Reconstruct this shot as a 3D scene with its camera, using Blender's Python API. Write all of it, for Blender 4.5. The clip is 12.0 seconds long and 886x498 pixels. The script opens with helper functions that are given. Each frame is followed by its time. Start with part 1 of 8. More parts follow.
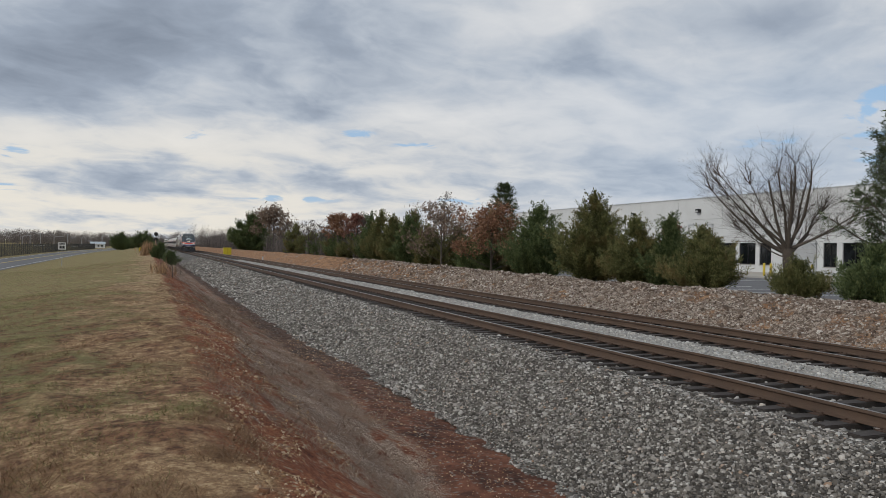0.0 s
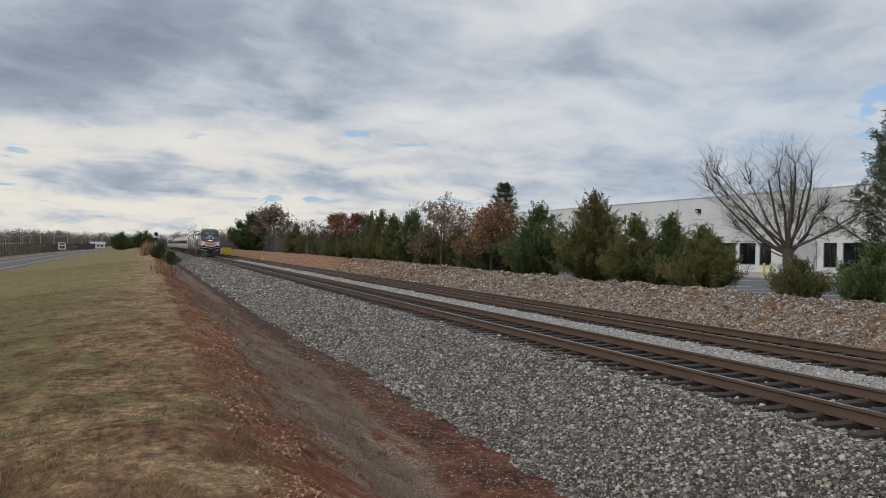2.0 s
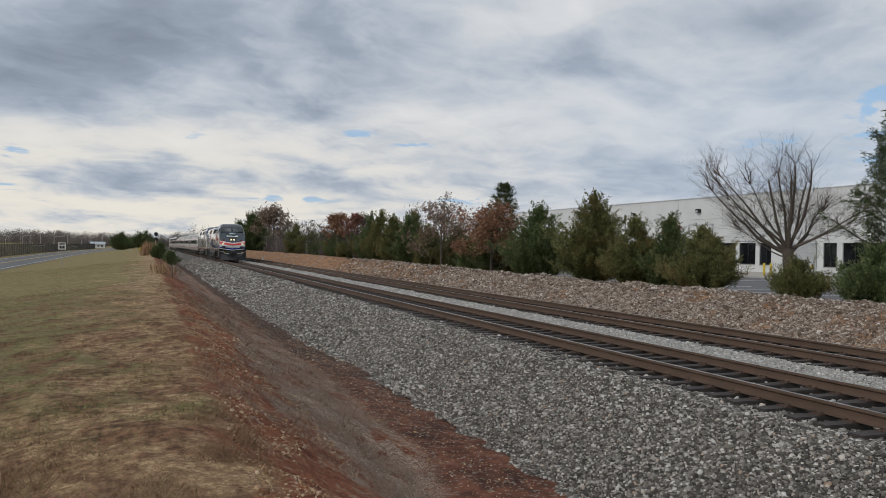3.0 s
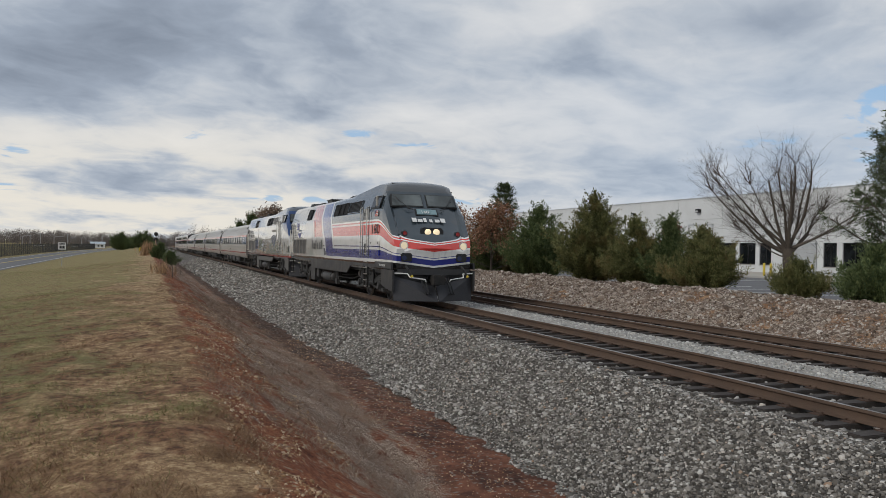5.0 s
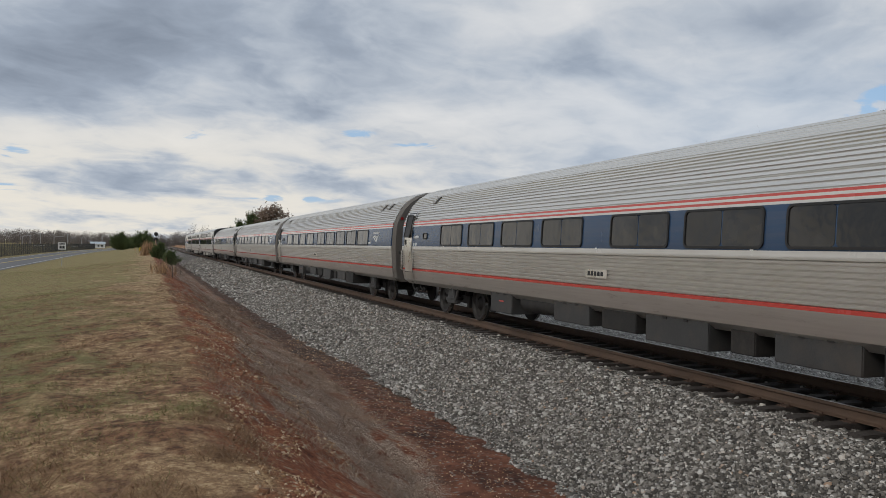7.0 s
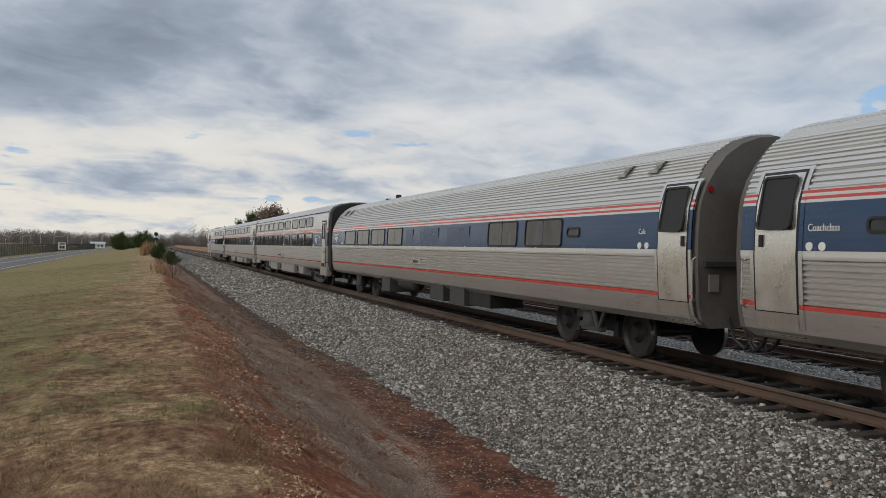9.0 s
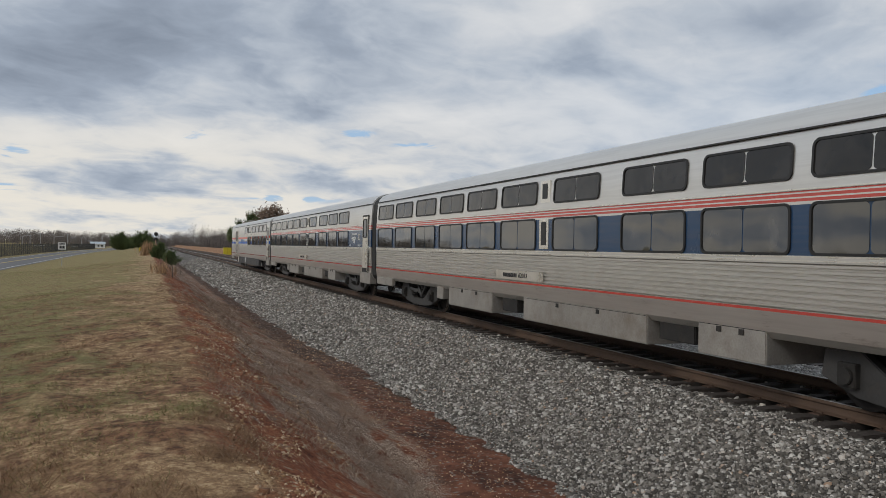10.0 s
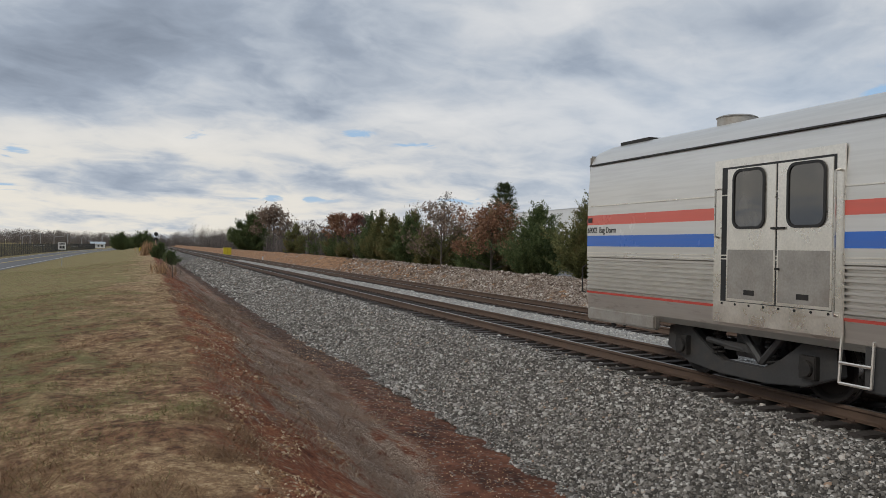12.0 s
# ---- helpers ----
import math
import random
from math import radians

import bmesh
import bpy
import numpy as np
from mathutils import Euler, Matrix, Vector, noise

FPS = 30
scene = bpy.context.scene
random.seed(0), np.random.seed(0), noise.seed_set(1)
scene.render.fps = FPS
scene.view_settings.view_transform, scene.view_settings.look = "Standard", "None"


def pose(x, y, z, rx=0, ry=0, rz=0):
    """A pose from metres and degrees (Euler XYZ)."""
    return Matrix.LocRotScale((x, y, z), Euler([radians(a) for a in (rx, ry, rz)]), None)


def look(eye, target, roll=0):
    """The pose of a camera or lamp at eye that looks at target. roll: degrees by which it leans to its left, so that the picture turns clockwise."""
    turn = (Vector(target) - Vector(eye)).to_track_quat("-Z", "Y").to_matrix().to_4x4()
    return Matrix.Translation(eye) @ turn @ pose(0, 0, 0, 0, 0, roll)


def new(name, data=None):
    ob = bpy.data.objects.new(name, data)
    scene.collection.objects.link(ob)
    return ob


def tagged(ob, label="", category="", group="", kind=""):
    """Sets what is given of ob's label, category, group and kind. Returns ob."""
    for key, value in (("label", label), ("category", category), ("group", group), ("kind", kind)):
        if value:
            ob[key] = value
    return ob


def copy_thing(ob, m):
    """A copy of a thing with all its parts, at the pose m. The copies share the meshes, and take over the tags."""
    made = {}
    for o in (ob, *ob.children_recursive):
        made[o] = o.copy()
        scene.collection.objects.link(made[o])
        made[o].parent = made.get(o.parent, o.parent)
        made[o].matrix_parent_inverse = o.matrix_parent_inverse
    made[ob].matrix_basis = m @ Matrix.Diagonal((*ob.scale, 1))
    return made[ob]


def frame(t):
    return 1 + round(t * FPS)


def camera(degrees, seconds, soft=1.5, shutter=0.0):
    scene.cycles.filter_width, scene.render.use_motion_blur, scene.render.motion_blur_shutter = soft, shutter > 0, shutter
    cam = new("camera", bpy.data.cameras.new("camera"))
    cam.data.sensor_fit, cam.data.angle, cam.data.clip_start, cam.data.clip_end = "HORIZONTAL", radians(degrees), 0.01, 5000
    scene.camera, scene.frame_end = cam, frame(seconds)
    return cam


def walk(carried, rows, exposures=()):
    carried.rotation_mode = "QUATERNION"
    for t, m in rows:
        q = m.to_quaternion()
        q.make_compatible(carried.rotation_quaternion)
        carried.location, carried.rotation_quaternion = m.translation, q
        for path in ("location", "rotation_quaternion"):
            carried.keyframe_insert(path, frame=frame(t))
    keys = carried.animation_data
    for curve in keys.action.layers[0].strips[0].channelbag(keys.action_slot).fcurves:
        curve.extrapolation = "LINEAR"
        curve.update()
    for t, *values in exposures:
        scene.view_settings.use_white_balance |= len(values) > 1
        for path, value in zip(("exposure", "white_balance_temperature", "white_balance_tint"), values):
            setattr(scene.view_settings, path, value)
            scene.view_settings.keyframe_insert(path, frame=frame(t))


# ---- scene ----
# Plan: x runs across the tracks (away from the camera), y along them, z = 0 on the near track's rail tops.
NEAR, FAR = 9.24, 13.35            # centre lines of the two tracks
EYE = (0.0, 0.0, 1.926)
YAW, PITCH = radians(20.343), radians(-0.049)

cam = camera(58.1, 12.0, 0.6)
aim = (EYE[0] + math.sin(YAW) * math.cos(PITCH), EYE[1] + math.cos(YAW) * math.cos(PITCH), EYE[2] + math.sin(PITCH))
walk(cam, [(0.0, look(EYE, aim, 1.033)), (12.0, look(EYE, aim, 1.033))])


def train_y(t):
    """Where the front coupler of the train is at t seconds."""
    return 198.73 - 35.082 * t + 0.0794 * t * t


# ---- node helper ----
class Val:
    """A number in a node tree, with arithmetic."""

    def __init__(self, tree, sock):
        self.tree, self.sock = tree, sock

    def op(self, kind, *others, clamp=False):
        n = self.tree.nodes.new("ShaderNodeMath")
        n.operation, n.use_clamp = kind, clamp
        for i, o in enumerate((self, *others)):
            if isinstance(o, Val):
                self.tree.links.new(o.sock, n.inputs[i])
            else:
                n.inputs[i].default_value = o
        return Val(self.tree, n.outputs[0])

    def __add__(self, o): return self.op("ADD", o)
    def __radd__(self, o): return self.op("ADD", o)
    def __sub__(self, o): return self.op("SUBTRACT", o)
    def __mul__(self, o): return self.op("MULTIPLY", o)
    def __rmul__(self, o): return self.op("MULTIPLY", o)
    def __truediv__(self, o): return self.op("DIVIDE", o)
    def gt(self, o): return self.op("GREATER_THAN", o)
    def lt(self, o): return self.op("LESS_THAN", o)
    def between(self, a, b): return self.gt(a) * self.lt(b)
    def ramp01(self, a, b): return ((self - a) / (b - a)).op("ADD", 0.0, clamp=True)
    def smooth(self, a, b):
        n = self.tree.nodes.new("ShaderNodeMapRange")
        n.interpolation_type = "SMOOTHSTEP"
        self.tree.links.new(self.sock, n.inputs["Value"])
        n.inputs["From Min"].default_value, n.inputs["From Max"].default_value = a, b
        return Val(self.tree, n.outputs["Result"])


class Nodes:
    def __init__(self, tree):
        self.t = tree

    def node(self, kind, **inputs):
        n = self.t.nodes.new(kind)
        for k, v in inputs.items():
            self.put(n.inputs[k.replace("_", " ")], v)
        return n

    def put(self, sock, v):
        if isinstance(v, Val):
            self.t.links.new(v.sock, sock)
        elif isinstance(v, bpy.types.NodeSocket):
            self.t.links.new(v, sock)
        elif isinstance(v, tuple) and len(v) == 3 and sock.type == "RGBA":
            sock.default_value = (*v, 1)
        else:
            sock.default_value = v

    def coords(self, kind="Object"):
        return self.t.nodes.new("ShaderNodeTexCoord").outputs[kind]

    def xyz(self, vec):
        n = self.node("ShaderNodeSeparateXYZ")
        self.t.links.new(vec, n.inputs[0])
        return [Val(self.t, o) for o in n.outputs]

    def vec(self, x, y, z):
        n = self.node("ShaderNodeCombineXYZ")
        for s, v in zip(n.inputs, (x, y, z)):
            self.put(s, v)
        return n.outputs[0]

    def noise(self, vec, scale, detail=4.0, rough=0.55, dist=0.0):
        n = self.node("ShaderNodeTexNoise", Scale=scale, Detail=detail, Roughness=rough, Distortion=dist)
        self.t.links.new(vec, n.inputs["Vector"])
        return Val(self.t, n.outputs["Fac"])

    def voronoi(self, vec, scale, out="Distance", feature="F1"):
        n = self.node("ShaderNodeTexVoronoi", Scale=scale)
        n.feature = feature
        self.t.links.new(vec, n.inputs["Vector"])
        return n.outputs[out]

    def mix(self, fac, a, b):
        n = self.t.nodes.new("ShaderNodeMix")
        n.data_type = "RGBA"
        self.put(n.inputs[0], fac), self.put(n.inputs[6], a), self.put(n.inputs[7], b)
        return n.outputs[2]

    def ramp(self, fac, stops, kind="LINEAR"):
        n = self.t.nodes.new("ShaderNodeValToRGB")
        n.color_ramp.interpolation = kind
        self.put(n.inputs[0], fac)
        el = n.color_ramp.elements
        while len(el) < len(stops):
            el.new(0.5)
        for e, (p, c) in zip(el, stops):
            e.position = p
            e.color = (*c, 1) if isinstance(c, tuple) else (c, c, c, 1)
        return n.outputs[0]

    def bump(self, height, strength=0.4, dist=0.02):
        n = self.node("ShaderNodeBump", Strength=strength, Distance=dist)
        self.put(n.inputs["Height"], height)
        return n.outputs[0]


def material(name):
    m = bpy.data.materials.new(name)
    m.use_nodes = True
    N = Nodes(m.node_tree)
    b = m.node_tree.nodes["Principled BSDF"]
    return m, N, b


def simple(name, col, rough=0.5, metal=0.0, spread=0.25, scale=6.0, bump=0.15, grain=60.0, dirt=None, emit=0.0):
    """A surface of one colour with two scales of variation, optional dirt, fine relief."""
    m, N, b = material(name)
    v = N.coords()
    big, fine = N.noise(v, scale, 5), N.noise(v, grain, 3)
    k = big * 0.6 + fine * 0.4
    lo, hi = tuple(c * (1 - spread) for c in col), tuple(min(1, c * (1 + spread)) for c in col)
    c = N.mix(k.ramp01(0.3, 0.7), lo, hi)
    if dirt:
        c = N.mix(N.noise(v, scale * 0.6, 6, 0.7).ramp01(0.48, 0.75) * 0.7, c, dirt)
    N.put(b.inputs["Base Color"], c)
    N.put(b.inputs["Roughness"], big.ramp01(0.2, 0.8) * 0.2 + (rough - 0.1))
    b.inputs["Metallic"].default_value = metal
    if bump:
        N.put(b.inputs["Normal"], N.bump(fine * 0.5 + big * 0.5, bump, 0.01))
    if emit:
        N.put(b.inputs["Emission Color"], col), N.put(b.inputs["Emission Strength"], emit)
    return m


# ---- world and sun ----
SUN_EL, SUN_AZ = radians(38), radians(-108)      # azimuth from +y towards +x
world = bpy.data.worlds.new("overcast_sky")
scene.world = world
world.use_nodes = True
W = Nodes(world.node_tree)
bg = world.node_tree.nodes["Background"]
sky = W.t.nodes.new("ShaderNodeTexSky")
sky.sky_type, sky.sun_disc = "NISHITA", False
sky.sun_elevation, sky.sun_rotation = SUN_EL, SUN_AZ
way = W.coords("Generated")
dx, dy, dz = W.xyz(way)
el = dz.op("ARCSINE") * 57.2958
az = dx.op("ARCTAN2", dy) * 57.2958
up = dz.op("MAXIMUM", 0.0) + 0.19
px, py = dx / up, dy / up
turn = radians(28)
qx, qy = px * math.cos(turn) + py * math.sin(turn), py * math.cos(turn) - px * math.sin(turn)
plane = W.vec(qx * 0.75 + 1.3, qy * 0.9 + 4.1, 0.0)
fine = W.vec(qx * 1.0 + 3.0, qy * 1.1, 2.0)
mass = W.noise(plane, 1.0, 5, 0.5, 0.2)
ripple = W.noise(fine, 2.0, 8, 0.52, 0.6)
small = W.noise(fine, 6.5, 6, 0.55, 0.6)


def puff(a0, e0, wide, tall, amount, lean=0.0):
    """A soft mass of cloud round a bearing and a height, in degrees."""
    a, e = (az - a0) / wide, (el - e0 - (az - a0) * lean) / tall
    return ((a * a + e * e) * -1.0).op("EXPONENT") * amount


def gather(rows):
    total = puff(*rows[0])
    for row in rows[1:]:
        total = total + puff(*row)
    return total


# thick deck overhead and to the north-west, broken and brighter towards the horizon
clouds = gather([(-2.5, 13.6, 16, 3.6, 0.215, 0.10), (-8.0, 9.2, 7.0, 1.5, 0.10, 0.05), (14, 15.0, 8, 2.2, 0.045, 0.1), (29, 12.6, 5.0, 1.1, 0.10, -0.05), (43.5, 15.2, 5.0, 2.0, 0.10),
                 (9.5, 9.9, 6.0, 1.1, 0.075, 0.05), (9.0, 4.4, 12, 0.8, 0.06, 0.02), (27, 4.6, 9, 0.7, 0.05), (39, 6.2, 8, 1.8, 0.05), (41, 11.0, 6, 1.0, 0.04),
                 (-1.5, 7.0, 10, 1.2, -0.085, 0.05), (27, 16.6, 6, 1.6, -0.10), (22, 9.4, 9, 1.6, -0.06), (40, 9.0, 7, 1.2, -0.03), (2, 2.6, 12, 0.8, -0.06)])
thick = (mass - 0.5) * 0.22 + (ripple - 0.5) * 0.42 + (small - 0.5) * 0.17 + clouds + el.smooth(16.0, 30.0) * 0.05 + 0.468
body = W.ramp(thick, [(0.33, (0.72, 0.73, 0.745)), (0.43, (0.62, 0.645, 0.68)), (0.52, (0.465, 0.515, 0.585)), (0.60, (0.335, 0.388, 0.47)), (0.74, (0.208, 0.247, 0.312))])
lowglow = el.smooth(12.0, 2.0) * az.smooth(42.0, 0.0)
body = W.mix(lowglow * (thick * -1.0 + 1.0).smooth(0.44, 0.60) * 0.8, body, (0.84, 0.785, 0.68))
scaled = W.t.nodes.new("ShaderNodeVectorMath")
scaled.operation = "SCALE"
W.t.links.new(sky.outputs[0], scaled.inputs[0])
scaled.inputs["Scale"].default_value = 0.085
clear = W.mix(0.75, scaled.outputs[0], (0.32, 0.53, 0.80))
rifts = gather([(3.0, 7.5, 1.6, 0.5, 0.9), (18.6, 7.2, 2.4, 0.35, 0.7), (14.0, 8.0, 1.2, 0.35, 0.7), (49.5, 8.5, 2.6, 2.8, 0.9), (-8.2, 5.6, 1.6, 0.45, 0.8), (-9.5, 3.3, 2.2, 0.35, 0.8), (22, 3.4, 5.0, 0.3, 0.5), (9.0, 3.3, 4.0, 0.3, 0.5), (42, 7.4, 2.5, 0.5, 0.5)])
gap = (rifts.op("MINIMUM", 0.6) + (small - 0.5) * 3.2 + (ripple - 0.5) * 1.6).smooth(0.38, 0.82) * rifts.smooth(0.08, 0.4)
body = W.mix(az.smooth(16.0, 46.0) * el.smooth(16.0, 9.0) * 0.25, body, (0.40, 0.53, 0.70))
whole = W.mix(gap * 0.8, body, clear)
W.t.links.new(whole, bg.inputs["Color"])
bg.inputs["Strength"].default_value = 1.0

sun_data = bpy.data.lights.new("sun", "SUN")
sun_data.energy, sun_data.angle, sun_data.color = 1.12, radians(16), (1.0, 0.94, 0.84)
sun = new("sun", sun_data)
sx, sy = math.sin(SUN_AZ) * math.cos(SUN_EL), math.cos(SUN_AZ) * math.cos(SUN_EL)
sun.matrix_world = look((sx * 50, sy * 50, math.sin(SUN_EL) * 50), (0, 0, 0))
scene.view_settings.exposure = 0.0


# ---- mesh helpers ----
class Shape:
    """Collects vertices and faces for one mesh."""

    def __init__(self):
        self.v, self.f, self.m = [], [], []

    def add(self, verts, faces, m=0):
        o = len(self.v)
        self.v += [tuple(p) for p in verts]
        self.f += [tuple(i + o for i in f) for f in faces]
        self.m += [m] * len(faces)
        return self

    def box(self, x0, x1, y0, y1, z0, z1, m=0):
        return self.hexa([(x0, y0, z0), (x1, y0, z0), (x1, y1, z0), (x0, y1, z0), (x0, y0, z1), (x1, y0, z1), (x1, y1, z1), (x0, y1, z1)], m)

    def hexa(self, p, m=0):
        return self.add(p, [(3, 2, 1, 0), (4, 5, 6, 7), (0, 1, 5, 4), (1, 2, 6, 5), (2, 3, 7, 6), (3, 0, 4, 7)], m)

    def tube(self, a, b, r0, r1=None, n=8, m=0, caps=True):
        a, b, r1 = Vector(a), Vector(b), r0 if r1 is None else r1
        d = (b - a).normalized()
        u = d.orthogonal().normalized()
        w = d.cross(u)
        ring = [u * math.cos(2 * math.pi * i / n) + w * math.sin(2 * math.pi * i / n) for i in range(n)]
        vs = [a + q * r0 for q in ring] + [b + q * r1 for q in ring]
        fs = [(i, (i + 1) % n, n + (i + 1) % n, n + i) for i in range(n)]
        if caps:
            fs += [tuple(range(n - 1, -1, -1)), tuple(range(n, 2 * n))]
        return self.add(vs, fs, m)

    def pipe(self, pts, r, n=6, m=0):
        for a, b in zip(pts, pts[1:]):
            self.tube(a, b, r, r, n, m)
        return self

    def disc(self, x, y, z, rings, n=28, m=0):
        """A turned body on an axle along x: rings of (offset along x, radius)."""
        vs, fs = [], []
        for ox, r in rings:
            vs += [(x + ox, y + r * math.cos(2 * math.pi * i / n), z + r * math.sin(2 * math.pi * i / n)) for i in range(n)]
        for k in range(len(rings) - 1):
            fs += [(k * n + i, k * n + (i + 1) % n, (k + 1) * n + (i + 1) % n, (k + 1) * n + i) for i in range(n)]
        fs += [tuple(range(n)), tuple(range((len(rings) - 1) * n, len(rings) * n))]
        return self.add(vs, fs, m)

    def loft(self, rings, m=0, closed=False, caps=False):
        n = len(rings[0])
        vs = [p for r in rings for p in r]
        fs = []
        for k in range(len(rings) - 1):
            for i in range(n if closed else n - 1):
                j = (i + 1) % n
                fs.append((k * n + i, k * n + j, (k + 1) * n + j, (k + 1) * n + i))
        if caps:
            fs += [tuple(range(n - 1, -1, -1)), tuple(range((len(rings) - 1) * n, len(rings) * n))]
        return self.add(vs, fs, m)

    def prism(self, poly, x0, x1, m=0):
        """A polygon of (y, z) drawn out from x0 to x1."""
        n = len(poly)
        vs = [(x0, y, z) for y, z in poly] + [(x1, y, z) for y, z in poly]
        fs = [tuple(range(n)), tuple(range(2 * n - 1, n - 1, -1))] + [(i, n + i, n + (i + 1) % n, (i + 1) % n) for i in range(n)]
        return self.add(vs, fs, m)

    def mesh(self, name, mats, smooth=None, bevel=0.0):
        me = bpy.data.meshes.new(name)
        me.from_pydata(self.v, [], self.f)
        for mt in mats:
            me.materials.append(mt)
        if any(self.m):
            me.polygons.foreach_set("material_index", self.m)
        bm = bmesh.new()
        bm.from_mesh(me)
        bmesh.ops.recalc_face_normals(bm, faces=bm.faces)
        if bevel:
            sharp = [e for e in bm.edges if len(e.link_faces) == 2 and e.calc_face_angle(0) > 0.5]
            bmesh.ops.bevel(bm, geom=sharp, offset=bevel, segments=2, affect="EDGES", clamp_overlap=True)
        bm.to_mesh(me)
        bm.free()
        if smooth is not None:
            me.polygons.foreach_set("use_smooth", [True] * len(me.polygons))
            me.set_sharp_from_angle(angle=radians(smooth))
        me.update()
        return me


def part(name, shape, mat, parent, label="", smooth=None, bevel=0.0):
    mats = mat if isinstance(mat, (list, tuple)) else [mat]
    ob = new(name, shape.mesh(name, mats, smooth, bevel))
    ob.parent = parent
    if label:
        tagged(ob, label)
    return ob


def thing(name, label, category, group="", kind="", at=None):
    ob = new(name)
    if at is not None:
        ob.matrix_basis = at
    return tagged(ob, label, category, group, kind)


def solid(name, shape, mat, label, category="", group="", kind="", smooth=None, bevel=0.0, at=None):
    mats = mat if isinstance(mat, (list, tuple)) else [mat]
    ob = new(name, shape.mesh(name, mats, smooth, bevel))
    if at is not None:
        ob.matrix_basis = at
    return tagged(ob, label, category, group, kind)


def quick_mesh(name, verts, faces, mats, smooth=False):
    """A mesh from numpy arrays of vertices and of equal-sided faces."""
    verts, faces = np.asarray(verts, np.float32), np.asarray(faces, np.int32)
    me = bpy.data.meshes.new(name)
    n, k = faces.shape
    me.vertices.add(len(verts)), me.loops.add(n * k), me.polygons.add(n)
    me.vertices.foreach_set("co", verts.ravel())
    me.loops.foreach_set("vertex_index", faces.ravel())
    me.polygons.foreach_set("loop_start", np.arange(0, n * k, k, dtype=np.int32))
    if smooth:
        me.polygons.foreach_set("use_smooth", np.ones(n, bool))
    me.update(calc_edges=True)
    me.validate()
    for mt in mats:
        me.materials.append(mt)
    return me


rng = np.random.default_rng(7)
LATTICE = rng.random((256, 256))


def vnoise(x, y):
    """Smooth lattice noise, 0 to 1."""
    x, y = np.asarray(x, float), np.asarray(y, float)
    xi, yi = np.floor(x).astype(int), np.floor(y).astype(int)
    fx, fy = x - xi, y - yi
    fx, fy = fx * fx * (3 - 2 * fx), fy * fy * (3 - 2 * fy)
    g = lambda a, b: LATTICE[a % 256, b % 256]
    return (g(xi, yi) * (1 - fx) + g(xi + 1, yi) * fx) * (1 - fy) + (g(xi, yi + 1) * (1 - fx) + g(xi + 1, yi + 1) * fx) * fy


def fbm(x, y, octaves=3):
    x, y = np.asarray(x, float), np.asarray(y, float)
    return sum(vnoise(x * 2 ** k + 17 * k, y * 2 ** k + 31 * k) * 0.5 ** k for k in range(octaves)) / sum(0.5 ** k for k in range(octaves))


# ---- the lie of the land ----
def toe_x(y):
    return np.interp(y, [-400, 5, 9, 14, 22, 30, 47, 400], [5.75, 5.65, 5.55, 5.48, 5.4, 5.1, 5.0, 4.8])


def road_x(y):
    return np.interp(y, [-300, 0, 90, 200, 260, 330, 450, 700, 1500, 3500], [-15.6, -16.2, -17.2, -18.3, -18.0, -15.5, -12.2, -8, 6, 20])


def ground_z(x, y):
    x, y = np.asarray(x, float), np.asarray(y, float)
    rx = road_x(y)
    lift = np.interp(y, [0, 30, 100, 200], [0, 0, 0.28, 0.3])
    foot = np.interp(y, [0, 8, 13, 18, 40], [3.35, 3.5, 3.9, 4.1, 4.0])
    z = np.zeros(np.broadcast(x, y).shape)
    def seg(x0, x1, z0, z1):
        k = np.clip((x - x0) / (x1 - x0), 0, 1)
        return (x >= x0) & (x < x1), z0 + (z1 - z0) * (k * k * (3 - 2 * k) * 0.6 + k * 0.4)
    for x0, x1, z0, z1 in ((rx + 4.6, 0.55, -1.0, 0.33), (0.55, foot, 0.33, -1.24), (foot, 5.9, -1.24, -1.38), (5.9, 14.6, -1.38, -1.3), (14.6, 15.5, -1.3, -0.42),
                           (15.5, 18.0, -0.42, 0.6 + lift), (18.0, 19.6, 0.6 + lift, 0.52 + lift), (19.6, 23.5, 0.52 + lift, -0.12), (23.5, 120, -0.12, -0.12), (120, 6000, -0.12, 2)):
        inside, val = seg(x0, x1, z0, z1)
        z = np.where(inside, val, z)
    z = np.where(x < rx + 4.6, -1.0, z)
    z = np.where(x < rx - 8, -1.0 + np.clip((rx - 8 - x) / 60, 0, 1) * 0.6, z)
    rough = np.interp(x, [-30, -9, -1, 0.6, 1.2, 3, 4, 5, 15, 16, 18, 19, 23, 24], [0, 0.05, 0.09, 0.10, 0.22, 0.2, 0.12, 0.06, 0.06, 0.2, 0.22, 0.14, 0.05, 0])
    near = np.interp(np.hypot(x, y), [0, 60, 200], [1, 1, 0.2])
    z = z + rough * near * ((fbm(x * 0.9 + 50, y * 0.55 + 50, 3) - 0.5) * 2.0)
    z = z + rough * 0.35 * near * (vnoise(x * 5, y * 4) - 0.5)
    far = np.interp(np.hypot(x, y), [0, 250, 700, 3000], [0, 0, 3.0, 10])
    return z + far * (fbm(x * 0.002 + 9, y * 0.002 + 4, 2) - 0.35) * np.where(np.abs(x - 11) < 60, 0, 1)


def spread(knots):
    """Grid lines: (from, to, step) stretches joined."""
    out = []
    for a, b, s in knots:
        out += list(np.arange(a, b - 1e-6, s))
    return np.array(out + [knots[-1][1]])


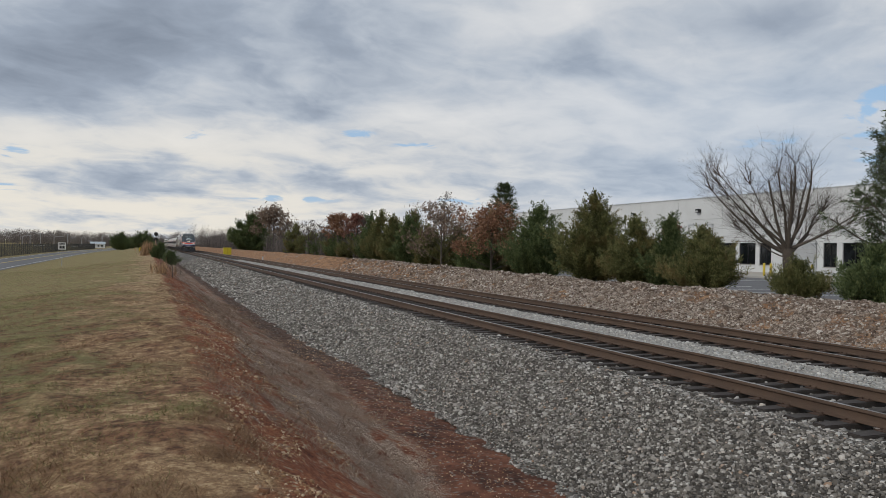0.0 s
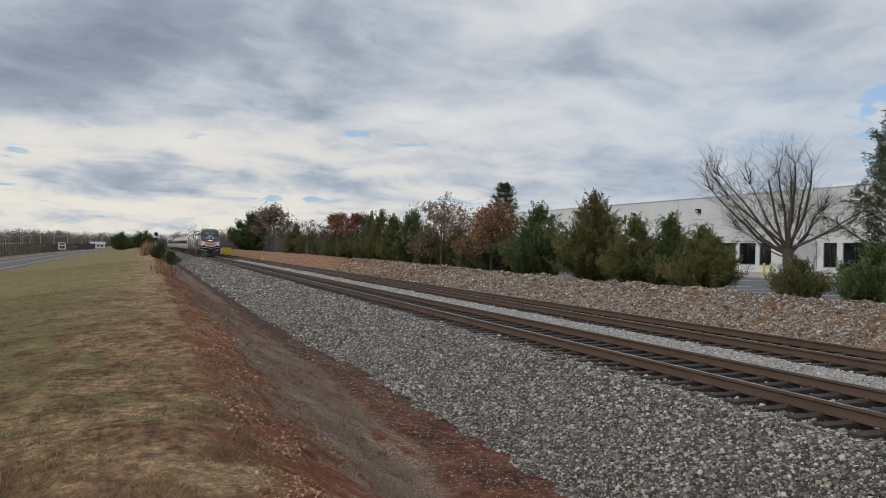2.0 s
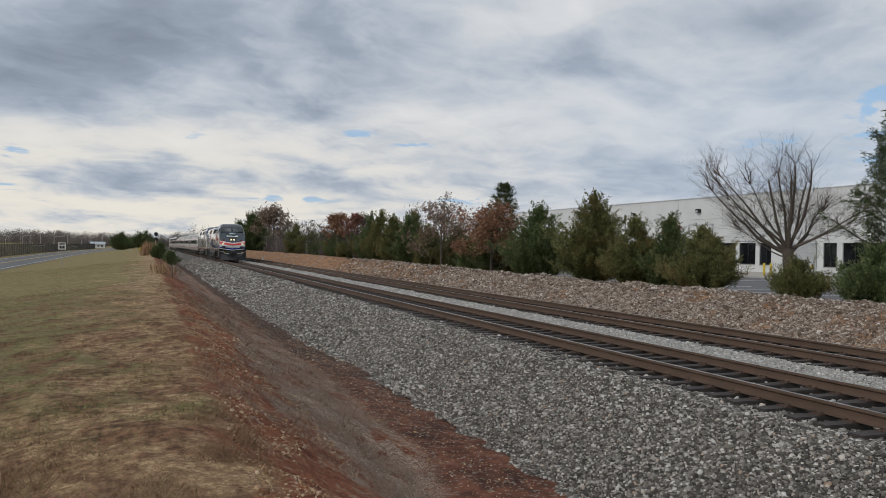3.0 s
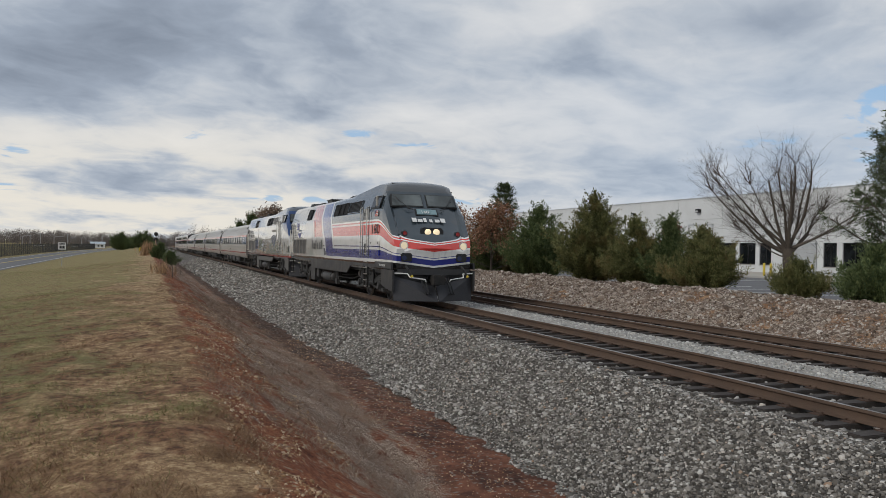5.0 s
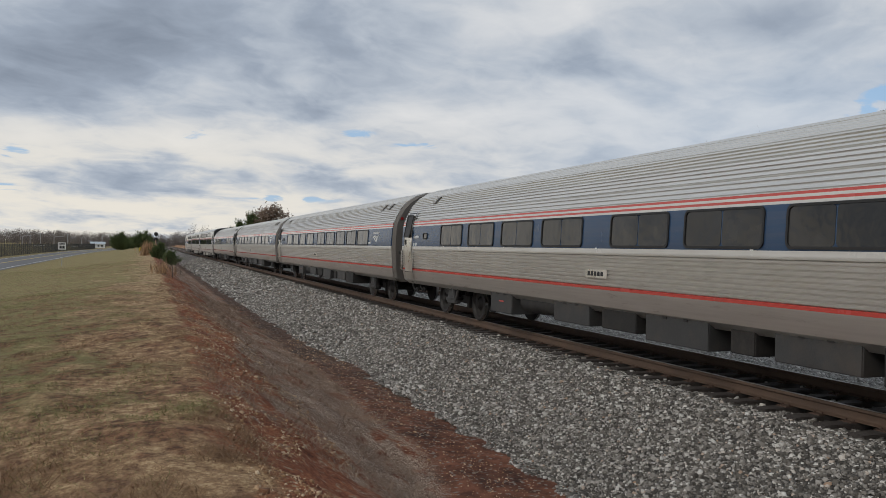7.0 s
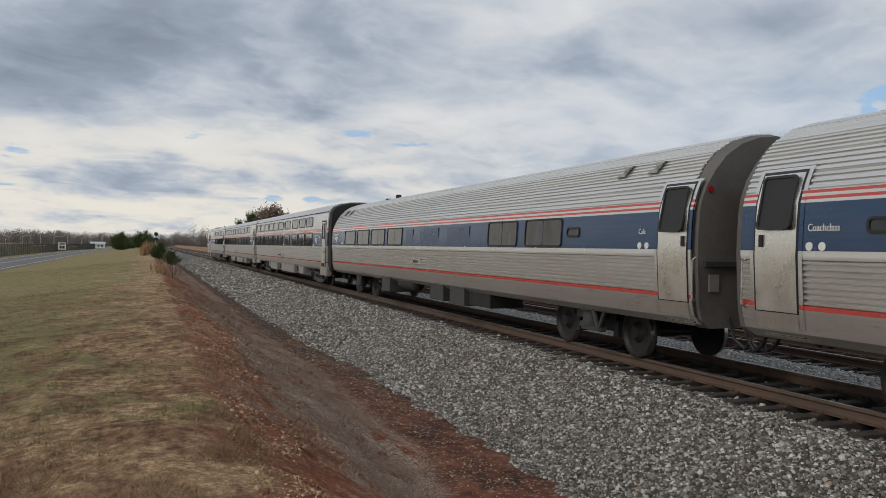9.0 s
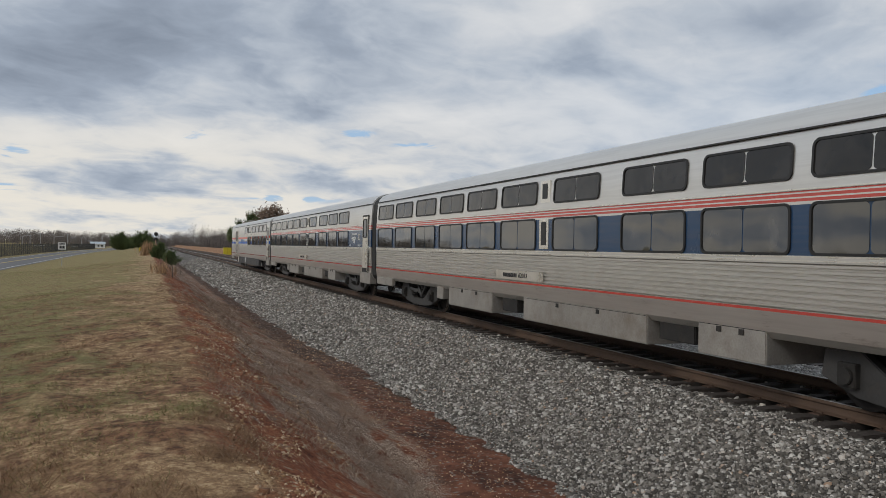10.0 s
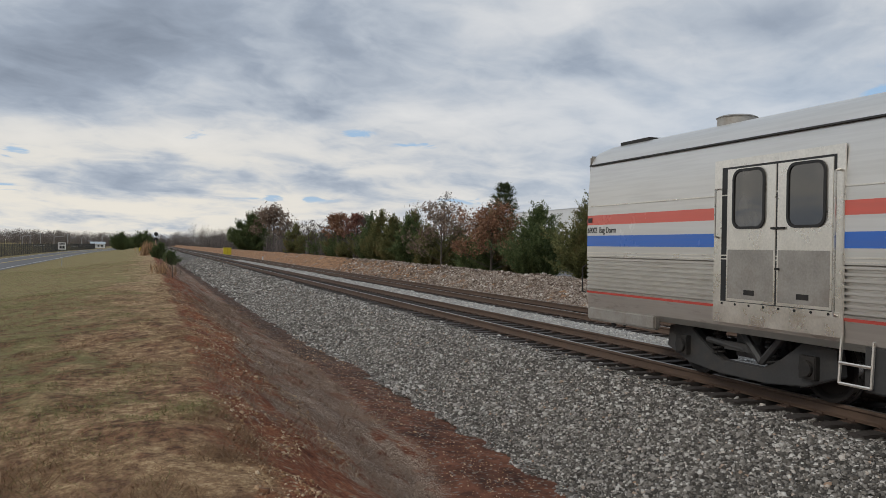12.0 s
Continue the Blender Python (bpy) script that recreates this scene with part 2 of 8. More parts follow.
def grid(name, xs, ys, zf, mats):
    X, Yg = np.meshgrid(xs, ys)
    V = np.stack([X, Yg, zf(X, Yg)], -1).reshape(-1, 3)
    nx, ny = len(xs), len(ys)
    i = np.arange(nx - 1)[None] + np.arange(ny - 1)[:, None] * nx
    F = np.stack([i, i + 1, i + 1 + nx, i + nx], -1).reshape(-1, 4)
    return quick_mesh(name, V, F, mats, True)


# ---- ground materials ----
def ground_material():
    m, N, b = material("ground_earth_and_grass")
    v = N.coords()
    x, y, z = N.xyz(v)
    streak = N.vec(x * 1.0, y * 0.35, z)
    n1, n2, n3 = N.noise(v, 0.55, 5), N.noise(v, 3.5, 5, 0.65), N.noise(v, 28, 4, 0.7)
    n4, n5 = N.noise(v, 0.16, 3), N.noise(N.vec(x, y * 0.6, 7.0), 1.3, 5, 0.6)
    pebble = N.voronoi(v, 22, "Color")
    pv = N.node("ShaderNodeSeparateColor")
    N.t.links.new(pebble, pv.inputs[0])
    pr = Val(N.t, pv.outputs[0])
    # turf: straw tan with green patches that grow towards the road
    tuft = N.noise(N.vec(x, y * 0.8, z), 8.0, 6, 0.75)
    straw = N.ramp(n3 * 0.35 + tuft * 0.65, [(0.36, (0.10, 0.050, 0.028)), (0.5, (0.31, 0.195, 0.105)), (0.62, (0.56, 0.41, 0.235))])
    green = N.ramp(n3, [(0.3, (0.085, 0.085, 0.030)), (0.7, (0.27, 0.245, 0.105))])
    gmask = (n1 * 0.8 + n5 * 0.5 - 0.17 + x * -0.09 - y.smooth(11, 6) * 0.14).smooth(0.46, 0.64)
    turf = N.mix(gmask * 0.88, straw, green)
    turf = N.mix((n5 * 0.55 + n2 * 0.45).smooth(0.46, 0.57) * 0.85, turf, N.mix(tuft.smooth(0.4, 0.6), (0.065, 0.030, 0.020), (0.23, 0.11, 0.06)))
    turf = N.mix(y.smooth(10, 45) * 0.5, turf, N.mix(gmask * 0.7, N.mix(tuft.smooth(0.38, 0.62), (0.30, 0.20, 0.11), (0.60, 0.47, 0.28)), N.mix(tuft.smooth(0.38, 0.62), (0.15, 0.14, 0.05), (0.36, 0.32, 0.14))))
    # red clay with pebbles
    clay = N.ramp(n2 * 0.5 + n3 * 0.5, [(0.34, (0.075, 0.026, 0.016)), (0.5, (0.215, 0.075, 0.038)), (0.66, (0.42, 0.185, 0.09))])
    clay = N.mix(pr.gt(0.86) * n2.smooth(0.4, 0.6), clay, (0.33, 0.25, 0.17))
    thatch = N.ramp(N.noise(N.vec(x * 6, y * 2.2, z * 6), 9, 5, 0.7), [(0.38, (0.055, 0.032, 0.023)), (0.5, (0.235, 0.160, 0.115)), (0.62, (0.56, 0.45, 0.36))])
    slope = N.mix((n5 * 0.55 + n2 * 0.35 + n3 * 0.1 + ((x - 1.8) * 0.15).op("MINIMUM", 0.05) - y.smooth(9.5, 5.5) * 0.10).smooth(0.46, 0.55), clay, thatch)
    dark = N.ramp(n2 * 0.6 + n1 * 0.4, [(0.36, (0.042, 0.022, 0.017)), (0.5, (0.15, 0.062, 0.038)), (0.66, (0.29, 0.13, 0.08))])
    dark = N.mix(y.smooth(11, 24) * 0.75, dark, N.mix(n2.smooth(0.35, 0.65), (0.030, 0.022, 0.018), (0.10, 0.072, 0.055)))
    dark = N.mix(pr.gt(0.9) * 0.8, dark, (0.24, 0.21, 0.18))
    gravel = N.ramp(pr * 0.7 + n3 * 0.3, [(0.2, (0.10, 0.078, 0.063)), (0.5, (0.25, 0.20, 0.165)), (0.85, (0.52, 0.45, 0.385))])
    bank = N.mix((n5 * 0.6 + n1 * 0.4 + y.smooth(34, 62) * 0.16 + y.smooth(22, 15) * 0.07).smooth(0.52, 0.62) * 0.92, gravel, N.ramp(n2 * 0.55 + N.noise(N.vec(x * 3, y * 0.8, z * 5), 1.4, 5, 0.65) * 0.45, [(0.34, (0.085, 0.046, 0.028)), (0.5, (0.27, 0.145, 0.077)), (0.64, (0.50, 0.30, 0.16))]))
    wob = x + (n5 - 0.5) * 1.3 + (n2 - 0.5) * 0.5
    wob2 = x + (n5 - 0.5) * 0.5
    c = N.mix(wob.smooth(0.55, 0.85), turf, slope)
    c = N.mix((wob + y.smooth(11.5, 8.5) * 0.6).smooth(3.85, 4.2), c, dark)
    c = N.mix(wob2.smooth(14.5, 15.0), c, bank)
    litter = N.ramp(n3 * 0.5 + n2 * 0.5, [(0.3, (0.06, 0.045, 0.025)), (0.7, (0.19, 0.14, 0.075))])
    c = N.mix(wob.smooth(18.3, 19.2), c, litter)
    c = N.mix(wob2.smooth(70, 90), c, N.mix(n4, (0.10, 0.085, 0.04), (0.17, 0.13, 0.07)))
    N.put(b.inputs["Base Color"], c)
    b.inputs["Roughness"].default_value = 0.95
    b.inputs["Specular IOR Level"].default_value = 0.2
    N.put(b.inputs["Normal"], N.bump(n3 * 0.6 + n2 * 0.8 + pr * 0.25, 0.8, 0.06))
    return m


def ballast_material():
    m, N, b = material("grey_crushed_stone")
    v = N.coords()
    col = N.node("ShaderNodeSeparateColor")
    N.t.links.new(N.voronoi(v, 19, "Color"), col.inputs[0])
    a = Val(N.t, col.outputs[0])
    n1, n2 = N.noise(v, 0.7, 4), N.noise(v, 60, 3)
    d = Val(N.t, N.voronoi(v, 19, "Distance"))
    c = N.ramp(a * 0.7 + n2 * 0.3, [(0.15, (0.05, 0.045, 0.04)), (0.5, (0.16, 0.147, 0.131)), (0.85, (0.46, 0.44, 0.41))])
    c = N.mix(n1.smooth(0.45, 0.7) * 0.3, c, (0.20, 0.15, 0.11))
    # shade in the gaps between stones, painted as near-black towards the cell edges
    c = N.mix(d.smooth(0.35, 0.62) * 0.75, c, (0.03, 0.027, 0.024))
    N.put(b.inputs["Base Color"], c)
    b.inputs["Roughness"].default_value = 0.9
    N.put(b.inputs["Normal"], N.bump(d * -1.0 + n2 * 0.15, 0.9, 0.05))
    return m


def stone_material(single=False):
    m, N, b = material("crushed_granite")
    g = N.t.nodes.new("ShaderNodeObjectInfo" if single else "ShaderNodeNewGeometry")
    r = Val(N.t, g.outputs["Random" if single else "Random Per Island"])
    v = N.coords()
    n = N.noise(v, 70, 4, 0.7)
    c = N.ramp(r, [(0.0, (0.038, 0.034, 0.029)), (0.35, (0.125, 0.113, 0.098)), (0.6, (0.225, 0.208, 0.185)), (0.83, (0.385, 0.362, 0.33)), (0.96, (0.68, 0.66, 0.62)), (1.0, (0.36, 0.235, 0.15))])
    c = N.mix(n.smooth(0.45, 0.7) * 0.28, c, (0.10, 0.09, 0.08))
    if not single:
        # newer, cleaner stone between the two tracks
        across = N.xyz(v)[0]
        c = N.mix(across.between(10.5, 12.1) * 0.45, c, (0.62, 0.61, 0.58))
    N.put(b.inputs["Base Color"], c)
    b.inputs["Roughness"].default_value = 0.85
    N.put(b.inputs["Normal"], N.bump(n, 0.4, 0.01))
    return m


GROUND, BALLAST, STONE, STONE_ONE = ground_material(), ballast_material(), stone_material(), stone_material(True)
RAIL_RUST = simple("rusty_rail_steel", (0.095, 0.060, 0.041), 0.8, 0.05, 0.3, 2.0, 0.2, 90, dirt=(0.125, 0.078, 0.052))
RAIL_TOP = simple("worn_rail_head", (0.42, 0.40, 0.38), 0.34, 0.85, 0.2, 1.5, 0.05, 40)
TIE = simple("creosoted_timber", (0.042, 0.034, 0.030), 0.85, 0, 0.5, 5, 0.5, 45, dirt=(0.09, 0.078, 0.068))
IRON = simple("rusty_iron", (0.075, 0.045, 0.032), 0.8, 0.1, 0.4, 9, 0.3, 70)
ASPHALT = simple("worn_asphalt", (0.125, 0.125, 0.13), 0.9, 0, 0.25, 0.6, 0.3, 90)
ROADPAINT = simple("white_road_paint", (0.62, 0.61, 0.58), 0.7, 0, 0.2, 3, 0.1, 50)
YELLOWLINE = simple("yellow_road_paint", (0.52, 0.38, 0.09), 0.7, 0, 0.2, 3, 0.1, 50)

# ---- ground ----
gx = spread([(-3000, -600, 300), (-600, -100, 50), (-100, -30, 5), (-30, -8, 1.0), (-8, -3, 0.3), (-3, 5.6, 0.1), (5.6, 14.6, 1.5), (14.6, 20, 0.14), (20, 30, 0.6), (30, 120, 10), (120, 600, 60), (600, 3000, 300)])
gy = spread([(-600, -60, 30), (-60, 2, 2), (2, 22, 0.12), (22, 45, 0.25), (45, 90, 0.6), (90, 200, 2), (200, 500, 8), (500, 1200, 50), (1200, 4200, 300)])
ground = new("ground", grid("ground", gx, gy, ground_z, [GROUND]))
tagged(ground, "dry straw-coloured grass bank above a red clay ditch", "ground", kind="structure")


def ballast_z(x, y):
    x, y = np.asarray(x, float), np.asarray(y, float)
    t = toe_x(y)
    k = np.clip((x - t) / (7.5 - t), 0, 1)
    z = -1.34 + (1.34 - 0.235) * k ** 0.92
    z = np.where(x > 7.5, -0.235, z)
    crib = ((np.abs(x - NEAR) < 1.0) | (np.abs(x - FAR) < 1.0))
    z = np.where(crib, -0.27, z)
    z = np.where((x > 10.7) & (x < 11.9), -0.19, z)
    z = np.where(x > 14.7, -0.235 - (x - 14.7) * 0.34, z)
    return z + (fbm(x * 1.1, y * 0.8, 2) - 0.5) * 0.11 * np.clip((7.6 - x) / 1.0, 0.25, 1)


bx = spread([(4.0, 15.9, 0.12)])
by = spread([(-600, -40, 20), (-40, 3, 1.0), (3, 40, 0.15), (40, 100, 0.5), (100, 300, 4), (300, 1500, 40)])
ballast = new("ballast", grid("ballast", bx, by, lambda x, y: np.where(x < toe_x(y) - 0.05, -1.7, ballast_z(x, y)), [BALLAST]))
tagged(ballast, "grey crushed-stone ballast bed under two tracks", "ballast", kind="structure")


def rocks(name, spots, sizes, mats, seed, flat=0.75):
    """Many angular stones in one mesh: cubes with pulled corners."""
    r = np.random.default_rng(seed)
    n = len(spots)
    cube = np.array([[-1, -1, -1], [1, -1, -1], [1, 1, -1], [-1, 1, -1], [-1, -1, 1], [1, -1, 1], [1, 1, 1], [-1, 1, 1]], float)
    quads = np.array([[4, 5, 6, 7], [0, 1, 5, 4], [1, 2, 6, 5], [2, 3, 7, 6], [3, 0, 4, 7]])
    c = cube[None] * r.uniform(0.35, 1.0, (n, 8, 3)) * sizes[:, None, None] * np.stack([r.uniform(.7, 1.35, n), r.uniform(.6, 1.1, n), r.uniform(.5, .9, n) * flat / 0.75], 1)[:, None]
    a, t = r.uniform(0, 2 * np.pi, n), r.uniform(-0.6, 0.6, n)
    ca, sa, ct, st = np.cos(a)[:, None], np.sin(a)[:, None], np.cos(t)[:, None], np.sin(t)[:, None]
    x, y, z = c[..., 0], c[..., 1], c[..., 2]
    y, z = y * ct - z * st, y * st + z * ct
    x, y = x * ca - y * sa, x * sa + y * ca
    V = (np.stack([x, y, z], -1) + spots[:, None]).reshape(-1, 3)
    F = (quads[None] + (np.arange(n) * 8)[:, None, None]).reshape(-1, 4)
    return quick_mesh(name, V, F, mats)


def scatter(x0, x1, y0, y1, n, seed):
    r = np.random.default_rng(seed)
    return r.uniform(x0, x1, n), r.uniform(y0, y1, n)


def ballast_stones():
    xs, ys, ss = [], [], []
    for x0, x1, y0, y1, per, size in ((5.0, 8.05, 4.6, 13, 1250, 0.0205), (5.0, 8.05, 13, 24, 900, 0.0230), (4.6, 8.05, 24, 44, 400, 0.030), (4.6, 8.05, 44, 75, 120, 0.046), (4.2, 8.05, 75, 130, 26, 0.075), (10.45, 12.15, 55, 110, 40, 0.065), (10.45, 12.15, 9, 30, 420, 0.027),
                                      (8.0, 10.5, 4.6, 24, 220, 0.026), (12.1, 15.2, 9, 32, 160, 0.027), (10.45, 12.15, 30, 55, 120, 0.044)):
        n = int((x1 - x0) * (y1 - y0) * per)
        x, y = scatter(x0, x1, y0, y1, n, len(xs) + 3)
        xs.append(x), ys.append(y), ss.append(size * np.random.default_rng(n).lognormal(0, 0.28, n))
    x, y, s = np.concatenate(xs), np.concatenate(ys), np.concatenate(ss)
    keep = x > toe_x(y) - 0.12 + 0.5 * (vnoise(x * 3, y * 2) - 0.6)
    for c in (NEAR, FAR):
        for side in (-0.7525, 0.7525):
            keep &= np.abs(x - c - side) > 0.11
    on_tie = ((np.abs(x - NEAR) < 1.32) | (np.abs(x - FAR) < 1.32)) & (np.abs((y % 0.53) - 0.265) < 0.13)
    keep &= ~(on_tie & (np.random.default_rng(5).random(len(x)) < 0.93))
    x, y, s = x[keep], y[keep], np.minimum(s[keep], 0.12)
    z = np.where(x < toe_x(y) + 0.1, np.maximum(ballast_z(x, y), ground_z(x, y)), ballast_z(x, y)) + s * 0.25
    ob = new("ballast_stones", rocks("ballast_stones", np.stack([x, y, z], 1), s, [STONE], 11))
    tagged(ob, "loose angular grey granite stones of the ballast shoulder", "ballast stones", kind="stuff")


ballast_stones()


def single_stones():
    """The stones nearest to the camera, one by one, bedded in the ballast."""
    kinds = [rocks("stone", np.zeros((1, 3)), np.array([0.026 + 0.002 * k]), [STONE_ONE], 100 + k) for k in range(8)]
    r = random.Random(4)
    for _ in range(300):
        y = r.uniform(5.6, 9.5)
        x = r.uniform(float(toe_x(y)) + 0.1, 7.3)
        ob = new("stone", kinds[r.randrange(8)])
        ob.parent = ballast
        ob.matrix_basis = pose(x, y, float(ballast_z(x, y)) + 0.018, r.uniform(-30, 30), r.uniform(-30, 30), r.uniform(0, 360))


def pebbles():
    r = np.random.default_rng(21)
    n = 42000
    x, y = r.uniform(0.7, 5.2, n), 3.5 + 24 * r.random(n) ** 1.5
    keep = (vnoise(x * 1.7 + 3, y * 0.9) > 0.42) & (x < 2.2) | ((x > 3.8) & (r.random(n) < 0.22))
    x, y = x[keep], y[keep]
    s = 0.0068 * r.lognormal(0, 0.42, len(x)) * (1 + y * 0.02)
    ob = new("pebbles", rocks("pebbles", np.stack([x, y, ground_z(x, y) + s * 0.3], 1), s, [PEBBLE], 12))
    tagged(ob, "tan and grey pebbles washed out of the clay bank", "pebbles", kind="stuff")
    n = 60000
    x, y = r.uniform(15.2, 19.2, n), 12 + 62 * r.random(n) ** 1.7
    keep = r.random(n) < np.interp(y, [12, 34, 55, 74], [1, 1, 0.35, 0.05])
    x, y = x[keep], y[keep]
    s = (0.013 + 0.0005 * y) * r.lognormal(0, 0.45, len(x))
    ob = new("bank_gravel", rocks("bank_gravel", np.stack([x, y, ground_z(x, y) + s * 0.3], 1), s, [BANKSTONE], 13))
    tagged(ob, "brown and grey gravel lying on the far bank", "gravel", kind="stuff")


def island_material(name, stops, rough=0.9, patch=None, size=0.9):
    m, N, b = material(name)
    g = N.t.nodes.new("ShaderNodeNewGeometry")
    r = Val(N.t, g.outputs["Random Per Island"])
    n = N.noise(N.coords(), 40, 3)
    c = N.mix(n.smooth(0.4, 0.7) * 0.35, N.ramp(r, stops), tuple(q * 0.5 for q in stops[0][1]))
    if patch:
        c = N.mix((N.noise(N.coords(), size, 5, 0.62) * 0.7 + r * 0.3).smooth(0.43, 0.57) * 0.8, c, patch)
    N.put(b.inputs["Base Color"], c)
    b.inputs["Roughness"].default_value = rough
    b.inputs["Specular IOR Level"].default_value = 0.25
    return m


PEBBLE = island_material("clay_pebbles", [(0.0, (0.19, 0.095, 0.052)), (0.5, (0.42, 0.26, 0.14)), (1.0, (0.64, 0.51, 0.36))])
BANKSTONE = island_material("bank_gravel_stone", [(0.0, (0.10, 0.07, 0.052)), (0.5, (0.27, 0.21, 0.17)), (0.9, (0.50, 0.43, 0.365)), (1.0, (0.72, 0.68, 0.63))])
pebbles()


# ---- grass ----
def blades(name, x, y, h, w, lean, mats, seed):
    """Thin grass blades, two bent triangles each."""
    r = np.random.default_rng(seed)
    n = len(x)
    z = ground_z(x, y) - 0.01
    a, b = r.uniform(0, 2 * np.pi, n), r.uniform(0, 2 * np.pi, n)
    tilt = np.clip(r.normal(lean, 0.3, n), 0.05, 1.5)
    dxy = np.sin(tilt) * h
    wx, wy = np.cos(b) * w, np.sin(b) * w
    p0 = np.stack([x - wx, y - wy, z], 1)
    p1 = np.stack([x + wx, y + wy, z], 1)
    mid = np.stack([x + np.cos(a) * dxy * 0.42, y + np.sin(a) * dxy * 0.42, z + np.cos(tilt) * h * 0.62], 1)
    tip = np.stack([x + np.cos(a) * dxy, y + np.sin(a) * dxy, z + np.cos(tilt) * h * 0.9], 1)
    side = np.stack([wx, wy, wx * 0], 1) * 0.7
    V = np.stack([p0, p1, mid + side, mid - side, tip], 1).reshape(-1, 3)
    o = np.arange(n)[:, None] * 5
    F = np.concatenate([o + np.array([[0, 1, 2]]), o + np.array([[0, 2, 3]]), o + np.array([[3, 2, 4]])], 0)
    return quick_mesh(name, V, F, mats)


STRAW = island_material("dry_grass_blades", [(0.0, (0.13, 0.066, 0.036)), (0.35, (0.32, 0.195, 0.105)), (0.7, (0.58, 0.42, 0.245)), (1.0, (0.84, 0.69, 0.45))], patch=(0.115, 0.052, 0.030), size=0.85)
GREENBLADE = island_material("green_grass_blades", [(0.0, (0.10, 0.11, 0.038)), (0.6, (0.21, 0.205, 0.078)), (1.0, (0.44, 0.37, 0.18))])
THATCH = island_material("grey_dead_grass", [(0.0, (0.18, 0.135, 0.10)), (0.5, (0.37, 0.275, 0.20)), (1.0, (0.70, 0.575, 0.44))], patch=(0.13, 0.058, 0.036), size=1.6)


def grass():
    r = np.random.default_rng(31)
    xs, ys = [], []
    for x0, x1, y0, y1, per in ((-2.2, 0.9, 3.6, 8, 7800), (-3.6, 0.9, 8, 16, 3400), (-6.5, 1.0, 16, 34, 850), (-12, 1.1, 34, 80, 130)):
        n = int((x1 - x0) * (y1 - y0) * per)
        xs.append(r.uniform(x0, x1, n)), ys.append(r.uniform(y0, y1, n))
    x, y = np.concatenate(xs), np.concatenate(ys)
    keep = r.random(len(x)) < np.clip(2.6 * (fbm(x * 2.2, y * 1.6, 3) - 0.30), 0.06, 1)
    x, y = x[keep], y[keep]
    d = np.hypot(x, y)
    green = fbm(x * 0.55 + 5, y * 0.3 + 2, 2) - x * 0.045 + r.normal(0, 0.05, len(x)) - 0.14 * np.clip((9.5 - y) / 4, 0, 1) > 0.62
    for name, pick, mt, label in (("dry_grass", ~green, STRAW, "short dry straw-coloured winter grass on the bank"), ("green_grass", green, GREENBLADE, "patches of short green grass among the straw")):
        n = pick.sum()
        long = np.clip((fbm(x[pick] * 1.1 + 40, y[pick] * 0.8, 2) - 0.42) * 3, 0, 1) * np.clip((9 - y[pick]) / 3, 0, 1)
        h = r.lognormal(-3.2, 0.4, n) * (1 + long * 3.4) * (1 + d[pick] * 0.006)
        ob = new(name, blades(name, x[pick], y[pick], h, 0.0011 + 0.00019 * d[pick], 1.3, [mt], n))
        tagged(ob, label, "grass", kind="stuff")
    n = 150000
    x, y = r.uniform(0.7, 4.3, n), 3.5 + 40 * r.random(n) ** 1.9
    edge = np.interp(y, [7, 10, 12, 15, 18, 27], [3.2, 3.5, 4.2, 4.1, 3.8, 4.2])
    keep = (fbm(x * 1.3 + 8, y * 0.9 + 3, 3) + np.clip(x - 1.8, -2, 0.45) * 0.13 - 0.10 * np.clip((9.5 - y) / 4, 0, 1) > 0.50) & (x < edge + (vnoise(x * 2, y * 2) - 0.5) * 0.8)
    x, y = x[keep], y[keep]
    ob = new("dead_grass", blades("dead_grass", x, y, r.lognormal(-2.1, 0.45, len(x)), 0.0015 + 0.0002 * np.hypot(x, y), 1.40, [THATCH], 5))
    tagged(ob, "matted grey dead grass lying down the ditch slope", "grass", kind="stuff")


grass()


# ---- tracks ----
RAIL_OUT = [(-0.075, -0.172), (-0.075, -0.160), (-0.02, -0.143), (-0.009, -0.12), (-0.009, -0.055), (-0.036, -0.042), (-0.037, -0.012), (-0.028, 0.0)]


def rail(x, head, label):
    prof = RAIL_OUT + [(-a, b) for a, b in reversed(RAIL_OUT)]
    s = Shape()
    ys = [-600, 0, 40, 120, 1500]
    s.loft([[(x + a, yy, b) for a, b in prof] for yy in ys], closed=True, caps=True)
    s.m = [1 if f[0] % 16 == 7 and k % 16 == 7 else 0 for k, f in enumerate(s.f)]
    return solid("rail", s, [RAIL_RUST, head], label, "rail", "rails of the two tracks", smooth=40)


for c, head, what in ((NEAR, RAIL_TOP, "brown rusty steel rail with a bright worn head"), (FAR, RAIL_TOP, "brown rusty steel rail of the far track")):
    for side in (-0.7525, 0.7525):
        rail(c + side, head, what)


